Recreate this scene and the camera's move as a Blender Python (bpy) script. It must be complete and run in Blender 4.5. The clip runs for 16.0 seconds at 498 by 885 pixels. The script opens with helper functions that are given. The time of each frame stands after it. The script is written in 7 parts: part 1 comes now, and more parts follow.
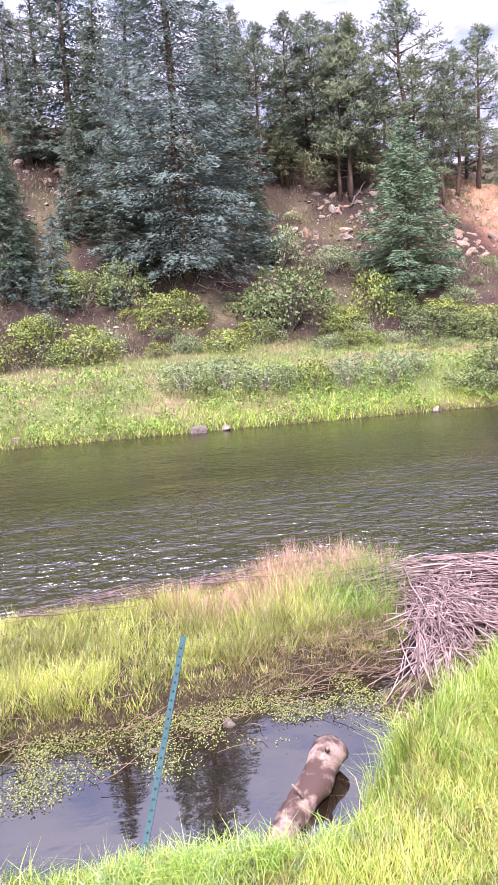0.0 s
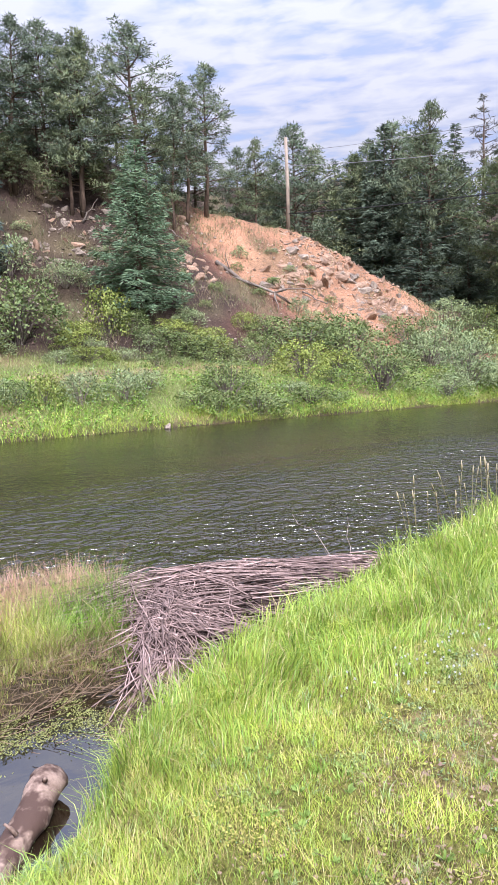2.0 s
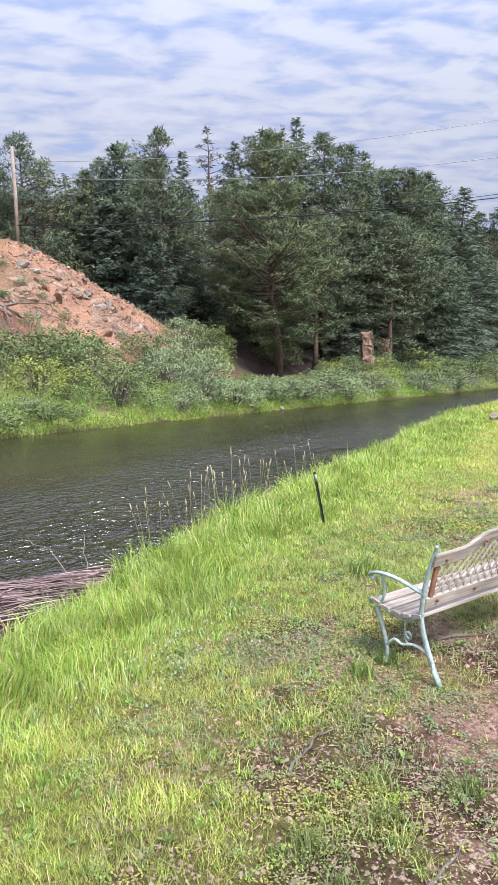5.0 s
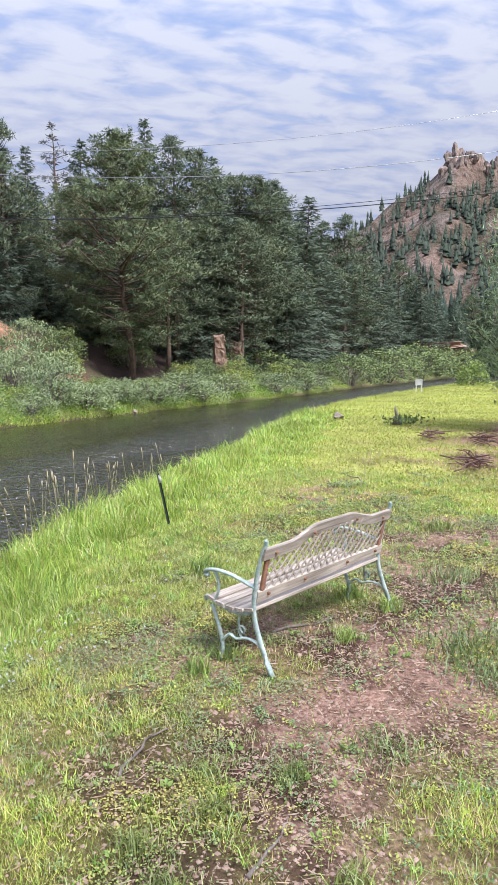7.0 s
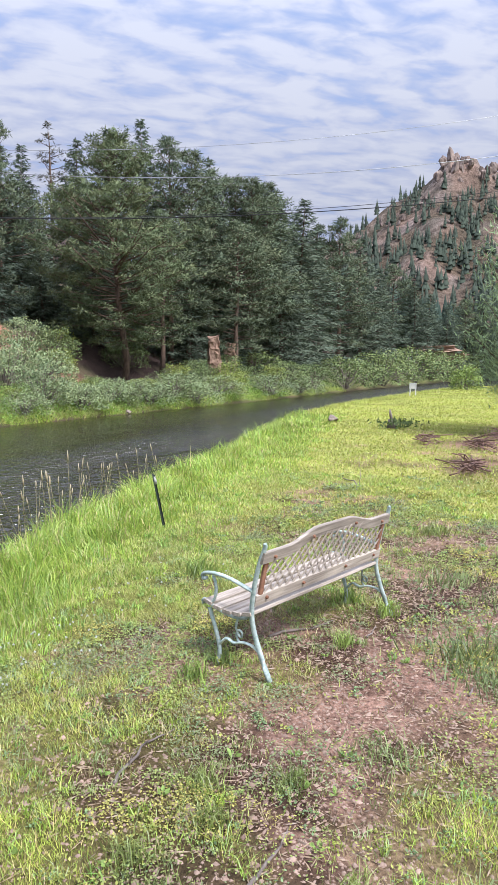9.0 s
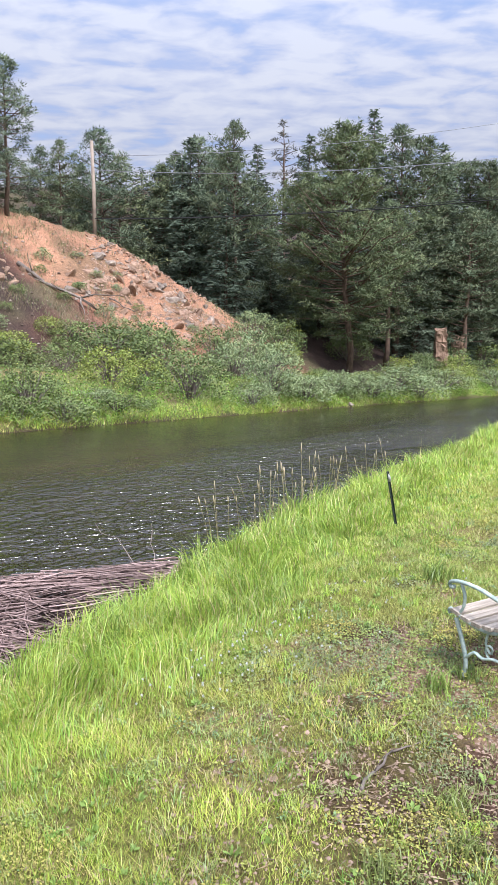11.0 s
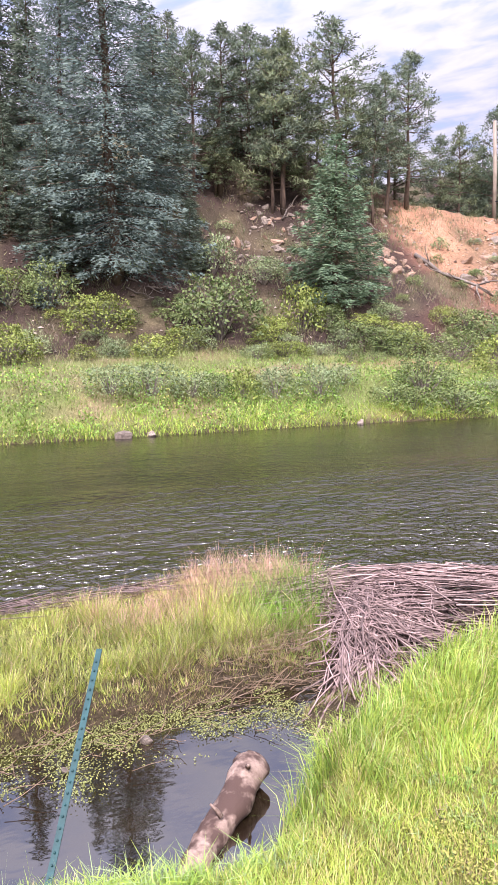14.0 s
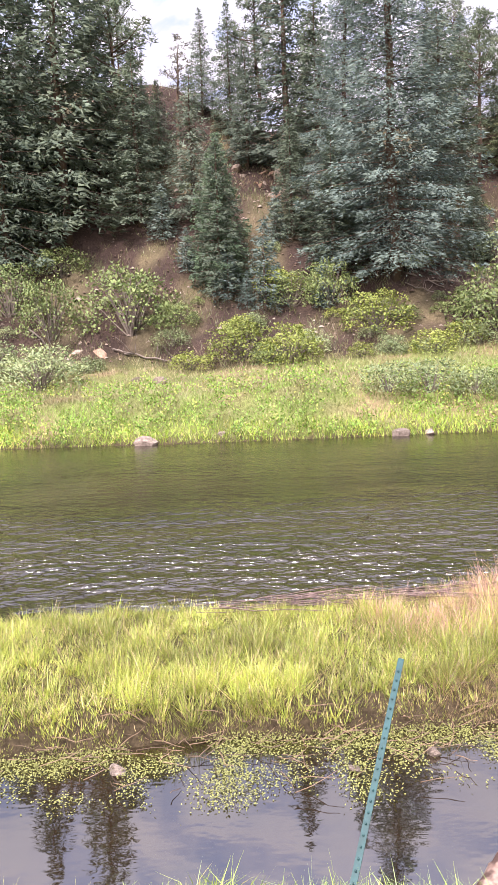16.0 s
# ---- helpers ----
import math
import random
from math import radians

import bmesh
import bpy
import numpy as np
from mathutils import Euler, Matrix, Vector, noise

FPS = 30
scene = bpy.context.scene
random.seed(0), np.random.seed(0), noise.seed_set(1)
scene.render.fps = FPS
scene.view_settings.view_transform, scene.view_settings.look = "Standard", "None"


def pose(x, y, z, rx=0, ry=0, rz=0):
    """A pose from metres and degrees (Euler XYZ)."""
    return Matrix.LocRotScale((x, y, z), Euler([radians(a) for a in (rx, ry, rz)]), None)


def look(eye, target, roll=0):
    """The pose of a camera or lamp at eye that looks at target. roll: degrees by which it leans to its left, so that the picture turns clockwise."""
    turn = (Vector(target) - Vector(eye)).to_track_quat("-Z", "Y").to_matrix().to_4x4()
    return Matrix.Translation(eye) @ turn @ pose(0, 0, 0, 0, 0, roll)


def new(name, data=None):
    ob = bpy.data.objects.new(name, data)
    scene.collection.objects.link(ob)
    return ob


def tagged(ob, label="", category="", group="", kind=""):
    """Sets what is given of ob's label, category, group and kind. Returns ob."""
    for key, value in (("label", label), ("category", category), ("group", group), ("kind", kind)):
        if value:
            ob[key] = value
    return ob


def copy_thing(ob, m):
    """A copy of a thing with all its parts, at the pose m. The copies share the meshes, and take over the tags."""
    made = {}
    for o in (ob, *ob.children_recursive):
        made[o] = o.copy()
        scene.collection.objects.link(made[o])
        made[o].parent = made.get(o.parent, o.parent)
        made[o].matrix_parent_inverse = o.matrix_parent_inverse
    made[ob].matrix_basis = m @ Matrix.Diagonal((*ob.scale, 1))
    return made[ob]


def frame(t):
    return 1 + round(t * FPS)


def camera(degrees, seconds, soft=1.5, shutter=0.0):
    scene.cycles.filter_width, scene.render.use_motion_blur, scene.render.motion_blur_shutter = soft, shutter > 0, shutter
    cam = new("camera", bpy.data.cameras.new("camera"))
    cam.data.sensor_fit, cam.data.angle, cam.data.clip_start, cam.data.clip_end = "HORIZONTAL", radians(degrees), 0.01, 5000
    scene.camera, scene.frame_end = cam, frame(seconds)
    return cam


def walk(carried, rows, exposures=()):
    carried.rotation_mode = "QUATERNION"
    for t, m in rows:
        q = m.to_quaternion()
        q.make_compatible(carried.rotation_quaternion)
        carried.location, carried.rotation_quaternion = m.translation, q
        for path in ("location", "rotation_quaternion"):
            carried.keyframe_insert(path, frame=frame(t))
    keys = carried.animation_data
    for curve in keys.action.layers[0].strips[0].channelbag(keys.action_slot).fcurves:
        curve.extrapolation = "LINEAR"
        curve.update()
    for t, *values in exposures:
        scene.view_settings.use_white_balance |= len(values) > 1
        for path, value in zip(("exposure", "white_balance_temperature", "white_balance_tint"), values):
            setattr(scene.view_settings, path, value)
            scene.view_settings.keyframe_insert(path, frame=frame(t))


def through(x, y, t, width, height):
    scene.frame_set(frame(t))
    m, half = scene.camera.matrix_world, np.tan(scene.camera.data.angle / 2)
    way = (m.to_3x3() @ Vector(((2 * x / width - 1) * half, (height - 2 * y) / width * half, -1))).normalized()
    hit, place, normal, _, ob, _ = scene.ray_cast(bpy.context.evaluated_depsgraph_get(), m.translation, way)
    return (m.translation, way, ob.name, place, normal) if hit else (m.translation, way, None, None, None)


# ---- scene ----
DEGREES = 38.13
cam = camera(DEGREES, 16.0, soft=1.45)
PATH = [
    (0.0, -0.000, 0.000, 2.000, 81.92, 3.26, -16.07),
    (0.5, 0.047, -0.004, 1.987, 82.18, 2.55, -22.17),
    (1.0, 0.086, -0.010, 1.974, 82.39, 2.06, -27.57),
    (1.5, 0.112, -0.018, 1.969, 82.47, 1.47, -32.37),
    (2.0, 0.126, -0.032, 1.970, 82.55, 1.00, -36.65),
    (2.5, 0.125, -0.053, 1.972, 82.63, 0.63, -40.55),
    (3.0, 0.115, -0.074, 1.971, 82.79, 0.45, -43.94),
    (3.5, 0.098, -0.099, 1.955, 83.00, 0.52, -47.30),
    (4.0, 0.097, -0.128, 1.953, 83.25, 0.56, -50.54),
    (4.5, 0.099, -0.160, 1.951, 83.49, 0.58, -53.74),
    (5.0, 0.113, -0.205, 1.944, 83.63, 0.52, -57.05),
    (7.5, 0.205, -0.349, 1.912, 83.84, 0.46, -70.27),
    (8.0, 0.211, -0.347, 1.909, 83.94, 0.30, -71.17),
    (10.5, 0.243, -0.116, 1.930, 83.45, -0.69, -57.44),
    (11.0, 0.209, -0.073, 1.938, 83.19, -0.58, -51.61),
    (11.5, 0.176, -0.037, 1.948, 82.87, -0.48, -45.61),
    (12.0, 0.103, 0.021, 1.936, 82.68, -0.16, -39.76),
    (12.5, 0.066, 0.078, 1.939, 82.53, 0.25, -34.37),
    (13.0, 0.058, 0.121, 1.936, 82.49, 0.46, -29.70),
    (13.5, 0.054, 0.154, 1.935, 82.46, 0.67, -25.61),
    (14.0, 0.038, 0.175, 1.938, 82.45, 0.81, -21.70),
    (14.5, 0.016, 0.190, 1.944, 82.44, 0.99, -17.42),
    (15.0, -0.014, 0.209, 1.954, 82.46, 1.27, -12.48),
    (15.5, -0.051, 0.235, 1.965, 82.56, 1.72, -6.72),
    (16.0, -0.096, 0.272, 1.978, 82.71, 2.32, -0.30),
]
walk(cam, [(t, pose(x, y, z, rx, ry, rz)) for t, x, y, z, rx, ry, rz in PATH], exposures=[(0.0, 1.25, 6050, 33), (1.5, 0.95, 6050, 22), (3.5, 0.68, 5750, 14), (5.0, 0.63, 5900, 15), (8.0, 0.58, 5900, 15), (11.0, 0.63, 5950, 14), (12.5, 0.81, 6150, 16), (14.5, 1.1, 6350, 27), (16.0, 1.3, 6700, 25)])

# ---- sky and sun ----
SUN_EL, SUN_AZ = radians(52), radians(205)      # azimuth clockwise from +y
world = bpy.data.worlds.new("overcast_sky")
scene.world = world
world.use_nodes = True
wt = world.node_tree
wt.nodes.clear()


def wnode(kind, **kw):
    n = wt.nodes.new(kind)
    for k, v in kw.items():
        n.inputs[k].default_value = v
    return n


def wmath(op, a, b=None):
    n = wt.nodes.new("ShaderNodeMath")
    n.operation = op
    for i, v in enumerate((a, b)):
        if v is None:
            continue
        if isinstance(v, (int, float)):
            n.inputs[i].default_value = v
        else:
            wt.links.new(v, n.inputs[i])
    return n.outputs[0]


w_out = wnode("ShaderNodeOutputWorld")
w_bg = wnode("ShaderNodeBackground")
w_sky = wt.nodes.new("ShaderNodeTexSky")
w_sky.sky_type = "NISHITA"
w_sky.sun_disc = False
w_sky.sun_elevation, w_sky.sun_rotation = SUN_EL, SUN_AZ
w_tc = wnode("ShaderNodeTexCoord")
w_sep = wnode("ShaderNodeSeparateXYZ")
wt.links.new(w_tc.outputs["Generated"], w_sep.inputs[0])
w_z = wmath("MAXIMUM", wmath("ADD", w_sep.outputs[2], 0.10), 0.06)
w_px, w_py = wmath("DIVIDE", w_sep.outputs[0], w_z), wmath("DIVIDE", w_sep.outputs[1], w_z)
w_com = wnode("ShaderNodeCombineXYZ")
wt.links.new(w_px, w_com.inputs[0])
wt.links.new(w_py, w_com.inputs[1])
w_along = wmath("ADD", wmath("MULTIPLY", w_px, 0.80), wmath("MULTIPLY", w_py, 0.60))
w_across = wmath("ADD", wmath("MULTIPLY", w_px, -0.60), wmath("MULTIPLY", w_py, 0.80))
w_rows = wnode("ShaderNodeCombineXYZ")       # cloud rows: short along the wind, long across it
wt.links.new(wmath("MULTIPLY", w_along, 2.3), w_rows.inputs[0])
wt.links.new(wmath("MULTIPLY", w_across, 1.35), w_rows.inputs[1])
w_n1 = wnode("ShaderNodeTexNoise", Scale=4.6, Detail=4.0, Roughness=0.5, Distortion=0.3)
wt.links.new(w_rows.outputs[0], w_n1.inputs["Vector"])
w_n2 = wnode("ShaderNodeTexNoise", Scale=0.55, Detail=2.0, Roughness=0.5)
wt.links.new(w_com.outputs[0], w_n2.inputs["Vector"])
w_sum = wmath("ADD", wmath("MULTIPLY", w_n1.outputs["Fac"], 0.62), wmath("MULTIPLY", w_n2.outputs["Fac"], 0.38))
w_ramp = wnode("ShaderNodeValToRGB")
w_ramp.color_ramp.elements[0].position, w_ramp.color_ramp.elements[0].color = 0.31, (0.0, 0.0, 0.0, 1)
w_ramp.color_ramp.elements[1].position, w_ramp.color_ramp.elements[1].color = 0.49, (1, 1, 1, 1)
wt.links.new(w_sum, w_ramp.inputs[0])
w_haze = wnode("ShaderNodeMapRange")
for k, v in (("From Min", 0.12), ("From Max", 0.5), ("To Min", 0.35), ("To Max", 0.0)):
    w_haze.inputs[k].default_value = v
wt.links.new(w_sep.outputs[2], w_haze.inputs["Value"])
w_fac = wmath("MINIMUM", wmath("ADD", wmath("MULTIPLY", w_ramp.outputs[0], 0.85), w_haze.outputs[0]), 1.0)
w_skys = wnode("ShaderNodeMix")
w_skys.data_type = "RGBA"
w_skyv = wt.nodes.new("ShaderNodeVectorMath")
w_skyv.operation = "MULTIPLY"
w_skyv.inputs[1].default_value = (0.13, 0.13, 0.13)
wt.links.new(w_sky.outputs[0], w_skyv.inputs[0])
w_blue = wt.nodes.new("ShaderNodeVectorMath")
w_blue.operation = "ADD"
w_blue.inputs[1].default_value = (0.24, 0.29, 0.42)
wt.links.new(w_skyv.outputs[0], w_blue.inputs[0])
w_cloud = wnode("ShaderNodeValToRGB")
w_cloud.color_ramp.elements[0].position, w_cloud.color_ramp.elements[0].color = 0.34, (0.62, 0.68, 0.87, 1)
w_cloud.color_ramp.elements[1].position, w_cloud.color_ramp.elements[1].color = 0.60, (0.88, 0.90, 0.96, 1)
wt.links.new(w_n1.outputs["Fac"], w_cloud.inputs[0])
wt.links.new(w_fac, w_skys.inputs[0])
wt.links.new(w_blue.outputs[0], w_skys.inputs[6])
wt.links.new(w_cloud.outputs[0], w_skys.inputs[7])
wt.links.new(w_skys.outputs[2], w_bg.inputs[0])
w_lum = wmath("ADD", 0.41, wmath("MULTIPLY", wmath("MULTIPLY", w_sep.outputs[2], w_sep.outputs[2]), 1.3))    # an overcast sky brightens towards the zenith
wt.links.new(wmath("MAXIMUM", w_lum, 0.35), w_bg.inputs[1])
wt.links.new(w_bg.outputs[0], w_out.inputs[0])

sun_data = bpy.data.lights.new("sun", "SUN")
sun_data.energy, sun_data.angle, sun_data.color = 4.0, radians(14), (1.0, 0.97, 0.92)
sun = new("sun", sun_data)
sun.matrix_world = look((0, 0, 60), (-math.sin(SUN_AZ) * math.cos(SUN_EL) * 60, -math.cos(SUN_AZ) * math.cos(SUN_EL) * 60, 60 - 60 * math.sin(SUN_EL)))

# ---- materials ----
def material(name, rough=0.8, metal=0.0, spec=0.3):
    m = bpy.data.materials.new(name)
    m.use_nodes = True
    nt = m.node_tree
    b = nt.nodes["Principled BSDF"]
    b.inputs["Roughness"].default_value, b.inputs["Metallic"].default_value = rough, metal
    b.inputs["Specular IOR Level"].default_value = spec
    return m, nt, b


def noise_node(nt, scale, detail=4.0, rough=0.55, stretch=None, coord="Object"):
    tc = nt.nodes.new("ShaderNodeTexCoord")
    n = nt.nodes.new("ShaderNodeTexNoise")
    n.inputs["Scale"].default_value, n.inputs["Detail"].default_value, n.inputs["Roughness"].default_value = scale, detail, rough
    src = tc.outputs[coord]
    if stretch:
        mp = nt.nodes.new("ShaderNodeMapping")
        mp.inputs["Scale"].default_value = stretch
        nt.links.new(src, mp.inputs[0])
        src = mp.outputs[0]
    nt.links.new(src, n.inputs["Vector"])
    return n.outputs["Fac"]


def ramp(nt, fac, *stops):
    r = nt.nodes.new("ShaderNodeValToRGB")
    while len(r.color_ramp.elements) < len(stops):
        r.color_ramp.elements.new(0.5)
    for e, (p, c) in zip(r.color_ramp.elements, stops):
        e.position, e.color = p, (*c, 1)
    nt.links.new(fac, r.inputs[0])
    return r.outputs[0]


def mix(nt, fac, a, b, how="MIX"):
    n = nt.nodes.new("ShaderNodeMix")
    n.data_type, n.blend_type = "RGBA", how
    for i, v in ((0, fac), (6, a), (7, b)):
        if isinstance(v, (int, float)):
            n.inputs[i].default_value = v
        elif isinstance(v, tuple):
            n.inputs[i].default_value = (*v, 1)
        else:
            nt.links.new(v, n.inputs[i])
    return n.outputs[2]


def bump(nt, b, height, strength=0.4, dist=0.02):
    n = nt.nodes.new("ShaderNodeBump")
    n.inputs["Strength"].default_value, n.inputs["Distance"].default_value = strength, dist
    nt.links.new(height, n.inputs["Height"])
    nt.links.new(n.outputs[0], b.inputs["Normal"])
    return n


def grained(name, dark, light, scale=8, rough=0.85, stretch=None, strength=0.5, dist=0.01, coarse=None, spec=0.25, metal=0.0, vary=0.25):
    """Two-scale mottled surface between two colours, with relief and a shift from piece to piece."""
    m, nt, b = material(name, rough, metal, spec)
    fine = noise_node(nt, scale, 6, 0.65, stretch)
    wide = noise_node(nt, coarse or scale / 6, 3, 0.5)
    c = ramp(nt, fine, (0.3, dark), (0.7, light))
    tone = ramp(nt, wide, (0.3, (.72, .72, .72)), (0.7, (1.12, 1.12, 1.12)))
    c = mix(nt, 1.0, c, tone, "MULTIPLY")
    info = nt.nodes.new("ShaderNodeObjectInfo")
    shade = ramp(nt, info.outputs["Random"], (0, (1 - vary, 1 - vary, 1 - vary)), (1, (1 + vary, 1 + vary, 1 + vary)))
    c = mix(nt, 1.0, c, shade, "MULTIPLY")
    nt.links.new(c, b.inputs["Base Color"])
    bump(nt, b, fine, strength, dist)
    return m


def leafy(name, through=0.35, rough=0.55, gloss=0.06):
    """Leaves and blades: colour from the mesh's own tint, partly let through."""
    m = bpy.data.materials.new(name)
    m.use_nodes = True
    nt = m.node_tree
    nt.nodes.clear()
    out = nt.nodes.new("ShaderNodeOutputMaterial")
    at = nt.nodes.new("ShaderNodeAttribute")
    at.attribute_name = "tint"
    info = nt.nodes.new("ShaderNodeObjectInfo")
    shade = ramp(nt, info.outputs["Random"], (0, (.78, .80, .80)), (1, (1.2, 1.18, 1.15)))
    col = mix(nt, 1.0, at.outputs["Color"], shade, "MULTIPLY")
    d, t, g = nt.nodes.new("ShaderNodeBsdfDiffuse"), nt.nodes.new("ShaderNodeBsdfTranslucent"), nt.nodes.new("ShaderNodeBsdfGlossy")
    g.inputs["Roughness"].default_value = rough
    nt.links.new(col, d.inputs[0])
    nt.links.new(col, t.inputs[0])
    a, b = nt.nodes.new("ShaderNodeMixShader"), nt.nodes.new("ShaderNodeMixShader")
    a.inputs[0].default_value, b.inputs[0].default_value = through, gloss
    nt.links.new(d.outputs[0], a.inputs[1])
    nt.links.new(t.outputs[0], a.inputs[2])
    nt.links.new(a.outputs[0], b.inputs[1])
    nt.links.new(g.outputs[0], b.inputs[2])
    nt.links.new(b.outputs[0], out.inputs[0])
    return m


M_GRASS = leafy("grass_blades", .28, .5, .05)
M_NEEDLE = leafy("conifer_needles", .24, .7, .012)
M_LEAF = leafy("shrub_leaves", .3, .6, .02)
M_BARK = grained("conifer_bark", (.062, .043, .034), (.17, .115, .085), 9, .95, (1, 1, .25), .8, .03)
M_TWIG = grained("grey_twigs", (.12, .095, .08), (.30, .25, .215), 14, .9, (1, 1, .3), .5, .01)
M_PRUNED = grained("reddish_brown_prunings", (.10, .055, .045), (.30, .19, .15), 14, .9, (.3, 1, 1), .5, .01, vary=.4)
M_STICK = grained("weathered_willow_sticks", (.085, .053, .046), (.43, .31, .285), 9, .8, (1, 1, .15), .5, .004, vary=.5)
# darker copy of M_STICK; the shade in the heap's gaps is in its colour
M_SHADE_STICK = grained("shade_dark_sticks", (.035, .022, .019), (.13, .085, .076), 9, .75, (1, 1, .15), .5, .004)
M_ROCK = grained("pinkish_granite", (.13, .10, .085), (.42, .34, .275), 4, .9, None, .8, .06)
M_REDROCK = grained("red_sandy_rock", (.19, .115, .08), (.47, .32, .23), 4, .9, None, .8, .08)
M_CRAG = grained("weathered_crag_granite", (.10, .078, .066), (.33, .255, .215), 1.6, .95, (1, 1, .5), 1.0, .3, vary=.2)
M_PEBBLE = grained("pinkish_pebbles", (.23, .145, .105), (.50, .365, .28), 20, .9, None, .4, .004)
M_POST = grained("green_painted_steel", (.003, .030, .032), (.008, .064, .066), 30, .5, None, .15, .002, spec=.35)
M_POST_DARK = grained("dark_weathered_steel", (.018, .028, .024), (.045, .06, .05), 30, .5, None, .2, .002, spec=.5)
M_WHITE = grained("chalky_white_paint", (.62, .61, .58), (.82, .81, .78), 12, .7, None, .2, .003)
M_SLAT = grained("bleached_wood_slats", (.24, .20, .16), (.56, .485, .405), 12, .8, (.25, 4, 4), .5, .003, vary=.12)
M_IRON = grained("flaking_mint_cast_iron", (.24, .33, .295), (.62, .70, .65), 30, .65, None, .5, .003, spec=.4)
M_RUST = grained("rusty_bare_iron", (.16, .07, .04), (.36, .19, .12), 25, .8, None, .5, .003)
M_LOG, l_nt, l_b = material("stained_weathered_log", .85, 0, .2)
l_f = noise_node(l_nt, 9, 6, .7, (1, 1, .35))
l_c = ramp(l_nt, l_f, (.3, (.13, .08, .062)), (.62, (.36, .26, .21)))
l_s = noise_node(l_nt, 6.5, 3, .6)
l_c = mix(l_nt, ramp(l_nt, l_s, (.44, (0, 0, 0)), (.55, (1, 1, 1))), l_c, (.085, .052, .042))
l_nt.links.new(l_c, l_b.inputs["Base Color"])
bump(l_nt, l_b, l_f, 1.0, .02)
M_POLE = grained("grey_brown_utility_pole", (.20, .155, .125), (.38, .31, .255), 8, .9, (1, 1, .1), .5, .01)
M_WIRE = grained("black_cable", (.012, .012, .013), (.03, .03, .03), 5, .6, None, .0, .001)
M_WIRE_BRIGHT = grained("bare_aluminium_wire", (.35, .36, .38), (.5, .5, .52), 5, .4, None, .0, .001, metal=.8)
M_FLOWER = leafy("clover_petals", .3, .6, .02)

# soil, sod and slope: zone colours come with the mesh, grain and relief from noise
M_GROUND, g_nt, g_b = material("soil_and_sod", .95, 0, .15)
g_at = g_nt.nodes.new("ShaderNodeAttribute")
g_at.attribute_name = "tint"
g_f = noise_node(g_nt, 9.0, 8, .7)
g_w = noise_node(g_nt, .8, 5, .6)
g_p = noise_node(g_nt, 38.0, 3, .6)
g_c = mix(g_nt, 1.0, g_at.outputs["Color"], ramp(g_nt, g_f, (.28, (.55, .52, .5)), (.72, (1.35, 1.35, 1.35))), "MULTIPLY")
g_c = mix(g_nt, 1.0, g_c, ramp(g_nt, g_w, (.3, (.72, .74, .74)), (.7, (1.22, 1.2, 1.18))), "MULTIPLY")
g_c = mix(g_nt, 1.0, g_c, ramp(g_nt, g_p, (.3, (.50, .48, .47)), (.7, (1.48, 1.49, 1.5))), "MULTIPLY")
g_nt.links.new(g_c, g_b.inputs["Base Color"])
bump(g_nt, g_b, g_f, .9, .06)

# the mountain: the same zones, with crags and ledges of several metres
M_MOUNTAIN, k_nt, k_b = material("rocky_mountainside", .95, 0, .15)
k_at = k_nt.nodes.new("ShaderNodeAttribute")
k_at.attribute_name = "tint"
k_f = noise_node(k_nt, .35, 8, .7, (1, 1, .6))
k_c = mix(k_nt, 1.0, k_at.outputs["Color"], ramp(k_nt, k_f, (.34, (.45, .43, .42)), (.66, (1.5, 1.5, 1.5))), "MULTIPLY")
k_c = mix(k_nt, 1.0, k_c, ramp(k_nt, noise_node(k_nt, .06, 4, .6), (.35, (.75, .8, .75)), (.65, (1.2, 1.15, 1.12))), "MULTIPLY")
k_nt.links.new(k_c, k_b.inputs["Base Color"])
bump(k_nt, k_b, k_f, 1.0, 3.5)

# river and pond
M_WATER, r_nt, r_b = material("river_water", .21, 0, 1.0)
r_b.inputs["IOR"].default_value = 1.5
r_w = noise_node(r_nt, .35, 3, .5, (1.0, 2.2, 1))
r_nt.links.new(ramp(r_nt, r_w, (.35, (.014, .011, .005)), (.65, (.028, .021, .010))), r_b.inputs["Base Color"])
r_at = r_nt.nodes.new("ShaderNodeAttribute")
r_at.attribute_name = "riffle"
r_n = noise_node(r_nt, 4.6, 2.2, .5, (.9, 1.15, 1))
r_pow = r_nt.nodes.new("ShaderNodeMath")
r_pow.operation = "POWER"
r_nt.links.new(r_n, r_pow.inputs[0])
r_pow.inputs[1].default_value = 1.5
r_a = r_pow.outputs[0]
r_c = noise_node(r_nt, .8, 1, .5, (.8, 2.2, 1))
r_sum = r_nt.nodes.new("ShaderNodeMath")
r_sum.operation = "MULTIPLY_ADD"
r_nt.links.new(r_c, r_sum.inputs[0])
r_sum.inputs[1].default_value = .5
r_nt.links.new(r_a, r_sum.inputs[2])
r_gust = ramp(r_nt, noise_node(r_nt, .22, 3, .6, (.6, 1.6, 1)), (.36, (.35, .35, .35)), (.62, (1.2, 1.2, 1.2)))
r_amp = r_nt.nodes.new("ShaderNodeMath")
r_amp.operation = "MULTIPLY"
r_nt.links.new(r_at.outputs["Fac"], r_amp.inputs[0])
r_nt.links.new(r_gust, r_amp.inputs[1])
r_mul = r_nt.nodes.new("ShaderNodeMath")
r_mul.operation = "MULTIPLY"
r_nt.links.new(r_sum.outputs[0], r_mul.inputs[0])
r_nt.links.new(r_amp.outputs[0], r_mul.inputs[1])
bump(r_nt, r_b, r_mul.outputs[0], 1.0, .32)

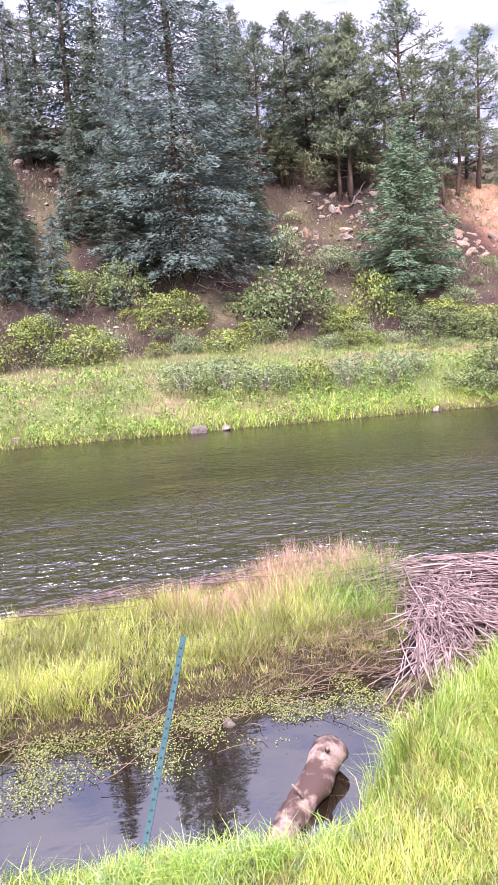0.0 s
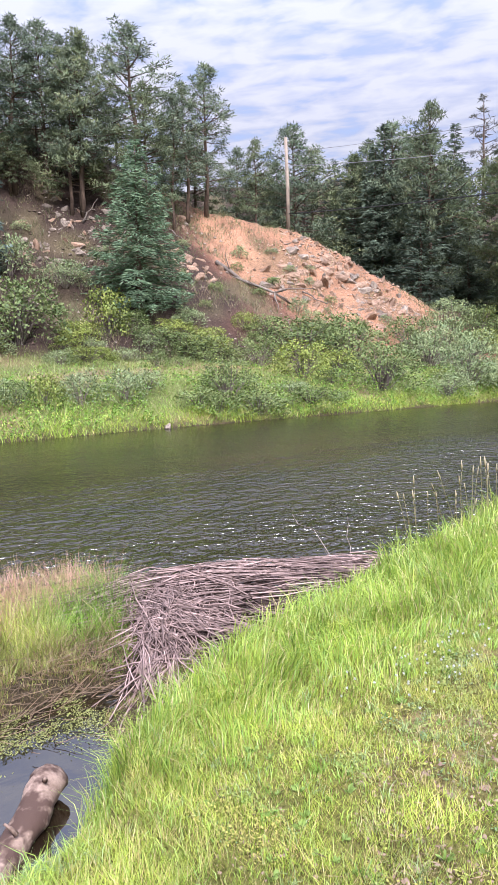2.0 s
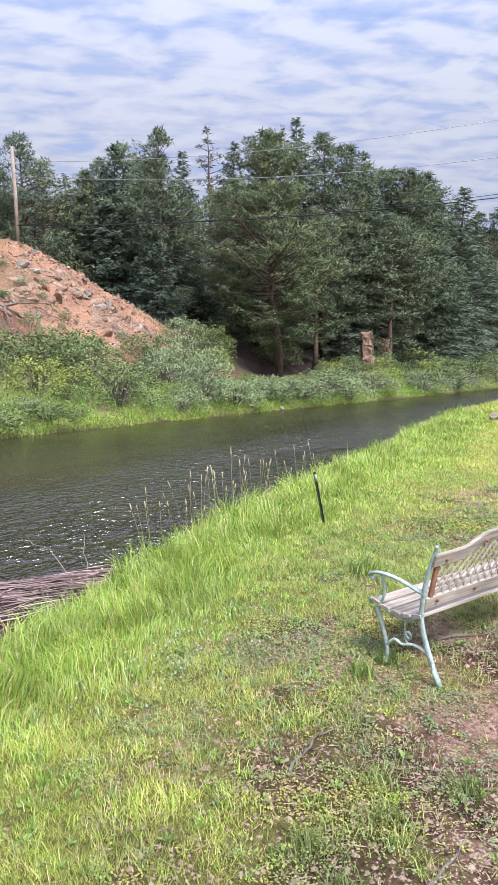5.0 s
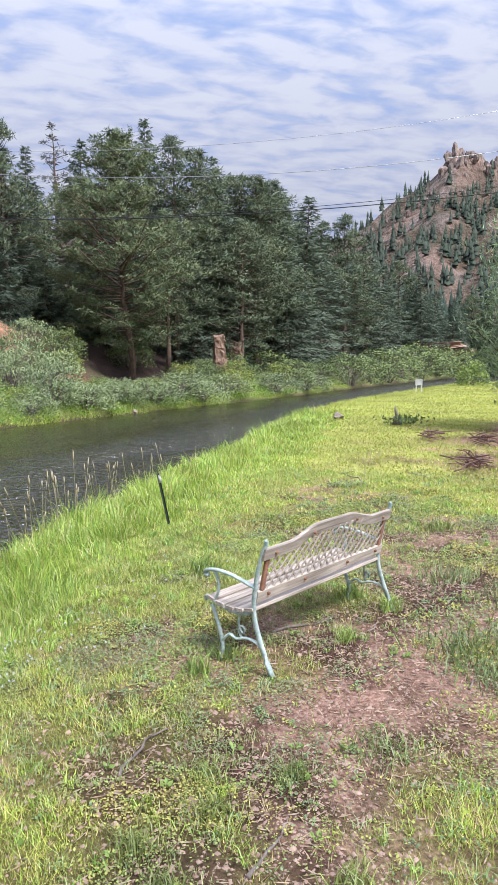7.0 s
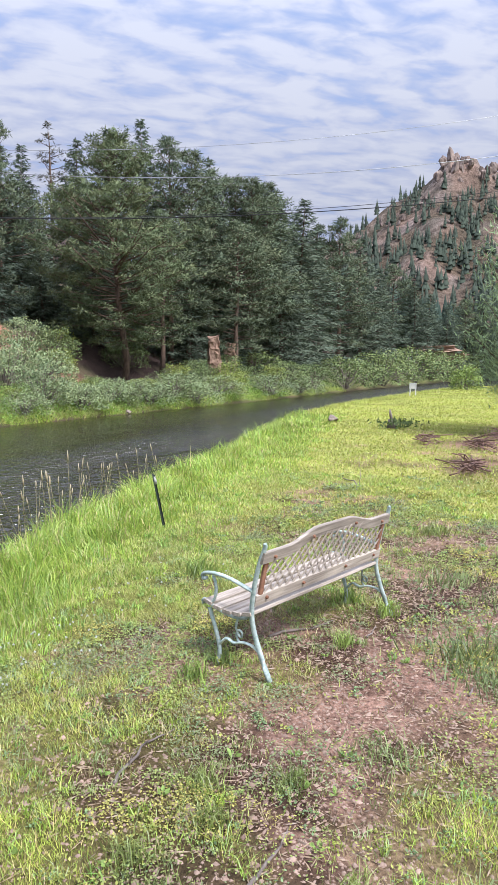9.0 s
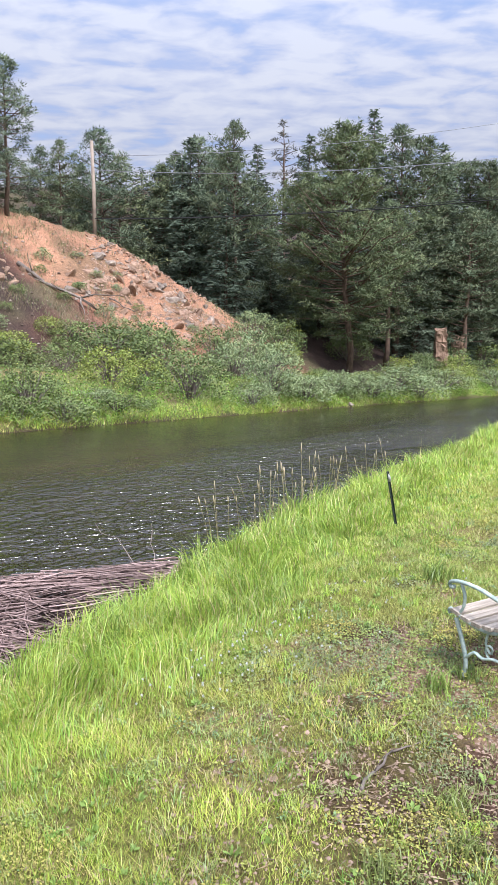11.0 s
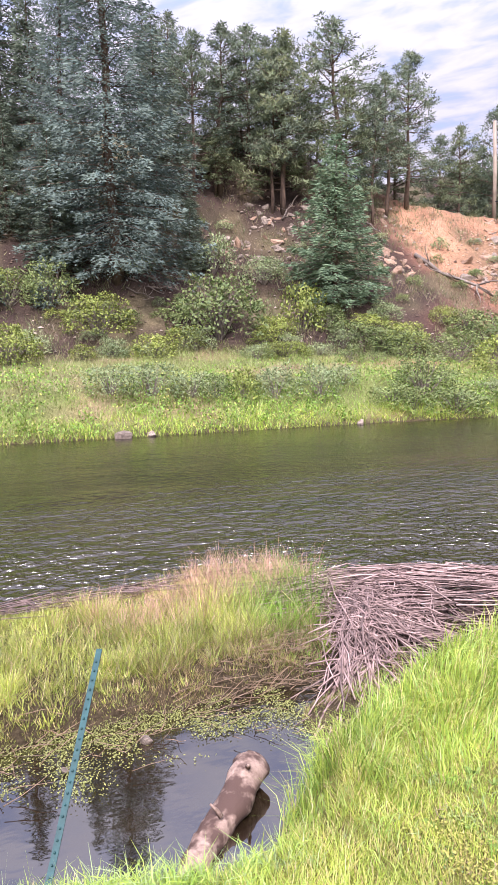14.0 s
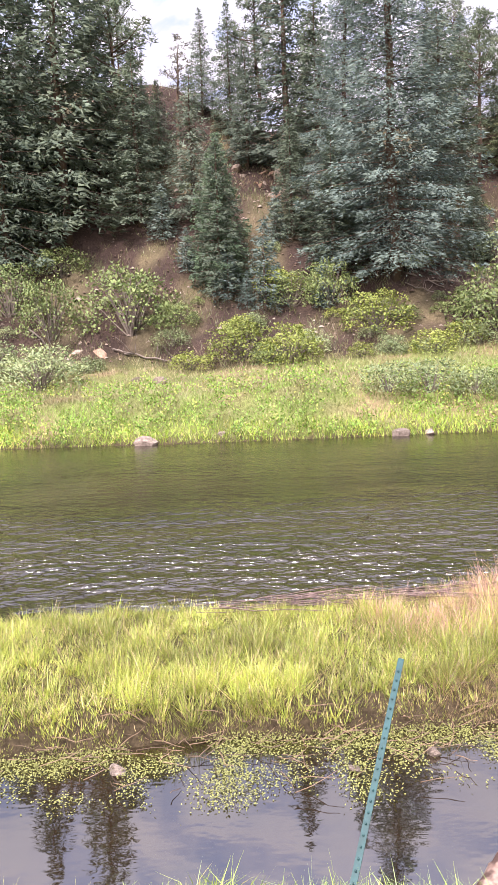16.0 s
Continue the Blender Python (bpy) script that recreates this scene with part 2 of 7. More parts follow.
# still pond
M_POND, p_nt, p_b = material("pond_water", .015, 0, 1.0)
p_b.inputs["IOR"].default_value = 1.85
p_w = noise_node(p_nt, 1.2, 3, .5)
p_nt.links.new(ramp(p_nt, p_w, (.35, (.008, .005, .003)), (.65, (.022, .014, .007))), p_b.inputs["Base Color"])
bump(p_nt, p_b, noise_node(p_nt, 4.0, 2, .5, (1, 2, 1)), .4, .003)

# ---- the lie of the land: x along the river, y across it, water at WATER ----
WATER = -1.0
LAWN_X = (-60, -6, -1, .2, .9, 1.4, 1.8, 2.9, 5, 6.5, 9.5, 14, 25, 34, 48, 60, 75, 130, 200, 600)
LAWN_Y = (2.8, 2.8, 2.7, 2.6, 2.45, 2.65, 3.1, 3.72, 4.15, 4.6, 5.0, 5.6, 7.4, 7.8, 6.4, 4.4, 1.2, -10, -27, -120)
SHORE_Y = (3.8, 3.8, 3.75, 3.65, 3.45, 3.6, 4.1, 5.2, 5.9, 6.3, 6.7, 7.2, 9.0, 9.6, 8.4, 6.4, 3.2, -8, -25, -116)
FAR_X = (-600, -200, -40, -8, 0, 15, 30, 45, 65, 85, 127, 200, 600)
FAR_Y = (40, 28, 25.3, 24.3, 23.8, 23.7, 22.6, 21.2, 19.6, 18.4, 14, 2, -80)
HILL_X = (-600, -60, -20, -4, 2, 15, 21, 28, 31, 35, 37.5, 40, 42, 46, 60)
TOE_Y = (45, 36, 34, 33, 33, 33, 32, 30.5, 30, 29.5, 29, 28.5, 28, 28, 27)
TOE_Z = (2, 1.6, 1.3, 1.4, 1.7, 1.8, 1.4, 0.9, 0.7, 0.6, 0.5, 0.4, 0.4, 0.4, 0.4)
RIDGE_Y = (70, 56, 52, 50, 50, 50, 49, 47, 44, 42, 39, 36, 34, 33, 33)
RIDGE_Z = (26, 24, 21, 19.2, 16, 16.2, 16.4, 13.4, 11.6, 10.3, 8.7, 6.5, 4.6, 4.0, 3.0)


def smooth(u):
    u = np.clip(u, 0, 1)
    return u * u * (3 - 2 * u)


def grain(x, y, size, seed=0):
    """Smooth random height in 0..1 over patches of that size."""
    x, y = np.asarray(x, float) / size + 13.7 * seed, np.asarray(y, float) / size - 7.3 * seed
    ix, iy = np.floor(x), np.floor(y)
    fx, fy = smooth(x - ix), smooth(y - iy)

    def corner(a, b):
        v = np.sin(a * 127.1 + b * 311.7 + seed * 74.7) * 43758.5453
        return v - np.floor(v)
    return (corner(ix, iy) * (1 - fx) + corner(ix + 1, iy) * fx) * (1 - fy) + (corner(ix, iy + 1) * (1 - fx) + corner(ix + 1, iy + 1) * fx) * fy


def near_segment(x, y, line):
    """Distance to a broken line, and how far along it (0..1)."""
    best, along = np.full(np.shape(x), 1e9), np.zeros(np.shape(x))
    n = len(line) - 1
    for i in range(n):
        (ax, ay), (bx, by) = line[i], line[i + 1]
        u = np.clip(((x - ax) * (bx - ax) + (y - ay) * (by - ay)) / ((bx - ax) ** 2 + (by - ay) ** 2), 0, 1)
        d = np.hypot(x - ax - u * (bx - ax), y - ay - u * (by - ay))
        along = np.where(d < best, (i + u) / n, along)
        best = np.minimum(best, d)
    return best, along


DAM = ((2.65, 4.9), (3.35, 5.4), (4.05, 5.95), (5.3, 6.05), (6.9, 6.1))


def land(x, y):
    x, y = np.asarray(x, float), np.asarray(y, float)
    ye, ys, yb = np.interp(x, LAWN_X, LAWN_Y), np.interp(x, LAWN_X, SHORE_Y), np.interp(x, FAR_X, FAR_Y)
    lawn = 0.06 + 0.06 * (grain(x, y, 2.3, 1) - .5) + 0.03 * (grain(x, y, .6, 2) - .5) - 0.16 * smooth((y - ye + 1.6) / 1.6) + 0.004 * np.clip(x - 8, 0, 60)
    z = lawn + (-1.03 - lawn) * smooth((y - ye) / (ys - ye))
    z = z - 0.5 * smooth((y - ys) / 1.8)
    # low sedge spit between the pond and the river
    spit = (1.36 + .3 * (grain(x, 0 * x, 1.6, 3) - .5)) - np.abs(y - 6.75 - .08 * np.clip(x - .2, 0, 3) + .10 * np.clip(-x - 1, 0, 9))
    spit = np.minimum(spit, (3.75 - x) * 1.2)
    z = np.maximum(z, -1.3 + 0.47 * smooth((spit + .3) / .75) + .05 * grain(x, y, .5, 4))
    d, _ = near_segment(x, y, DAM)
    z = np.maximum(z, -1.3 + .42 * np.exp(-(d / .55) ** 2))
    # far side: bank, meadow and hill
    b = y - yb
    toe_y, toe_z = np.interp(x, HILL_X, TOE_Y), np.interp(x, HILL_X, TOE_Z)
    rid_y, rid_z = np.interp(x, HILL_X, RIDGE_Y), np.interp(x, HILL_X, RIDGE_Z)
    rim = -1.06 + (1.15 + .35 * grain(x, y, 3, 5)) * np.clip(b / 2.5, 0, 1) ** .9
    mead = rim + (toe_z - .3) * np.clip((y - yb - 1.5) / np.maximum(toe_y - yb - 1.5, 1), 0, 1)
    u = (y - toe_y) / np.maximum(rid_y - toe_y, 1)
    hill = toe_z + (rid_z - toe_z) * np.where(u < 1, .9 * np.clip(u, 0, 1) + .1 * smooth(u), 1 - .28 * np.clip(u - 1, 0, 1.0))
    back = np.interp(x, (20, 34, 46, 70, 110, 160, 600), (.0, .34, .42, .62, .60, .5, .4)) * np.clip(y - np.interp(x, (20, 46, 70, 110, 160, 600), (44, 33, 28, 25, 18, -60)), 0, np.interp(x, (30, 60, 110, 200), (60, 40, 22, 30)))
    hill = np.maximum(hill, .3 + back)
    rough = (2.0 * (grain(x, y, 6, 6) - .5) + .9 * (grain(x, y, 2.2, 7) - .5) + .35 * (grain(x, y, .9, 8) - .5)) * smooth((hill - 1.5) / 4) * (1 - .62 * smooth((x - 20) / 5))
    far = np.where(u > 0, hill + rough, mead)
    far = np.where((u <= 0) & (back > .05) & (.3 + back > mead), .3 + back, far)
    far = far + .12 * (grain(x, y, 1.1, 9) - .5) * smooth(b / 3)
    return np.where(b > -.5, np.maximum(np.where(b > 0, far, rim), z), z)

# ---- mesh helpers ----
def mesh_np(name, verts, faces, mat, tint=None, extra=None, smooth_shade=False, normals=None):
    """A mesh from arrays; faces is a list of (n, k) index arrays; normals: one for each vertex."""
    me = bpy.data.meshes.new(name)
    verts = np.ascontiguousarray(verts, dtype=np.float32)
    me.vertices.add(len(verts))
    me.vertices.foreach_set("co", verts.ravel())
    loops = np.concatenate([np.asarray(f, dtype=np.int32).ravel() for f in faces])
    sizes = np.concatenate([np.full(len(f), np.shape(f)[1], dtype=np.int32) for f in faces])
    starts = np.concatenate([[0], np.cumsum(sizes)[:-1]]).astype(np.int32)
    me.loops.add(len(loops))
    me.loops.foreach_set("vertex_index", loops)
    me.polygons.add(len(sizes))
    me.polygons.foreach_set("loop_start", starts)
    me.polygons.foreach_set("loop_total", sizes)
    me.update(calc_edges=True)
    if tint is not None:
        at = me.attributes.new("tint", "FLOAT_COLOR", "POINT")
        c = np.ones((len(verts), 4), dtype=np.float32)
        c[:, :3] = tint
        at.data.foreach_set("color", c.ravel())
    for key, val in (extra or {}).items():
        at = me.attributes.new(key, "FLOAT", "POINT")
        at.data.foreach_set("value", np.ascontiguousarray(val, dtype=np.float32))
    if smooth_shade or normals is not None:
        me.polygons.foreach_set("use_smooth", np.ones(len(sizes), dtype=bool))
    if normals is not None:
        me.normals_split_custom_set_from_vertices(np.asarray(normals, float).tolist())
    me.materials.append(mat)
    return me


def leaf_mesh(name, v, f, mat, col, out, flat=.45):
    """Leaves or needles whose faces turn towards out (one for each leaf), shaded as one soft mass."""
    k = f.shape[1]
    q = v.reshape(-1, k, 3)
    g = np.cross(q[:, 1] - q[:, 0], q[:, 2] - q[:, 0])
    g /= np.linalg.norm(g, axis=1)[:, None] + 1e-9
    out = out / (np.linalg.norm(out, axis=1)[:, None] + 1e-9)
    back = (g * out).sum(1) < 0
    f = f.copy()
    f[back] = f[back][:, ::-1]
    g[back] *= -1
    m = g * flat + out
    m /= np.linalg.norm(m, axis=1)[:, None] + 1e-9
    return mesh_np(name, v, [f], mat, np.repeat(col, k, axis=0), normals=np.repeat(m, k, axis=0))


def mesh_bm(name, bm, mat, smooth_shade=False):
    me = bpy.data.meshes.new(name)
    bm.to_mesh(me)
    bm.free()
    me.materials.append(mat)
    if smooth_shade:
        me.polygons.foreach_set("use_smooth", np.ones(len(me.polygons), dtype=bool))
    return me


def thing(name, label, category, group="", at=None, data=None, kind=""):
    ob = tagged(new(name, data), label, category, group, kind)
    if at is not None:
        ob.matrix_basis = at
    return ob


def part(name, data, parent, label=""):
    ob = new(name, data)
    ob.parent = parent
    return tagged(ob, label)


def tube(path, radii, sides=6, cap=True, squash=1.0):
    """Verts and faces of a tapered round bar along a path of points."""
    path = np.asarray(path, float)
    n = len(path)
    radii = np.broadcast_to(radii, (n,))
    tang = np.gradient(path, axis=0)
    tang /= np.linalg.norm(tang, axis=1)[:, None] + 1e-9
    ref = np.where(np.abs(tang[:, 2:3]) > .9, np.array([[1., 0, 0]]), np.array([[0., 0, 1]]))
    u = np.cross(tang, ref)
    u /= np.linalg.norm(u, axis=1)[:, None] + 1e-9
    v = np.cross(tang, u)
    a = np.arange(sides) * 2 * math.pi / sides
    ring = np.cos(a)[None, :, None] * u[:, None, :] + squash * np.sin(a)[None, :, None] * v[:, None, :]
    verts = (path[:, None, :] + ring * radii[:, None, None]).reshape(-1, 3)
    i, j = np.meshgrid(np.arange(n - 1), np.arange(sides), indexing="ij")
    k = (j + 1) % sides
    quads = np.stack([i * sides + j, i * sides + k, (i + 1) * sides + k, (i + 1) * sides + j], -1).reshape(-1, 4)
    faces = [quads]
    if cap:
        verts = np.vstack([verts, path[0], path[-1]])
        j = np.arange(sides)
        k = (j + 1) % sides
        faces.append(np.concatenate([np.stack([k, j, np.full(sides, n * sides)], 1), np.stack([(n - 1) * sides + j, (n - 1) * sides + k, np.full(sides, n * sides + 1)], 1)]))
    return verts, faces


def join_np(pieces):
    """Joins (verts, [faces...]) pieces into one."""
    vs, by, off = [], {}, 0
    for v, fs in pieces:
        for f in fs:
            by.setdefault(np.shape(f)[1], []).append(np.asarray(f) + off)
        vs.append(v)
        off += len(v)
    return np.vstack(vs), [np.concatenate(f) for f in by.values()]


def blades(name, p, h, w, bend, tint, mat, seed=0, turn=None):
    """Grass: one bent, pointed blade for each root p."""
    rng = np.random.RandomState(seed)
    n = len(p)
    a = rng.rand(n) * 2 * math.pi if turn is None else turn
    f = a + rng.normal(0, .9, n)
    side = np.stack([np.cos(f), np.sin(f), 0 * f], 1) * np.reshape(w, (-1, 1))
    lean = np.stack([np.cos(a), np.sin(a), 0 * a], 1) * np.reshape(bend * h, (-1, 1))
    up = np.zeros((n, 3))
    up[:, 2] = h
    low = p - np.array([0, 0, .02])
    v = np.stack([low - side, low + side, p + up * .55 + lean * .3 - side * .75, p + up * .55 + lean * .3 + side * .75, p + up * (1 - .35 * np.clip(np.reshape(bend, (-1, 1)), 0, 1)) + lean], 1).reshape(-1, 3)
    k = np.arange(n)[:, None] * 5
    return mesh_np(name, v, [k + np.array([[0, 1, 3, 2]]), k + np.array([[2, 3, 4]])], mat, np.repeat(tint, 5, axis=0))


def spikes(name, p, h, w, bend, tint, mat, seed=0, turn=None):
    """Fine short grass: one leaning triangle for each root."""
    rng = np.random.RandomState(seed)
    n = len(p)
    a = rng.rand(n) * 2 * math.pi if turn is None else turn
    f = a + rng.normal(1.57, .7, n)
    side = np.stack([np.cos(f), np.sin(f), 0 * f], 1) * np.reshape(w, (-1, 1))
    tip = np.stack([np.cos(a) * bend * h, np.sin(a) * bend * h, h], 1)
    low = p - np.array([0, 0, .01])
    v = np.stack([low - side, low + side, p + tip], 1).reshape(-1, 3)
    return mesh_np(name, v, [np.arange(n)[:, None] * 3 + np.array([[0, 1, 2]])], mat, np.repeat(tint, 3, axis=0))


def kites(p, d, length, width, seed=0, fold=.35):
    """Small pointed leaves or needle sprays: root p, direction d."""
    rng = np.random.RandomState(seed)
    n = len(p)
    d = d / (np.linalg.norm(d, axis=1)[:, None] + 1e-9)
    s = np.cross(d, rng.normal(0, 1, (n, 3)))
    s /= np.linalg.norm(s, axis=1)[:, None] + 1e-9
    length, width = np.reshape(length, (-1, 1)), np.reshape(width, (-1, 1))
    mid = p + d * length * fold
    v = np.stack([p, mid + s * width, p + d * length, mid - s * width], 1).reshape(-1, 3)
    return v, np.arange(n)[:, None] * 4 + np.array([[0, 1, 2, 3]])


def sprays(p, d, length, width, seed=0):
    """Needle sprays: one slim triangle each."""
    rng = np.random.RandomState(seed)
    n = len(p)
    d = d / (np.linalg.norm(d, axis=1)[:, None] + 1e-9)
    s = np.cross(d, rng.normal(0, 1, (n, 3)))
    s /= np.linalg.norm(s, axis=1)[:, None] + 1e-9
    length, width = np.reshape(length, (-1, 1)), np.reshape(width, (-1, 1))
    v = np.stack([p + s * width, p - s * width, p + d * length], 1).reshape(-1, 3)
    return v, np.arange(n)[:, None] * 3 + np.array([[0, 1, 2]])


def lump(seed, size, rough=.35, sub=2, flat=.7):
    """A broken, angular stone."""
    rng = np.random.RandomState(seed)
    bm = bmesh.new()
    bmesh.ops.create_icosphere(bm, subdivisions=sub, radius=1)
    cuts = [(rng.normal(0, 1, 3), rng.uniform(.38, .8)) for _ in range(9)]
    for v in bm.verts:
        c = np.array(v.co)
        for nrm, lim in cuts:
            nrm = nrm / np.linalg.norm(nrm)
            over = c @ nrm - lim
            if over > 0:
                c = c - nrm * over * .97
        c = c * (1 + rough * .35 * (noise.noise(Vector(c * 2.2 + seed)))) * np.array(size)
        c[2] *= flat
        v.co = c
    return bm

# ---- ground, one sheet to the horizon ----
def steps(*runs):
    out = []
    for a, b, s in runs:
        out.append(np.arange(a, b, s))
    return np.concatenate(out)


gx = np.concatenate([[-2500, -1200, -600, -350, -220, -150, -110, -85, -65], steps((-50, -7, .7), (-7, 10, .14), (10, 62, .5), (62, 130, 2.0), (130, 260, 8)), [300, 400, 600, 1000, 1800, 3000]])
gy = np.concatenate([[-2500, -1200, -600, -300, -160, -90, -50, -30, -18, -11, -7], steps((-4.5, 9, .14), (9, 21, .8), (21, 56, .4), (56, 90, 1.5)), [100, 120, 160, 240, 400, 800, 1600, 3000]])
GX, GY = np.meshgrid(gx, gy, indexing="ij")
GZ = land(GX, GY)


def ground_tint(x, y, z):
    """Zone colours: dark sod, gravelly dirt, wet mud, meadow, red slope and forest duff."""
    sod, dirt, mud = np.array([.17, .17, .045]), np.array([.27, .165, .125]), np.array([.060, .045, .026])
    mead, red, duff = np.array([.15, .17, .06]), np.array([.36, .196, .124]), np.array([.054, .037, .031])
    yb = np.interp(x, FAR_X, FAR_Y)
    n1, n2 = grain(x, y, 1.3, 11)[..., None], grain(x, y, .35, 12)[..., None]
    bare = bare_mask(x, y)[..., None]
    # soil mottled from pinkish to dark brown, and dark in an ellipse under the bench
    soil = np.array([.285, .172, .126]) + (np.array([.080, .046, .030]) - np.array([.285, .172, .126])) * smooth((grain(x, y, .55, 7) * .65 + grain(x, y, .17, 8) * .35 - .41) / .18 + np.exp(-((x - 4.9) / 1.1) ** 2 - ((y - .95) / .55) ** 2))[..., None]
    sod = sod + (np.array([.33, .335, .085]) - sod) * smooth((x - 7) / 3)[..., None]
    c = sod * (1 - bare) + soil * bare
    c = c + (mud - c) * smooth((-.62 - z) / .22)[..., None]
    far = smooth((y - yb) / .8)[..., None]
    c_far = mead + (dirt * 1.1 - mead) * (np.clip(n1 - .62, 0, 1) * 2)
    c_far = c_far + (mud - c_far) * smooth((-.95 - z) / .1)[..., None]
    toe = np.interp(x, HILL_X, TOE_Y)
    u = smooth((y - toe + 1.5 + 2 * (grain(x, y, 2.5, 13) - .5)) / 2)[..., None]
    redness = smooth((x - 24 + 5 * (grain(x, y, 3, 14) - .5)) / 5)[..., None] * (1 - smooth((x - 41) / 4))[..., None]
    redness = redness * (1 - smooth((y - np.interp(x, HILL_X, RIDGE_Y) + .3) / 1.2))[..., None]
    fresh = smooth((x - 26.5 + .35 * (y - 37) + 3 * (grain(x, y, 1.7, 10) - .5)) / 4)[..., None]
    soil = np.array([.155, .078, .058]) * (1 - fresh) + red * fresh
    slope = duff * (1 - redness) + soil * (.75 + .5 * n1) * redness
    spots = np.clip((grain(x, y, 1.9, 15) - .52) * 4, 0, 1)[..., None] * (.85 - .35 * redness)
    slope = slope + (np.array([.125, .105, .062]) - slope) * spots
    patch = np.exp(-((x - 20.5) / 3.2) ** 2 - ((y - 30) / 1.6) ** 2) + np.exp(-((x - 30) / 3.5) ** 2 - ((y - 28.3) / 1.0) ** 2)
    c_far = c_far + (red * .95 - c_far) * np.clip(patch * 1.5 * grain(x, y, .9, 16), 0, 1)[..., None]
    c_far = c_far + (slope - c_far) * u
    return c + (c_far - c) * far


def bare_mask(x, y):
    """Where the lawn is trodden down to gravel."""
    d, _ = near_segment(x, y, ((1.3, -.6), (2.4, .45), (3.4, .55), (4.8, .5), (6.5, -.6), (9, -1.5)))
    m = np.clip(1.25 - d / 1.2 + 1.1 * (grain(x, y, .8, 17) - .5) + .8 * (grain(x, y, .28, 18) - .5), 0, 1)
    d2, _ = near_segment(x, y, ((14, -2), (18, 0), (22, -1)))
    m2 = np.clip(1.1 - d2 / 2.2 + 1.0 * (grain(x, y, 1.2, 19) - .5), 0, 1)
    d3, _ = near_segment(x, y, ((4.5, -.2), (8, .6), (13, .3), (20, .2)))
    m3 = np.clip(.75 - d3 / 3.2 + 1.5 * (grain(x, y, 1.0, 22) - .5) + .8 * (grain(x, y, .35, 23) - .5), 0, .9)
    d4, _ = near_segment(x, y, ((1.9, .7), (2.9, 1.25), (3.9, 1.75), (5.5, 1.7)))
    m4 = np.clip(.66 - d4 / .85 + 1.5 * (grain(x, y, .55, 24) - .5) + .9 * (grain(x, y, .2, 25) - .5), 0, .92)
    return np.maximum(np.maximum(m, m2), np.maximum(m3, m4))


def open_gravel(x, y):
    """The worn middle, where hardly anything grows."""
    d, _ = near_segment(x, y, ((1.9, -.5), (2.7, .25), (3.5, .35), (4.6, .1)))
    return smooth((.62 - d + .5 * (grain(x, y, .4, 26) - .5)) / .3)


nx, ny = GX.shape
gi, gj = np.meshgrid(np.arange(nx - 1), np.arange(ny - 1), indexing="ij")
g_quads = np.stack([gi * ny + gj, (gi + 1) * ny + gj, (gi + 1) * ny + gj + 1, gi * ny + gj + 1], -1).reshape(-1, 4)
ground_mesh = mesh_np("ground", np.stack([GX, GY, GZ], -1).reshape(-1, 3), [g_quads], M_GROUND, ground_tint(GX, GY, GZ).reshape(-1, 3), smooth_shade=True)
thing("ground", "grassy river banks and steep reddish hillside", "ground", data=ground_mesh, kind="structure")

# ---- water: one level for river and pond ----
wx = steps((-300, -20, 10), (-20, 20, .5), (20, 90, 2), (90, 420, 12))
wy = steps((-180, 0, 15), (0, 26, .5), (26, 46, 4))
WX, WY = np.meshgrid(wx, wy, indexing="ij")
shore = np.interp(WX, LAWN_X, SHORE_Y)
pond = (1 - smooth((WY - 5.6) / .8)) * (1 - smooth((WX - 2.4) / 1.2))
riffle = (.09 + 1.5 * smooth((15.5 - WY + .05 * WX) / 6.0) * (.55 + .9 * grain(WX + WY, WY * 3, 6, 21))) * (1 - .9 * pond)
mi, mj = np.meshgrid(np.arange(len(wx) - 1), np.arange(len(wy) - 1), indexing="ij")
w_quads = np.stack([mi * len(wy) + mj, (mi + 1) * len(wy) + mj, (mi + 1) * len(wy) + mj + 1, mi * len(wy) + mj + 1], -1).reshape(-1, 4)
water_mesh = mesh_np("water", np.stack([WX, WY, WX * 0 + WATER], -1).reshape(-1, 3), [w_quads], M_WATER, extra={"riffle": riffle.ravel()}, smooth_shade=True)
thing("river", "olive-brown rippling river flowing between grassy banks", "river", data=water_mesh, kind="structure")
pq = np.stack(np.meshgrid(np.linspace(-9, 2.55, 24), np.linspace(2.4, 5.75, 10), indexing="ij"), -1)
pi_, pj_ = np.meshgrid(np.arange(23), np.arange(9), indexing="ij")
pond_quads = np.stack([pi_ * 10 + pj_, (pi_ + 1) * 10 + pj_, (pi_ + 1) * 10 + pj_ + 1, pi_ * 10 + pj_ + 1], -1).reshape(-1, 4)
thing("pond", "still dark backwater pond mirroring sky and trees", "pond", data=mesh_np("pond", np.concatenate([pq, np.full(pq.shape[:2] + (1,), WATER + .004)], -1).reshape(-1, 3), [pond_quads], M_POND, smooth_shade=True), kind="structure")

# ---- conifers ----
def trunk_line(rng, h, lean=.004):
    tz = np.linspace(-.4, h * .97, 9)
    wob = np.cumsum(rng.normal(0, h * lean, (9, 2)), axis=0)
    return tz, wob - wob[1], (h * .0115 + .03) * np.clip(1 - tz / h, .04, 1) ** .85


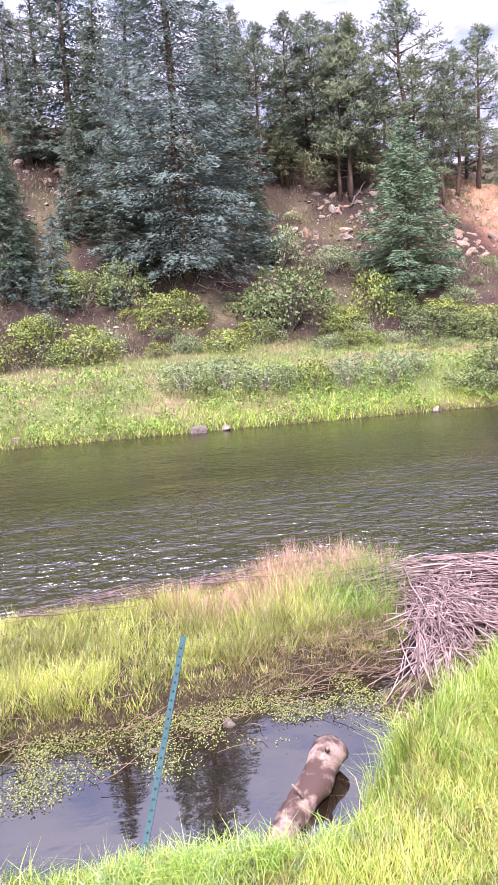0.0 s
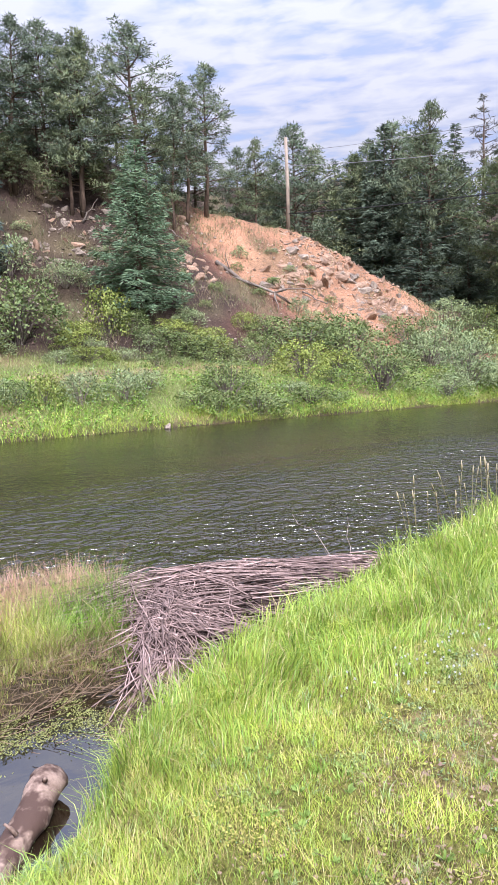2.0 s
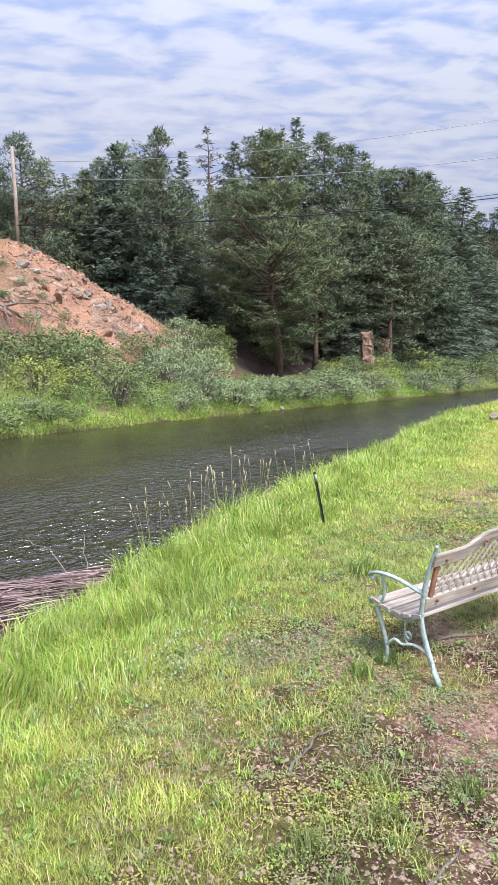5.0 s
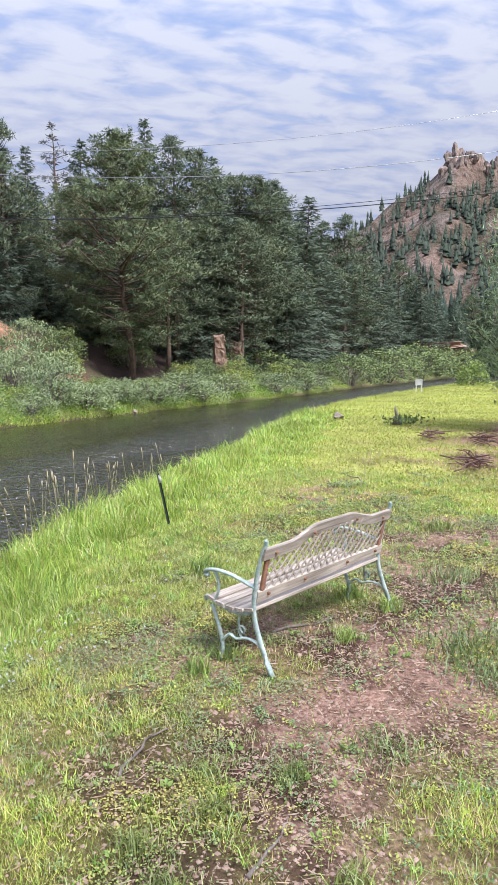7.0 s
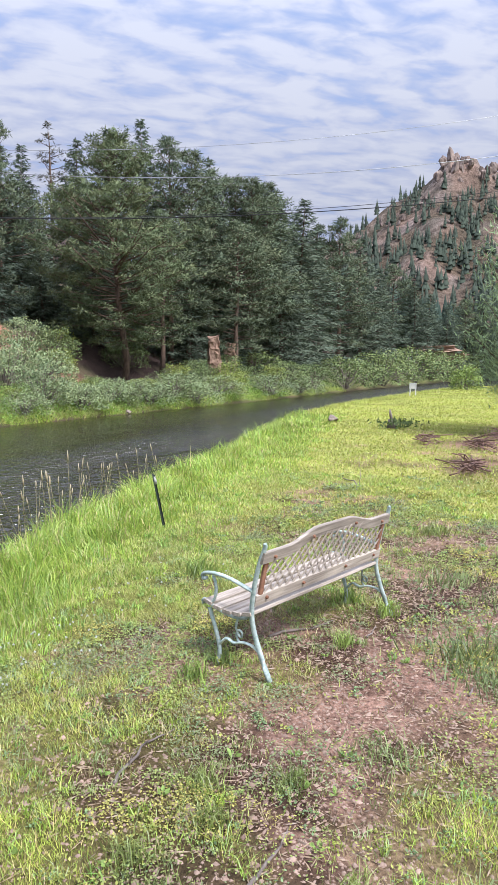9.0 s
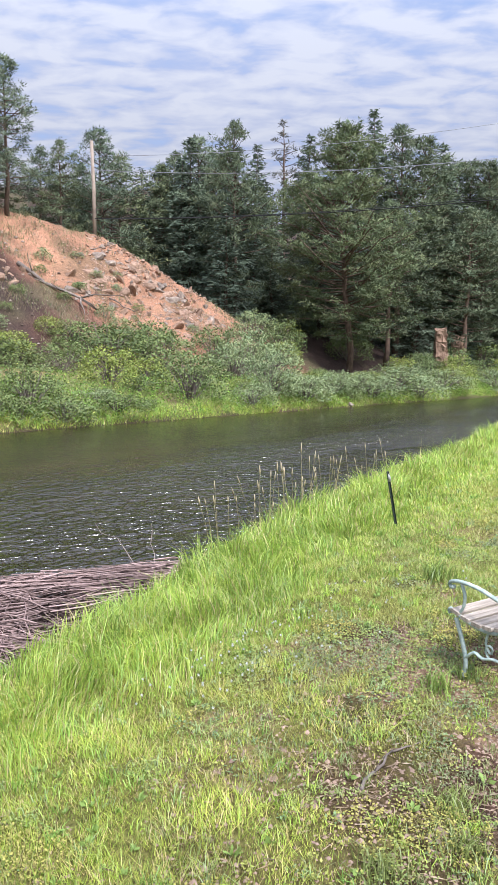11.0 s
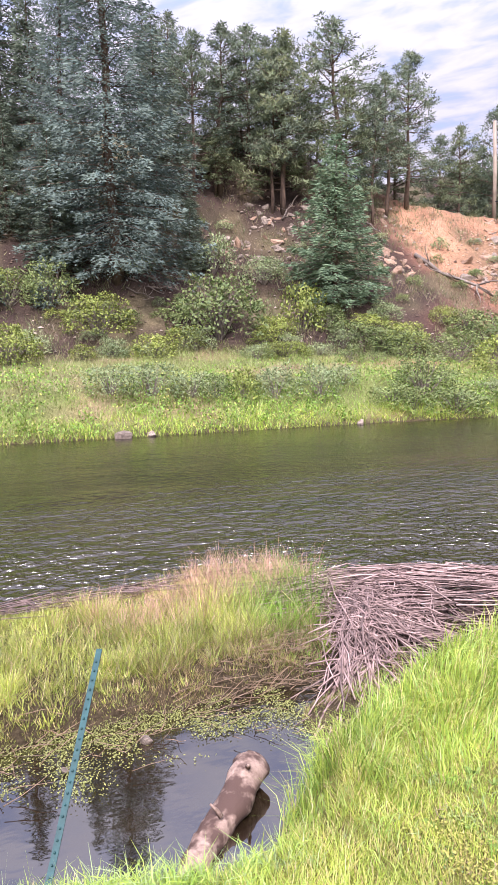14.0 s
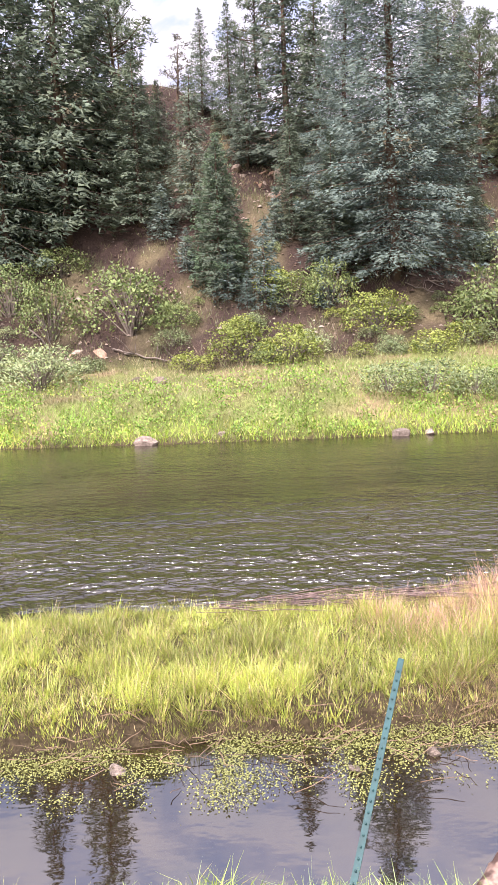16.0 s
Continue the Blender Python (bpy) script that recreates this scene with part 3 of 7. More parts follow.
def spruce(seed, h, r, tone, low=.05, whorls=26, dense=40, needle=.26, droop=.15, full=.85):
    """Whorls of flat drooping boughs, each a feathered frond of needle sprays. Trunk and crown, base at the origin."""
    rng = np.random.RandomState(seed)
    tz, wob, tr = trunk_line(rng, h)
    pieces = [tube(np.column_stack([wob, tz]), tr, 7)]
    P, D, L, W, C, N = [], [], [], [], [], []
    up = np.array([0, 0, 1.])
    for w in range(whorls):
        per = 7 if w < whorls * .75 else 5
        a0 = rng.rand() * 6.28
        for b in range(per):
            u = min(max((w + rng.normal(.5, .22)) / whorls, .0), .995)
            z = h * (low + (1 - low) * u)
            base = np.array([np.interp(z, tz, wob[:, 0]), np.interp(z, tz, wob[:, 1]), z])
            az = a0 + b * 6.283 / per + rng.normal(0, .2)
            ln = r * ((1 - u) ** full * min(1, .72 + 2.6 * u) + .025) * rng.uniform(.66, 1.12)
            el = -.22 + .95 * u ** 1.4 + rng.normal(0, .08)
            hd, sd = np.array([math.cos(az), math.sin(az), 0]), np.array([-math.sin(az), math.cos(az), 0])

            def bough(s):
                s = np.reshape(s, (-1, 1))
                return base + hd * ln * s * math.cos(el) + up * (ln * s * math.sin(el) - droop * ln * s ** 2 * 1.3 + droop * .75 * ln * s ** 4)
            if ln > .7:
                pieces.append(tube(bough(np.array([0, .5, .95])), np.array([.014, .009, .003]) * (1 + ln * .35), 3, cap=False))
            nodes = np.linspace(.1, 1, max(4, int(ln / .22)))
            k = int(dense * ln * (.35 + .35 * ln / r) * rng.uniform(.75, 1.15)) + 7
            s0 = nodes[rng.randint(0, len(nodes), k)]
            reach = ln * .42 * np.clip(1.02 - s0, 0, 1) ** .7 * np.clip(s0 * 3.5, .3, 1) + .05
            d = rng.rand(k) ** .8 * reach
            side = rng.choice((-1.0, 1.0), k)
            way = sd * (side * .78)[:, None] + hd * .62 - up * .16
            P.append(bough(s0) + way * d[:, None] + rng.normal(0, .035, (k, 3)) - up * (.10 * d + rng.exponential(.05 + .035 * ln, k))[:, None])
            D.append(way + rng.normal(0, .28, (k, 3)) + hd * .2 - up * rng.uniform(-.05, .35, (k, 1)))
            L.append(needle * rng.uniform(.6, 1.25, k))
            W.append(needle * rng.uniform(.12, .19, k))
            C.append(np.array(tone) * (rng.uniform(.80, 1.2) * rng.uniform(.74, 1.3, (k, 1))) * (1 + np.array([.22, .10, .0]) * (rng.uniform(-.4, .3, (k, 1)) + .5 * (d / reach)[:, None])))
            N.append(np.tile(up * .62 + hd * .75, (k, 1)) + rng.normal(0, .34, (k, 3)))
    v, f = sprays(np.vstack(P), np.vstack(D), np.concatenate(L), np.concatenate(W), seed)
    tv, tf = join_np(pieces)
    return mesh_np("trunk", tv, tf, M_BARK, smooth_shade=True), leaf_mesh("crown", v, f, M_NEEDLE, np.vstack(C), np.vstack(N))


def pine(seed, h, r, tone, low=.15, limbs=70, per=16, clump=.42, crown=.30, gaps=.25, needle=.30):
    """Crooked limbs that carry rounded tufts of long needles, with gaps between them. Trunk and crown, base at the origin."""
    rng = np.random.RandomState(seed)
    tz, wob, tr = trunk_line(rng, h, .006)
    pieces = [tube(np.column_stack([wob, tz]), tr, 7)]
    P, D, L, W, C, N = [], [], [], [], [], []
    up = np.array([0, 0, 1.])
    for i in range(limbs):
        u = (i + rng.rand()) / limbs
        if rng.rand() < gaps * (1 - u) * (.5 + .8 * (math.sin(u * 23 + seed) > 0)):
            continue
        z = h * (low + (1 - low) * u * .985)
        base = np.array([np.interp(z, tz, wob[:, 0]), np.interp(z, tz, wob[:, 1]), z])
        az = i * 2.399963 + rng.normal(0, .5)
        prof = (min(1, .62 + .38 * u / crown) if u < crown else ((1 - u) / (1 - crown)) ** .72) + .04
        ln = r * prof * rng.uniform(.55, 1.1) * (1 + .18 * math.sin(az * 1.0 + u * 8 + seed))
        el = -.12 + .75 * u + rng.normal(0, .16)
        hd, sd = np.array([math.cos(az), math.sin(az), 0]), np.array([-math.sin(az), math.cos(az), 0])
        bend = rng.normal(0, .12)

        def limb(s):
            s = np.reshape(s, (-1, 1))
            return base + hd * ln * s * math.cos(el) + sd * bend * ln * s ** 2 + up * (ln * (s * math.sin(el) + .16 * s ** 2))
        if ln > .6:
            pieces.append(tube(limb(np.array([0, .45, .95])), np.array([.030, .020, .006]) * (1 + ln * .35), 3, cap=False))
        m = max(2, int(1.2 + 2.3 * ln * (.62 / max(clump, .2)) * .75))
        s = rng.uniform(.30 if u < .8 else .12, 1.0, m) ** .75
        off = rng.uniform(-1, 1, m) * .42 * ln * s
        c = limb(s) + sd * off[:, None] + hd * rng.normal(0, .1, (m, 1)) + up * (rng.normal(.06, .14, m) * min(1, ln))[:, None]
        for q in range(0, m, 3):
            if ln > 1.2 and h == 18:
                pieces.append(tube(np.stack([limb(s[q] * .8)[0], c[q]]), np.array([.014, .005]), 3, cap=False))
        d = rng.normal(0, 1, (m, per, 3)) + np.array([0, 0, .35]) + hd * .35
        d /= np.linalg.norm(d, axis=2)[..., None]
        size = clump * rng.uniform(.65, 1.25, (m, 1, 1))
        root = c[:, None, :] + d * np.array([1, 1, .62]) * size * rng.uniform(.25, .80, (m, per, 1))
        P.append(root.reshape(-1, 3))
        D.append((d + rng.normal(0, .45, d.shape)).reshape(-1, 3))
        L.append(needle * rng.uniform(.65, 1.2, m * per))
        W.append(needle * rng.uniform(.10, .17, m * per))
        tc = np.array(tone) * rng.uniform(.72, 1.30, (m, 1, 1)) * rng.uniform(.78, 1.25, (m, per, 1)) * (1 + np.array([.25, .10, .0]) * rng.uniform(-.4, .6, (m, 1, 1)))
        C.append(tc.reshape(-1, 3))
        N.append((d * .9 + up * .6 + hd * .4 + rng.normal(0, .25, d.shape)).reshape(-1, 3))
    v, f = sprays(np.vstack(P), np.vstack(D), np.concatenate(L), np.concatenate(W), seed)
    tv, tf = join_np(pieces)
    return mesh_np("trunk", tv, tf, M_BARK, smooth_shade=True), leaf_mesh("crown", v, f, M_NEEDLE, np.vstack(C), np.vstack(N))


def tree(name, meshes, label, at, category, group=""):
    ob = thing(name, label, category, group, at)
    part("trunk", meshes[0], ob)
    part("crown", meshes[1], ob)
    return ob


BLUE = (.140, .192, .172)
KINDS = {
    "big_blue": spruce(1, 25, 5.2, (.152, .205, .184), .03, 52, 84, .25),
    "mid_spruce": spruce(2, 9, 2.3, (.150, .226, .140), .02, 30, 115, .19, .06, .72),
    "spruce_a": spruce(3, 12, 2.6, (.118, .156, .114), .04, 28, 72, .25),
    "spruce_b": spruce(4, 12, 2.4, (.130, .168, .132), .07, 26, 66, .25),
    "pine_a": pine(5, 12, 2.7, (.148, .186, .122), .18, 84, 27, .42, .30, .30, .24),
    "pine_b": pine(6, 12, 2.5, (.150, .188, .130), .26, 74, 27, .42, .36, .32, .24),
    "pine_c": pine(7, 12, 3.0, (.144, .172, .094), .12, 80, 27, .44, .25, .22, .24),
    "ponderosa": pine(8, 18, 5.6, (.150, .182, .092), .16, 210, 30, .46, .30, .22, .26),
    "tall_pine": pine(11, 20, 4.4, (.120, .148, .088), .20, 112, 21, .60, .30, .26, .36),
    "tall_spruce": spruce(12, 20, 4.4, (.108, .140, .100), .05, 36, 50, .38, .18),
    "sapling": spruce(9, 3.5, 1.0, BLUE, .03, 15, 60, .17, .08),
    "thin_pine": pine(10, 12, 1.3, (.14, .135, .11), .40, 40, 8, .26, .2, .3, .26),
}
HEIGHTS = {"big_blue": 25, "mid_spruce": 9, "ponderosa": 18, "tall_pine": 20, "tall_spruce": 20, "sapling": 3.5}
LABELS = {
    "big_blue": ("spruce_tree", "large blue-green spruce with drooping layered branches on the slope", "spruce"),
    "mid_spruce": ("spruce_tree", "dense green cone-shaped spruce at the foot of the red slope", "spruce"),
    "spruce_a": ("spruce_tree", "dark green spruce with full skirts on the hillside", "spruce"),
    "spruce_b": ("fir_tree", "grey-green slender fir on the hillside", "fir"),
    "pine_a": ("pine_tree", "open-crowned ponderosa pine on the ridge", "pine"),
    "pine_b": ("pine_tree", "tall pine with bare lower trunk on the ridge", "pine"),
    "pine_c": ("pine_tree", "bushy olive-green pine among the forest", "pine"),
    "ponderosa": ("pine_tree", "broad spreading ponderosa pine standing by the river bank", "pine"),
    "tall_pine": ("pine_tree", "tall dark green pine in the dense riverside forest", "pine"),
    "tall_spruce": ("spruce_tree", "tall dark spruce in the dense riverside forest", "spruce"),
    "sapling": ("young_spruce", "small bluish young spruce at the forest edge", "young spruce"),
    "thin_pine": ("pine_tree", "thin half-bare pine rising above the forest", "pine"),
}


def plant(kind, x, y, h, turn=0.0, wide=1.0):
    s = h / HEIGHTS.get(kind, 12)
    name, label, cat = LABELS[kind]
    m = Matrix.Translation((x, y, float(land(x, y)))) @ Matrix.Rotation(turn, 4, "Z") @ Matrix.Diagonal((s * wide, s * wide, s, 1))
    ob = MASTER.get(kind)
    if ob is None:
        ob = MASTER[kind] = tree(name, KINDS[kind], label, m, cat, "trees on the far bank")
        ob.matrix_basis = m
        return ob
    made = copy_thing(ob, Matrix.Identity(4))
    made.matrix_basis = m
    return made


MASTER = {}
LEFT_HILL = [
    ("spruce_a", -9.5, 40.5, 21.5, 0.97),
    ("spruce_a", -12.2, 38.5, 20.0, 0.90),
    ("spruce_b", -11.9, 43.3, 11.9, 1.16),
    ("pine_a", -6.8, 43.3, 11.8, 1.16),
    ("thin_pine", -3.3, 42.6, 8.1, 1.37),
    ("mid_spruce", -1.1, 37.6, 7.1, 1.05),
    ("sapling", -4.2, 39.7, 2.9, 1.26),
    ("spruce_b", -2.2, 48.9, 6.5, 1.05),
    ("spruce_a", -0.4, 48.5, 8.3, 0.95),
    ("pine_b", 1.4, 49.3, 9.6, 1.16),
    ("spruce_b", 3.0, 45.4, 17.0, 0.95),
    ("spruce_a", 4.6, 43.9, 10.7, 1.16),
    ("spruce_b", -5.8, 46.9, 2.5, 1.05),
    ("pine_a", -7.5, 49.7, 5.8, 1.05),
    ("spruce_a", -14.0, 39.3, 14.3, 1.26),
    ("spruce_b", -2.5, 39.8, 8.0, 1.16),
    ("spruce_a", -5.5, 40.8, 9.0, 1.26),
    ("spruce_a", -4.6, 44.0, 4.8, 1.16),
    ("spruce_b", 0.5, 45.7, 7.4, 1.16),
    ("spruce_a", 2.7, 39.9, 6.3, 1.16),
    ("spruce_b", -8.1, 44.2, 10.5, 1.26),
    ("sapling", -2.9, 37.9, 2.2, 1.16),
]
SPRUCE_STAND = [
    ("big_blue", 7.7, 37.6, 22.5, 1.10),
    ("big_blue", 5.4, 40.2, 17.8, 0.80),
    ("sapling", -0.8, 36.4, 2.9, 1.16),
    ("sapling", 1.0, 36.2, 4.3, 1.05),
    ("sapling", 3.9, 36.3, 2.5, 1.16),
    ("sapling", 1.8, 39.7, 2.9, 0.95),
    ("sapling", 0.1, 36.1, 1.8, 0.95),
    ("spruce_a", 4.6, 38.0, 6.9, 1.26),
    ("spruce_b", 11.3, 42.8, 11.6, 1.26),
    ("spruce_a", 12.0, 38.6, 4.0, 1.26),
    ("spruce_a", 12.2, 39.1, 4.2, 1.26),
    ("mid_spruce", 19.6, 36.1, 8.9, 1.46),
    ("spruce_a", -1.2, 36.8, 7.6, 1.05),
    ("sapling", 3.8, 36.3, 2.0, 1.05),
]
RIDGE = [
    ("pine_b", 14.3, 49.8, 8.3, 1.22),
    ("spruce_b", 12.5, 49.7, 9.0, 1.22),
    ("pine_a", 13.9, 43.8, 9.5, 1.08),
    ("pine_b", 15.8, 44.3, 10.1, 1.28),
    ("pine_a", 17.9, 44.5, 9.7, 1.22),
    ("pine_b", 20.4, 47.4, 7.3, 1.22),
    ("pine_c", 19.4, 42.8, 10.8, 1.22),
    ("pine_b", 19.4, 42.6, 10.5, 1.08),
    ("pine_b", 18.7, 42.7, 9.7, 0.94),
    ("pine_c", 15.5, 44.3, 4.0, 1.89),
    ("pine_b", 23.4, 43.1, 11.5, 1.55),
    ("pine_c", 23.0, 41.0, 9.3, 1.01),
    ("pine_b", 25.4, 41.9, 8.5, 0.94),
    ("pine_a", 29.4, 44.1, 10.4, 1.22),
    ("pine_b", 27.2, 43.1, 9.1, 1.08),
    ("spruce_b", 13.7, 47.0, 7.7, 1.08),
    ("pine_c", 18.2, 46.6, 5.3, 1.35),
    ("pine_c", 22.1, 46.0, 5.3, 1.35),
    ("spruce_a", 28.3, 48.3, 5.9, 1.76),
    ("pine_c", 31.5, 48.7, 7.8, 1.89),
    ("spruce_a", 18.1, 50.9, 5.1, 1.62),
    ("pine_c", 25.4, 49.9, 4.8, 1.76),
    ("pine_c", 21.6, 50.6, 3.4, 1.76),
]
BEHIND_RED = [
    ("pine_b", 35.3, 48.6, 9.7, 1.25),
    ("pine_c", 35.4, 46.0, 9.1, 1.12),
    ("spruce_a", 40.4, 49.7, 12.0, 1.25),
    ("pine_a", 39.1, 45.6, 13.9, 1.12),
    ("pine_c", 42.8, 47.7, 12.9, 1.25),
    ("spruce_b", 45.4, 48.0, 12.1, 1.38),
    ("pine_c", 46.8, 46.6, 12.7, 1.25),
    ("spruce_a", 46.5, 44.0, 14.2, 1.25),
    ("pine_a", 49.1, 44.2, 15.7, 1.25),
    ("pine_c", 51.7, 44.3, 14.1, 1.25),
    ("spruce_b", 49.6, 40.6, 15.8, 1.38),
    ("spruce_a", 49.1, 50.0, 9.9, 1.50),
    ("pine_c", 41.7, 53.8, 10.1, 1.62),
    ("spruce_a", 46.2, 52.7, 8.6, 1.62),
    ("pine_c", 52.9, 49.0, 9.1, 1.62),
    ("spruce_a", 44.4, 37.4, 10.3, 1.50),
]
RIGHT = [
    ("tall_pine", 46.6, 46.7, 12.6, 1.10),
    ("tall_pine", 50.3, 48.6, 13.2, 1.10),
    ("tall_spruce", 46.8, 43.5, 15.9, 0.99),
    ("tall_pine", 52.7, 46.1, 14.1, 1.10),
    ("tall_pine", 46.4, 38.0, 17.6, 0.99),
    ("tall_spruce", 52.1, 40.5, 16.3, 1.10),
    ("thin_pine", 63.3, 45.6, 17.1, 1.21),
    ("tall_spruce", 51.4, 38.1, 9.0, 1.54),
    ("tall_spruce", 56.4, 37.9, 18.1, 1.21),
    ("ponderosa", 47.9, 27.9, 18.2, 1.16),
    ("tall_spruce", 61.3, 33.7, 21.7, 0.99),
    ("tall_spruce", 61.4, 37.6, 19.5, 0.99),
    ("tall_pine", 60.7, 30.7, 20.3, 1.21),
    ("tall_pine", 63.3, 29.9, 20.1, 1.32),
    ("tall_spruce", 67.6, 30.1, 20.7, 1.10),
    ("tall_pine", 72.0, 30.0, 19.9, 1.32),
    ("tall_pine", 71.1, 26.9, 20.5, 1.32),
    ("tall_pine", 77.3, 27.4, 21.3, 1.32),
    ("tall_spruce", 55.6, 50.2, 11.2, 1.32),
    ("tall_pine", 59.4, 50.4, 10.4, 1.32),
    ("tall_spruce", 57.3, 43.5, 12.0, 1.43),
    ("tall_spruce", 52.1, 33.5, 12.2, 1.43),
    ("tall_pine", 55.0, 28.6, 13.7, 1.32),
    ("tall_spruce", 62.6, 29.9, 13.4, 1.43),
    ("tall_pine", 65.0, 26.0, 15.2, 1.43),
    ("tall_spruce", 75.9, 25.3, 16.9, 1.54),
]
FAR_RIGHT = [
    ("tall_pine", 72.5, 28.8, 20.4, 1.16),
    ("tall_spruce", 67.9, 29.4, 19.8, 1.05),
    ("tall_pine", 80.7, 30.0, 20.6, 1.26),
    ("tall_spruce", 83.5, 28.1, 21.1, 1.26),
    ("tall_spruce", 86.3, 26.0, 21.8, 1.58),
    ("tall_pine", 100.3, 27.9, 19.9, 1.26),
    ("tall_pine", 101.1, 24.9, 22.1, 1.26),
    ("tall_spruce", 109.6, 23.8, 20.7, 1.47),
    ("tall_spruce", 116.0, 22.4, 17.1, 1.68),
    ("tall_pine", 128.2, 22.3, 19.0, 1.47),
    ("tall_spruce", 126.9, 18.2, 15.9, 1.58),
    ("tall_spruce", 139.1, 17.3, 15.1, 1.58),
    ("tall_spruce", 141.5, 14.1, 13.0, 1.68),
    ("tall_pine", 149.7, 11.4, 15.3, 1.68),
    ("tall_spruce", 150.0, 8.2, 17.2, 1.68),
    ("tall_spruce", 155.1, 4.0, 19.8, 1.68),
    ("tall_pine", 94.3, 33.4, 19.7, 1.47),
    ("tall_spruce", 105.1, 32.8, 19.4, 1.47),
]
spin = random.Random(5)
for stand in (LEFT_HILL, SPRUCE_STAND, RIDGE, BEHIND_RED, RIGHT, FAR_RIGHT):
    for kind, x, y, h, wide in stand:
        plant(kind, x, y, h, spin.uniform(0, 6.28), wide)

# ---- shrubs ----
def shrub_mesh(seed, tone, n=1450, leaf=.13, thin=.36, many=16, stem_mat=None):
    """A lobed bush about 2.2 m wide and 1.8 m high: stems and leaves."""
    rng = np.random.RandomState(seed)
    lobes = []
    for i in range(many):
        a, q = i * 2.4 + rng.normal(0, .5), .74 * math.sqrt((i + .5) / many) + rng.normal(0, .05)
        top = .28 + .95 * math.sqrt(max(0, 1 - (q / .92) ** 2))
        lobes.append((q * math.cos(a), q * math.sin(a), top * rng.uniform(.55, 1.12), rng.uniform(.2, .46) * (16 / many) ** .4))
    lobes = np.array(lobes)
    k = rng.randint(0, len(lobes), n)
    d = rng.normal(0, 1, (n, 3))
    d /= np.linalg.norm(d, axis=1)[:, None]
    d[:, 2] = np.where(d[:, 2] < -.5, -d[:, 2], d[:, 2])
    p = lobes[k, :3] + d * (lobes[k, 3] * rng.uniform(.3, 1.08, n))[:, None]
    p[:, 2] = np.maximum(p[:, 2], .02 + .15 * rng.rand(n))
    low = rng.rand(n) < .40
    a = rng.rand(n) * 6.28
    q = rng.uniform(.5, 1.0, n) ** .6
    p[low] = np.stack([np.cos(a) * q, np.sin(a) * q, rng.uniform(.0, .8, n)], 1)[low]
    v, f = kites(p, d + rng.normal(0, .7, (n, 3)) + np.array([0, 0, .25]), leaf * rng.uniform(.6, 1.3, n), leaf * thin * rng.uniform(.7, 1.3, n), seed, .45)
    col = np.array(tone) * rng.uniform(.65, 1.4, (n, 1)) * (1 + np.array([.3, .1, 0]) * rng.uniform(-.4, .6, (n, 1))) * rng.uniform(.85, 1.15, len(lobes))[k][:, None]
    pieces = []
    for lx, ly, lz, lr in lobes:
        mid = np.array([lx * .45, ly * .45, lz * .5]) + rng.normal(0, .05, 3)
        pieces.append(tube([(lx * .1, ly * .1, -.1), mid, (lx, ly, lz + lr * .6)], [.022, .014, .004], 3, cap=False))
    sv, sf = join_np(pieces)
    return mesh_np("stem", sv, sf, stem_mat or M_TWIG), leaf_mesh("foliage", v, f, M_LEAF, col, d * .8 + np.array([0, 0, .7]) + p * np.array([.5, .5, 0]), .5)


SHRUBS = {}
for kind, tone, leaf, thin in (("green", (.175, .228, .088), .10, .34), ("gold", (.24, .29, .075), .10, .38), ("sage", (.24, .30, .15), .14, .17)):
    SHRUBS[kind, 0] = [shrub_mesh(s, tone, 800, leaf * 1.35, thin, 11) for s in (61, 62)]
    SHRUBS[kind, 1] = [shrub_mesh(s, tone, 1250, leaf, thin, 17) for s in (63, 64)]
    SHRUBS[kind, 2] = [shrub_mesh(s, tone, 2400, leaf * .72, thin, 34) for s in (65, 66)]
SHRUB_LABELS = {
    "green": "rounded leafy green shrub on the far river bank",
    "gold": "airy yellow-green shrub on the far river bank",
    "sage": "grey-green willow shrub with narrow leaves near the water",
}
shrub_first, shrub_spin = {}, random.Random(8)


def set_shrub(kind, x, y, w, h):
    form = (kind, 0 if w < 1.3 else 1 if w < 2.7 else 2)
    i = shrub_spin.randrange(len(SHRUBS[form]))
    m = Matrix.Translation((x, y, float(land(x, y)))) @ Matrix.Rotation(shrub_spin.uniform(0, 6.28), 4, "Z") @ Matrix.Diagonal((w / 1.9, w / 1.9, h / 1.8, 1))
    if (form, i) not in shrub_first:
        ob = thing("shrub", SHRUB_LABELS[kind], "shrub", "shrubs on the far bank", m)
        part("stem", SHRUBS[form][i][0], ob)
        part("foliage", SHRUBS[form][i][1], ob)
        shrub_first[form, i] = ob
        return ob
    made = copy_thing(shrub_first[form, i], Matrix.Identity(4))
    made.matrix_basis = m
    return made


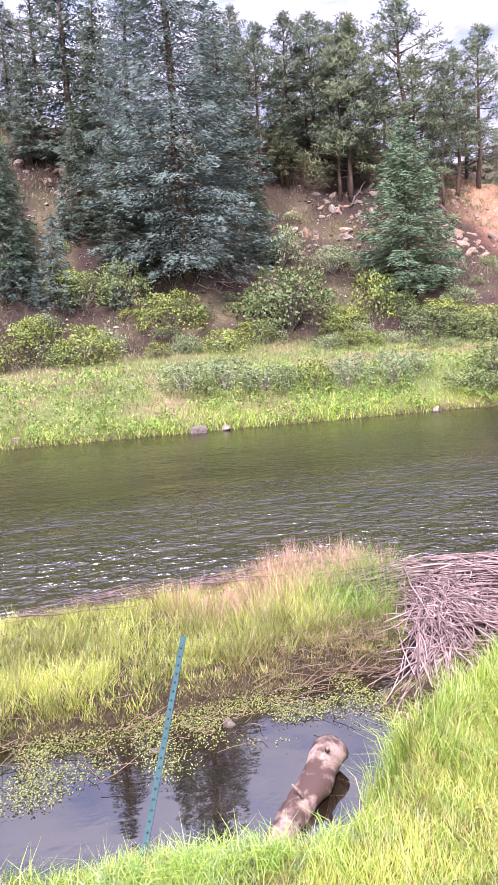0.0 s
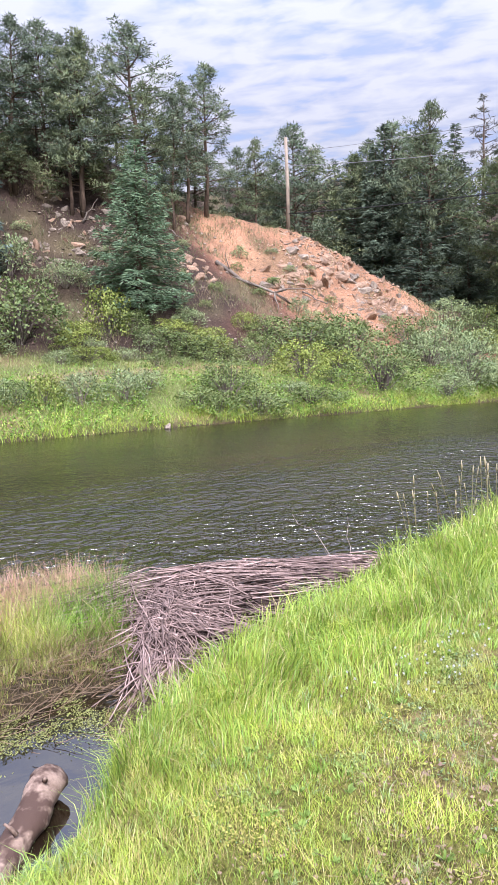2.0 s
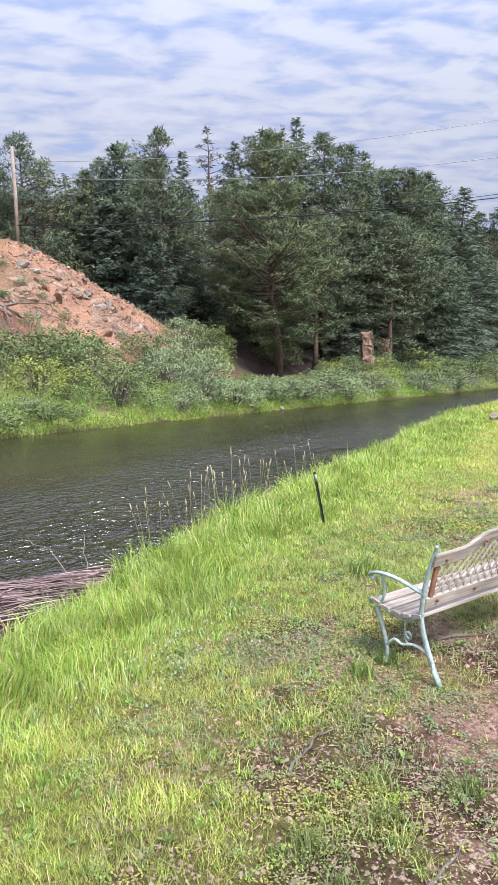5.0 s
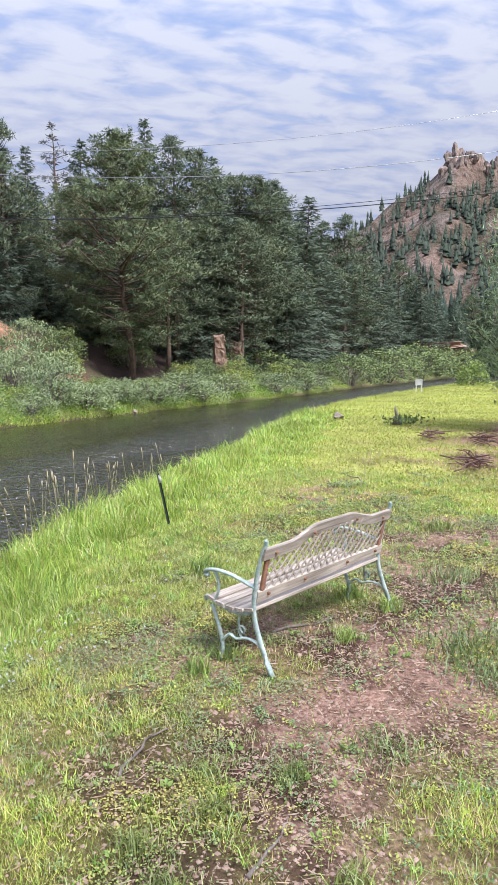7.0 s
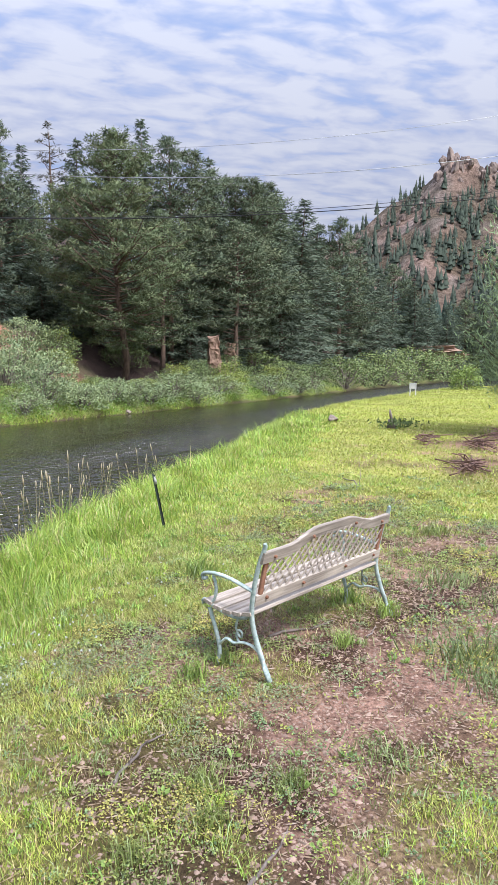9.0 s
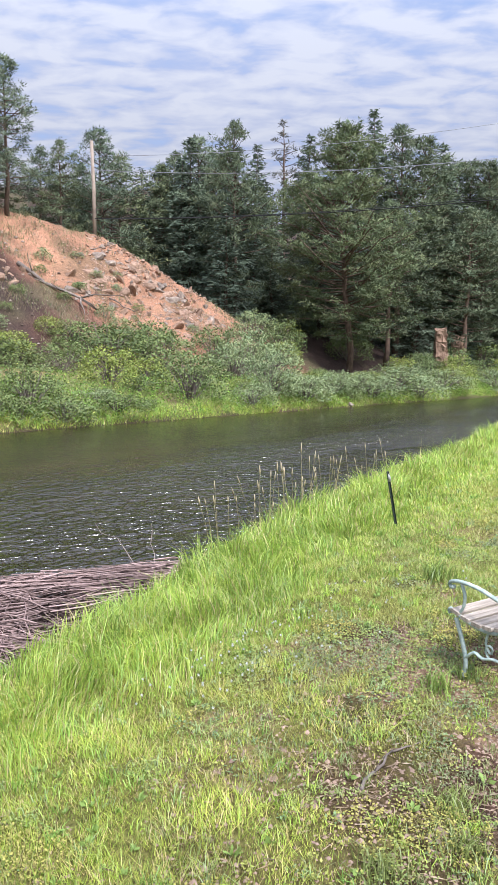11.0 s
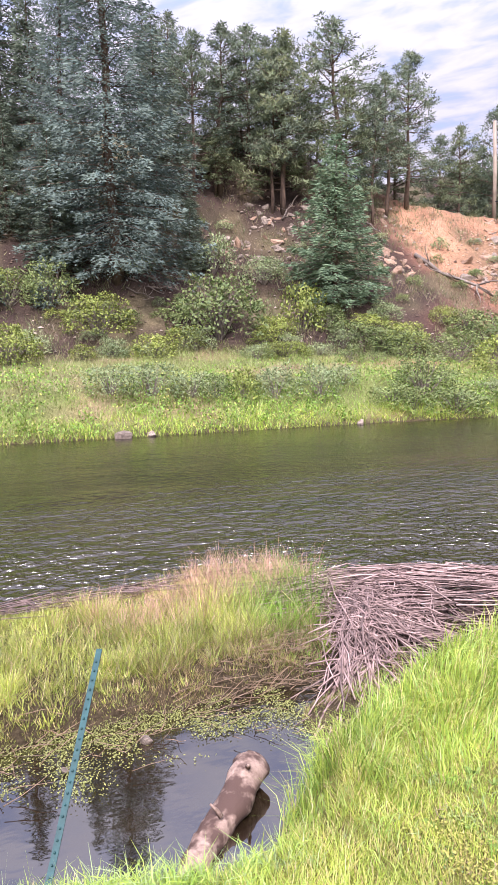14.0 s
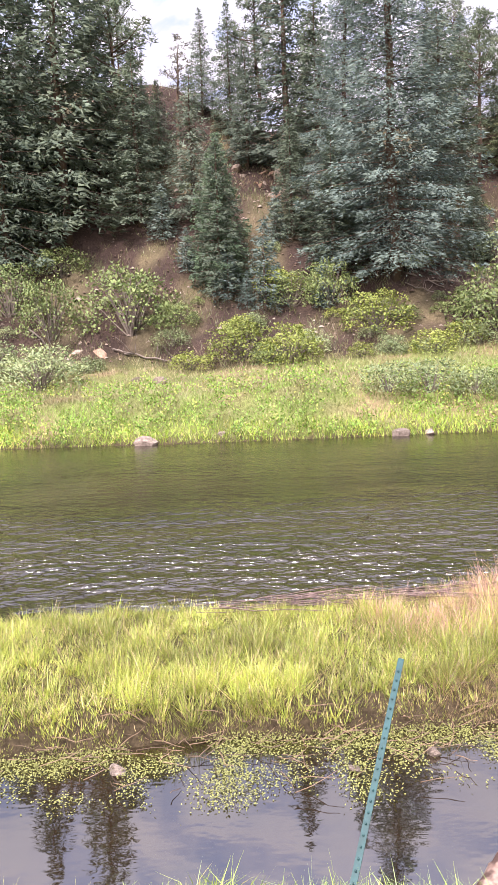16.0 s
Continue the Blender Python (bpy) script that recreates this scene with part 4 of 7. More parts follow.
SLOPE_SHRUBS = [
    ("green", 11.8, 33.8, 4.9, 3.8),
    ("gold", 6.1, 34.3, 3.3, 2.4),
    ("gold", 16.6, 34.3, 2.4, 3.0),
    ("gold", 14.4, 31.7, 2.8, 0.9),
    ("sage", 16.0, 38.0, 2.8, 1.9),
    ("gold", 20.2, 33.8, 2.7, 1.2),
    ("green", 21.1, 32.0, 3.6, 1.6),
    ("green", 4.2, 36.2, 2.8, 2.8),
    ("green", 2.3, 36.3, 2.9, 2.1),
    ("green", 10.6, 34.1, 2.5, 2.0),
    ("sage", 13.4, 39.0, 2.6, 2.7),
    ("gold", 1.6, 36.8, 2.4, 1.6),
    ("green", -5.4, 34.8, 4.6, 3.9),
    ("green", -9.3, 34.9, 3.1, 3.5),
    ("sage", -8.5, 29.6, 3.5, 2.3),
    ("green", -9.4, 38.2, 3.0, 1.8),
    ("green", -11.5, 36.1, 3.4, 3.2),
    ("sage", -11.4, 31.9, 3.4, 2.4),
]
MEADOW_SHRUBS = [
    ("sage", 5.0, 26.2, 2.0, 1.3),
    ("sage", 6.5, 26.1, 2.4, 1.4),
    ("sage", 8.0, 25.9, 1.8, 1.1),
    ("green", 8.9, 25.7, 1.3, 1.1),
    ("gold", 9.9, 25.5, 1.2, 1.4),
    ("sage", 11.2, 25.5, 1.9, 1.6),
    ("sage", 13.1, 25.6, 1.7, 1.7),
    ("gold", -0.3, 33.0, 3.1, 2.2),
    ("gold", 1.9, 31.6, 2.7, 2.2),
    ("sage", 14.4, 26.1, 1.4, 1.1),
    ("green", 16.0, 24.8, 1.9, 1.1),
    ("green", 16.6, 24.3, 1.7, 1.1),
]
RED_FOOT_SHRUBS = [
    ("green", 26.5, 24.5, 3.8, 2.9),
    ("green", 17.7, 25.1, 2.8, 2.2),
    ("green", 27.2, 31.5, 5.6, 2.7),
    ("green", 30.2, 31.7, 4.1, 2.7),
    ("sage", 36.6, 29.2, 4.2, 4.0),
    ("sage", 32.4, 24.0, 3.0, 2.9),
    ("green", 20.2, 32.5, 3.6, 1.5),
    ("green", 21.5, 24.2, 3.1, 0.9),
    ("green", 18.4, 23.9, 2.6, 1.4),
    ("gold", 21.4, 32.3, 2.8, 1.8),
    ("sage", 30.1, 23.4, 2.8, 1.5),
    ("sage", 34.5, 23.0, 3.4, 1.7),
    ("sage", 41.3, 22.5, 4.2, 1.6),
    ("sage", 46.6, 21.6, 4.0, 1.9),
    ("gold", 41.3, 29.5, 2.8, 2.1),
    ("green", 35.6, 30.7, 3.7, 2.9),
    ("green", 26.1, 33.0, 3.0, 1.6),
    ("green", 18.8, 33.3, 2.5, 1.4),
    ("sage", 38.1, 23.4, 3.2, 1.7),
]
DOWNSTREAM_SHRUBS = [
    ("green", 42.6, 30.6, 3.6, 3.0),
    ("gold", 44.6, 31.6, 2.6, 2.0),
    ("sage", 41.0, 31.8, 3.4, 2.6),
    ("green", 50.6, 29.8, 4.0, 3.0),
    ("green", 55.0, 25.6, 3.4, 2.6),
    ("gold", 53.4, 26.6, 2.6, 2.2),
    ("green", 60.5, 25.4, 4.2, 3.2),
    ("green", 22.8, 29.6, 3.0, 2.0),
    ("green", 29.0, 29.4, 4.6, 3.3),
    ("sage", 34.2, 28.0, 4.0, 3.0),
    ("sage", 38.4, 28.4, 4.4, 3.2),
    ("gold", 23.0, 26.4, 3.0, 2.3),
    ("gold", 26.6, 27.6, 2.4, 1.5),
    ("green", 69.5, 29.2, 5.6, 3.9),
    ("green", 71.4, 26.5, 6.9, 3.8),
    ("green", 65.8, 21.5, 5.2, 2.8),
    ("green", 72.2, 20.3, 5.9, 3.1),
    ("green", 81.8, 19.3, 7.3, 4.5),
    ("green", 96.0, 17.9, 9.3, 5.6),
    ("green", 114.0, 16.2, 11.0, 6.6),
    ("green", 136.0, 13.2, 11.0, 6.4),
    ("sage", 44.8, 22.7, 5.0, 2.1),
    ("sage", 40.5, 23.3, 3.7, 1.5),
    ("sage", 51.5, 22.1, 4.6, 1.8),
    ("sage", 59.5, 20.7, 5.4, 2.2),
    ("sage", 35.4, 23.6, 3.8, 1.4),
    ("green", 90.1, 19.1, 6.5, 3.5),
    ("green", 105.7, 17.4, 7.6, 4.6),
    ("green", 126.2, 15.1, 9.2, 5.0),
    ("green", 151.8, 10.8, 11.1, 7.7),
    ("sage", 32.6, 23.8, 3.0, 1.5),
    ("sage", 66.6, 20.1, 4.9, 1.9),
]
for stand in (SLOPE_SHRUBS, MEADOW_SHRUBS, RED_FOOT_SHRUBS, DOWNSTREAM_SHRUBS):
    for kind, x, y, w, h in stand:
        set_shrub(kind, x, y, w, h)

# low thickets knitting the bank together
more = random.Random(15)
for i in range(78):
    x = more.uniform(-14, 48)
    yb_, toe_ = float(np.interp(x, FAR_X, FAR_Y)), float(np.interp(x, HILL_X, TOE_Y))
    right = x > 16
    y = more.uniform(toe_ - (4.0 if right else 1.8), toe_ + 2.6)
    kind = more.choice(("green", "sage", "sage", "gold") if not right else ("green", "green", "sage", "gold"))
    w = more.uniform(.9, 2.1)
    set_shrub(kind, x, max(y, yb_ + 2.2), w, w * more.uniform(.45, .75))
for i in range(95):
    x = more.uniform(-14, 41)
    y = float(np.interp(x, HILL_X, TOE_Y)) + more.uniform(1.5, 10) * (.5 if x > 34 else 1)
    w = more.uniform(.5, 1.3)
    set_shrub(more.choice(("green", "sage", "sage")), x, y, w, w * more.uniform(.5, .8))
for i in range(16):
    x = more.uniform(18, 44)
    set_shrub(more.choice(("green", "sage", "gold")), x, float(np.interp(x, FAR_X, FAR_Y)) + more.uniform(.7, 2.4), more.uniform(.8, 1.9), more.uniform(.45, 1.0))
# undergrowth below the riverside forest
for i in range(34):
    x = more.uniform(52, 88)
    y = float(np.interp(x, FAR_X, FAR_Y)) + more.uniform(1.2, 3.0 + .12 * (x - 41)) + (more.random() < .35) * more.uniform(1, 5)
    w = more.uniform(1.3, 3.4)
    set_shrub(more.choice(("green", "green", "sage", "gold")), x, y, w, w * more.uniform(.5, .85))
OUTCROPS = [
    (33.3, 37.9, 4.3),
    (35.1, 36.6, 4.4),
    (37.0, 35.3, 3.6),
    (30.9, 37.4, 3.0),
    (24.9, 38.3, 2.5),
    (26.9, 42.6, 1.8),
    (18.2, 41.4, 2.8),
    (16.0, 40.8, 2.1),
    (18.3, 41.3, 3.2),
    (20.0, 41.4, 2.2),
    (15.7, 41.3, 2.1),
    (1.8, 44.7, 2.8),
    (-11.9, 37.1, 2.4),
    (-8.3, 33.5, 1.9),
    (34.7, 40.7, 1.7),
    (36.5, 38.5, 2.5),
    (18.6, 44.8, 2.3),
    (24.9, 38.4, 2.2),
    (37.5, 34.9, 2.4),
    (38.1, 33.8, 2.0),
]

# ---- rock outcrops and stones ----
ROCKS = [mesh_bm("rock", lump(70 + i, (1.0, .7, .85), .5, 2, .85), M_ROCK) for i in range(5)]
RED_ROCKS = [mesh_bm("rock", lump(80 + i, (1.15, .62, .8), .5, 2, .9), M_REDROCK) for i in range(4)]
stone_rng = random.Random(9)
for i, (ox, oy, ow) in enumerate(OUTCROPS):
    oz = float(land(ox, oy))
    red = ox > 22
    crop = thing("rock_outcrop", "jagged tilted %s rock ledge breaking out of the slope" % ("pinkish-tan" if red else "grey-tan"), "rock outcrop", "outcrops on the hillside", Matrix.Translation((ox, oy, oz)))
    for j in range(int((12 + ow * 6) * (1.9 if ox > 30 else 1.0))):
        dx, dy = stone_rng.gauss(0, ow * .34), stone_rng.gauss(0, ow * .34)
        s = stone_rng.choice((.12, .16, .2, .2, .3, .35, .45, .6)) * stone_rng.uniform(.8, 1.15) * (.55 + .12 * ow)
        pool = RED_ROCKS if stone_rng.random() < (.72 if red else .35) else ROCKS
        r = part("rock", stone_rng.choice(pool), crop)
        r.matrix_basis = pose(dx, dy, float(land(ox + dx, oy + dy)) - oz - s * .44, stone_rng.gauss(-20, 26), stone_rng.gauss(18, 24), stone_rng.uniform(0, 360)) @ Matrix.Diagonal((s * 1.35, s * 1.1, s * 1.0, 1))

# shore rocks by the far waterline
for x, y, s in ((-3.5, 23.95, .42), (4.9, 23.75, .42), (5.9, 23.8, .26), (13.9, 23.7, .26), (-1.0, 24.3, .2), (-3.6, 29.6, .42), (-4.6, 29.9, .25), (38, 22.0, .3)):
    r = thing("boulder", "rounded grey-pink boulder at the far waterline", "boulder", "boulders by the river", data=stone_rng.choice(ROCKS))
    r.matrix_basis = pose(x, y, max(float(land(x, y)), WATER) + s * .25, 0, 0, stone_rng.uniform(0, 360)) @ Matrix.Diagonal((s, s, s * .85, 1))
for x, y, s in ((.55, 5.02, .07), (1.15, 5.2, .08), (-1.15, 5.12, .09), (22.5, 5.4, .28)):
    r = thing("stone", "pale rounded stone at the pond edge" if x < 20 else "whitish stone lying on the lawn", "stone", data=stone_rng.choice(ROCKS))
    r.matrix_basis = pose(x, y, max(float(land(x, y)), WATER) + s * .3, 0, 0, stone_rng.uniform(0, 360)) @ Matrix.Diagonal((s, s, s * .8, 1))
# red pillar and tan bluff downstream
def block(seed, size):
    """A split block of rock with broken faces."""
    rng = np.random.RandomState(seed)
    bm = bmesh.new()
    bmesh.ops.create_cube(bm, size=1)
    bmesh.ops.bevel(bm, geom=bm.edges[:], offset=.08, segments=1, affect="EDGES")
    bmesh.ops.subdivide_edges(bm, edges=bm.edges[:], cuts=2, use_grid_fill=True)
    for v in bm.verts:
        c = np.array(v.co) * (1 + .12 * rng.normal())
        v.co = (c + .16 * np.array(noise.noise_vector(Vector(c * 2.3 + seed)))) * np.array(size)
    return bm


for x, y, wide, z0, z1, turn, n, label in ((57.2, 24.9, .95, .2, 4.2, 25, 4, "upright red rock pillar among the bushes"), (64.5, 26.4, 1.0, .5, 3.9, 10, 4, "pale rock face among the trees"), (140, 17, 8, 1, 5.5, 30, 4, "tan rock bluff beyond the river bend")):
    r = thing("rock_bluff", label, "rock bluff")
    step = (z1 - z0) / n
    for k in range(n):
        piece = part("rock", mesh_bm("rock", block(int(x) + k, (wide * stone_rng.uniform(.8, 1.15), wide * .9, step * 1.2)), M_REDROCK), r)
        piece.matrix_basis = pose(x + stone_rng.gauss(0, .07) * wide, y + stone_rng.gauss(0, .07) * wide, z0 + step * (k + .5), stone_rng.gauss(0, 4), stone_rng.gauss(0, 4), turn + stone_rng.gauss(0, 9))


def rubble(name, n, seed, where, size, mat, label):
    """Many small angular stones in one mesh."""
    rng = np.random.RandomState(seed)
    base = np.array([[1, 0, -.2], [-.8, .3, -.2], [0, .9, -.2], [.1, -.9, -.2], [.1, .1, .8]])
    tri = np.array([[0, 2, 4], [2, 1, 4], [1, 3, 4], [3, 0, 4]])
    x, y = where(rng, n)
    s = size * np.exp(rng.normal(0, .42, len(x)))
    a = rng.rand(len(x)) * 6.28
    v = base[None] * rng.uniform(.6, 1.25, (len(x), 5, 3)) * s[:, None, None]
    c, si = np.cos(a)[:, None], np.sin(a)[:, None]
    v = np.stack([v[..., 0] * c - v[..., 1] * si, v[..., 0] * si + v[..., 1] * c, v[..., 2] * .7], -1)
    v += np.stack([x, y, land(x, y) + s * .15], 1)[:, None]
    f = (np.arange(len(x))[:, None, None] * 5 + tri[None]).reshape(-1, 3)
    return thing(name, label, "stones", data=mesh_np(name, v.reshape(-1, 3), [f], mat), kind="stuff")


def slope_spots(rng, n):
    x, y = rng.uniform(-16, 44, n), rng.uniform(30, 50, n)
    k = (y > np.interp(x, HILL_X, TOE_Y)) & (y < np.interp(x, HILL_X, RIDGE_Y)) & (rng.rand(n) < .35 + 1.0 * (grain(x, y, 2.4, 51) > .55))
    return x[k], y[k]


def nose_spots(rng, n):
    x, y = rng.uniform(30, 42, n), rng.uniform(29, 41, n)
    k = (y > np.interp(x, HILL_X, TOE_Y)) & (y < np.interp(x, HILL_X, RIDGE_Y)) & (rng.rand(n) < .2 + .9 * (grain(x, y, 1.8, 52) > .5))
    return x[k], y[k]


def gravel_spots(rng, n):
    x, y = 1.2 + 7.8 * rng.rand(n) ** 1.5, rng.uniform(-2.4, 2.2, n)
    k = rng.rand(n) < bare_mask(x, y)
    return x[k], y[k]


rubble("slope_stones", 2600, 53, slope_spots, .085, M_ROCK, "loose stones scattered down the hillside")
rubble("slope_litter", 16000, 56, slope_spots, .055, M_BARK, "dark bark and cone litter strewn over the hillside")
rubble("scree", 4200, 54, nose_spots, .065, M_REDROCK, "pinkish broken rock covering the hill nose")
rubble("gravel", 60000, 55, gravel_spots, .0078, M_PEBBLE, "fine reddish gravel on the trodden ground")

# ---- dead wood on the slope ----
def crooked(rng, a, b, kink=.06, n=6):
    a, b = np.array(a, float), np.array(b, float)
    t = np.linspace(0, 1, n)[:, None]
    return a + (b - a) * t + rng.normal(0, kink, (n, 3)) * np.sin(t * math.pi) * np.linalg.norm(b - a)


dead_rng = np.random.RandomState(31)


def dead_branch(name, label, a, b, r, category="branch", twigs=5, mat=None):
    """A bare branch with side twigs, in metres."""
    line = crooked(dead_rng, a, b, .03)
    ob = thing(name, label, category)
    v, f = tube(line, np.linspace(r, r * .45, len(line)), 6)
    part("stem", mesh_np("stem", v, f, mat or M_TWIG, smooth_shade=True), ob)
    size = np.linalg.norm(np.array(b) - np.array(a))
    for i in range(twigs):
        p = line[dead_rng.randint(1, len(line))]
        q = p + dead_rng.normal(0, .16, 3) * size + np.array([0, 0, .10 * size])
        tv, tf = tube(crooked(dead_rng, p, q, .05, 4), [r * .4, r * .3, r * .2, r * .12], 4)
        part("twig", mesh_np("twig", tv, tf, mat or M_TWIG), ob)
    return ob


def lie(x, y, up=.0):
    return (x, y, float(land(x, y)) + up)


dead_branch("fallen_tree", "grey fallen tree trunk lying down the red slope", lie(26.6, 38.9, .2), lie(29.6, 35.2, .3), .15, "fallen tree", 9)
dead_branch("fallen_tree", "thin grey fallen trunk leaning on the slope", lie(21.0, 42.2, .15), lie(22.2, 39.2, .3), .09, "fallen tree", 6)
for x, y, dx, dy, dz, r in ((8.2, 37.2, 1.6, -1.0, -.1, .05), (8.6, 37.4, 1.9, -1.4, .1, .05), (8.0, 36.8, 1.1, -1.2, .3, .04), (9.2, 36.6, 1.1, -.6, .2, .04), (-10.4, 35.2, 1.8, -1.4, .1, .05), (-9.6, 34.4, 1.1, -1.0, .0, .04), (-5.6, 33.6, 2.3, -.6, .05, .06), (-6.2, 33.9, .9, -.5, .2, .05), (19.0, 42.0, 1.2, .3, .9, .05), (24.6, 41.5, .8, -1.6, .2, .05), (31.5, 36.2, .9, -1.4, .1, .06), (-12.0, 36.4, 1.4, .2, .3, .07), (-11.6, 36.0, 1.5, -.3, .1, .06)):
    a = lie(x, y, .15)
    b = lie(x + dx, y + dy, .15 + dz)
    dead_branch("dead_branch", "bare bleached dead branch lying on the slope", a, b, r, "branch", 5)

# ---- grasses ----
def scatter(n, x0, x1, y0, y1, seed):
    rng = np.random.RandomState(seed)
    return rng.uniform(x0, x1, n), rng.uniform(y0, y1, n), rng


def on_land(x, y):
    return np.stack([x, y, land(x, y)], 1)


def tints(n, rng, a, b, c=None, share=.2):
    """Random mixes of two greens, with a share of a third colour."""
    u = rng.rand(n, 1)
    t = np.array(a) * u + np.array(b) * (1 - u)
    if c is not None:
        k = rng.rand(n) < share
        t[k] = np.array(c) * rng.uniform(.8, 1.15, (k.sum(), 1))
    return t * rng.uniform(.75, 1.2, (n, 1))


# mown lawn, thin on the trodden gravel, taller towards its edge
x, y, rng = scatter(1900000, -2.2, 12, -2.6, 6.4, 21)
r = np.hypot(x, y)
ye = np.interp(x, LAWN_X, LAWN_Y)
bare = bare_mask(x, y)
keep = (y < ye + .1) & (rng.rand(len(x)) < np.clip(3.4 / (r + .2), .16, 1)) & (rng.rand(len(x)) > np.clip(bare * 1.15, 0, .985)) & (r > 1.2) & (y > -1.2 - .16 * x) & (rng.rand(len(x)) < .30 + .55 * grain(x, y, .3, 31) + .75 * grain(x, y, .13, 26))
x, y, bare = x[keep], y[keep], bare[keep]
edge = smooth((y - np.interp(x, LAWN_X, LAWN_Y) + 1.3) / 1.3)
n = len(x)
h = (.012 + .030 * rng.rand(n)) * (.5 + 1.0 * grain(x, y, .45, 32)) * (.45 + 1.1 * grain(x, y, .13, 26)) + edge * rng.uniform(.0, .05, n)
t = tints(n, rng, (.48, .53, .085), (.25, .37, .06), (.56, .46, .19), .24)
t = t * (.48 + .50 * grain(x, y, .5, 33) + .72 * grain(x, y, .13, 26))[:, None]
t = t * (.84 + .16 * smooth((x - 1.8) / 1.6))[:, None]
yel = np.clip((grain(x, y, 1.1, 34) - .45) * 2.6, 0, 1)[:, None]
t = t * (1 - .6 * yel) + np.array([.52, .48, .10]) * rng.uniform(.8, 1.1, (n, 1)) * .6 * yel
cool = smooth((x - 2.6 + 1.4 * (grain(x, y, .6, 29) - .5)) / 1.6)[:, None] * smooth((4.5 - y) / 1.5)[:, None]
t = t * (1 - .45 * cool) + tints(n, rng, (.26, .34, .12), (.17, .25, .08), (.42, .36, .18), .2) * .45 * cool
thing("lawn_grass", "short yellow-green lawn grass, patchy over gravelly dirt", "grass", data=spikes("lawn_grass", on_land(x, y), h, .0007 + .00052 * np.hypot(x, y), rng.uniform(.2, 1.5, n), t, M_GRASS, 41), kind="stuff")

# leafy grass clumps standing out of the lawn
cx, cy, rng = scatter(5200, 1.2, 12, -.6, 5.2, 61)
keep = (cy < np.interp(cx, LAWN_X, LAWN_Y)) & (rng.rand(len(cx)) > bare_mask(cx, cy) * 1.02) & (rng.rand(len(cx)) < np.clip(3.2 / np.hypot(cx, cy), .2, 1)) & (rng.rand(len(cx)) < .25 + 1.1 * grain(cx, cy, .7, 24)) & (np.hypot(cx, cy) > 1.6)
cx, cy = np.concatenate([cx[keep], rng.normal(.25, .48, 360)]), np.concatenate([cy[keep], rng.normal(2.56, .09, 360)])
size = rng.uniform(.5, 1.3, len(cx)) * np.where((cx < 1.2) & (cy > 2.2), 1.6, 1)
tone = tints(len(cx), rng, (.40, .52, .075), (.20, .36, .07), (.30, .40, .17), .3)
x, y = np.repeat(cx, 15) + rng.normal(0, .022, len(cx) * 15), np.repeat(cy, 15) + rng.normal(0, .022, len(cx) * 15)
n = len(x)
thing("lawn_clumps", "leafy clumps of coarser green grass in the lawn", "grass", data=blades("lawn_clumps", on_land(x, y), rng.uniform(.03, .085, n) * np.repeat(size, 15), .0012 + .0004 * np.hypot(x, y), rng.uniform(.3, 1.6, n), np.repeat(tone, 15, axis=0) * rng.uniform(.75, 1.25, (n, 1)), M_GRASS, 62), kind="stuff")

# tall fresh grass along the lawn's edge
x, y, rng = scatter(540000, -6, 26, 1.6, 10.0, 22)
ye, ys = np.interp(x, LAWN_X, LAWN_Y), np.interp(x, LAWN_X, SHORE_Y)
u = (y - ye) / (ys - ye)
keep = (u > np.interp(x, (1.6, 1.7, 2.4, 3.2, 6, 7), (.05, -.30, -.42, -.8, -.85, -1.1)) + .5 * (grain(x, y, .5, 91) - .5)) & (u < np.where((x > 2.3) & (x < 7.4), .30, .92)) & (rng.rand(len(x)) < np.clip(5 / (np.hypot(x, y) + .5), .10, 1))
x, y, u = x[keep], y[keep], u[keep]
n = len(x)
h = rng.uniform(.14, .44, n) * np.where(x < 1.6, np.where(np.abs(x - .3) < .75, .55, .3), 1) * (.6 + .7 * grain(x, y, .6, 35)) * (.22 + .78 * smooth((u + .85) / .85)) * np.where((x > 2.3) & (x < 7.4) & (u > -.2), .75, 1) * np.interp(x, (1.6, 3.2), (.72, 1))
t = tints(n, rng, (.40, .49, .080), (.18, .32, .052), (.49, .43, .19), .12)
t *= (.7 + .5 * grain(x, y, .5, 28) + .15 * grain(x, y, .17, 10))[:, None]
h = h * (.55 + .85 * grain(x, y, .17, 10))
lean = 9 * grain(x, y, .32, 92) + rng.normal(0, .75, n)
thing("bank_grass", "tall bright green grass along the river bank edge", "grass", data=blades("bank_grass", on_land(x, y), h, .0010 + .00042 * np.hypot(x, y), rng.uniform(.1, 1.1, n), t, M_GRASS, 42, lean), kind="stuff")

# sedge spit between pond and river
cx, cy, rng = scatter(11500, -6, 4.2, 4.6, 9.2, 23)
per = 36
turn = rng.rand(len(cx) * per) * 6.28
out = np.abs(rng.normal(0, .045, len(cx) * per))
x, y = np.repeat(cx, per) + np.cos(turn) * out, np.repeat(cy, per) + np.sin(turn) * out
tuft_tone, tuft_size = np.repeat(rng.uniform(.55, 1.4, len(cx)), per), np.repeat(rng.uniform(.45, 1.4, len(cx)), per)
z = land(x, y)
keep = (z > -.99) & (y > 5.0) & (x < 3.8) & (y < 8.15 - .25 * smooth((1 - x) / 2)) & (rng.rand(len(x)) < .2 + 1.1 * grain(x, y, .22, 27) * (.5 + .7 * grain(x, y, .9, 20)))
x, y, z, turn, tuft_tone, tuft_size = x[keep], y[keep], z[keep], turn[keep], tuft_tone[keep], tuft_size[keep]
n = len(x)
mid = smooth((z + 1.0) / .15)
rise = smooth((y - 5.12 - .38 * np.clip(x - .6, 0, 2)) / .8)
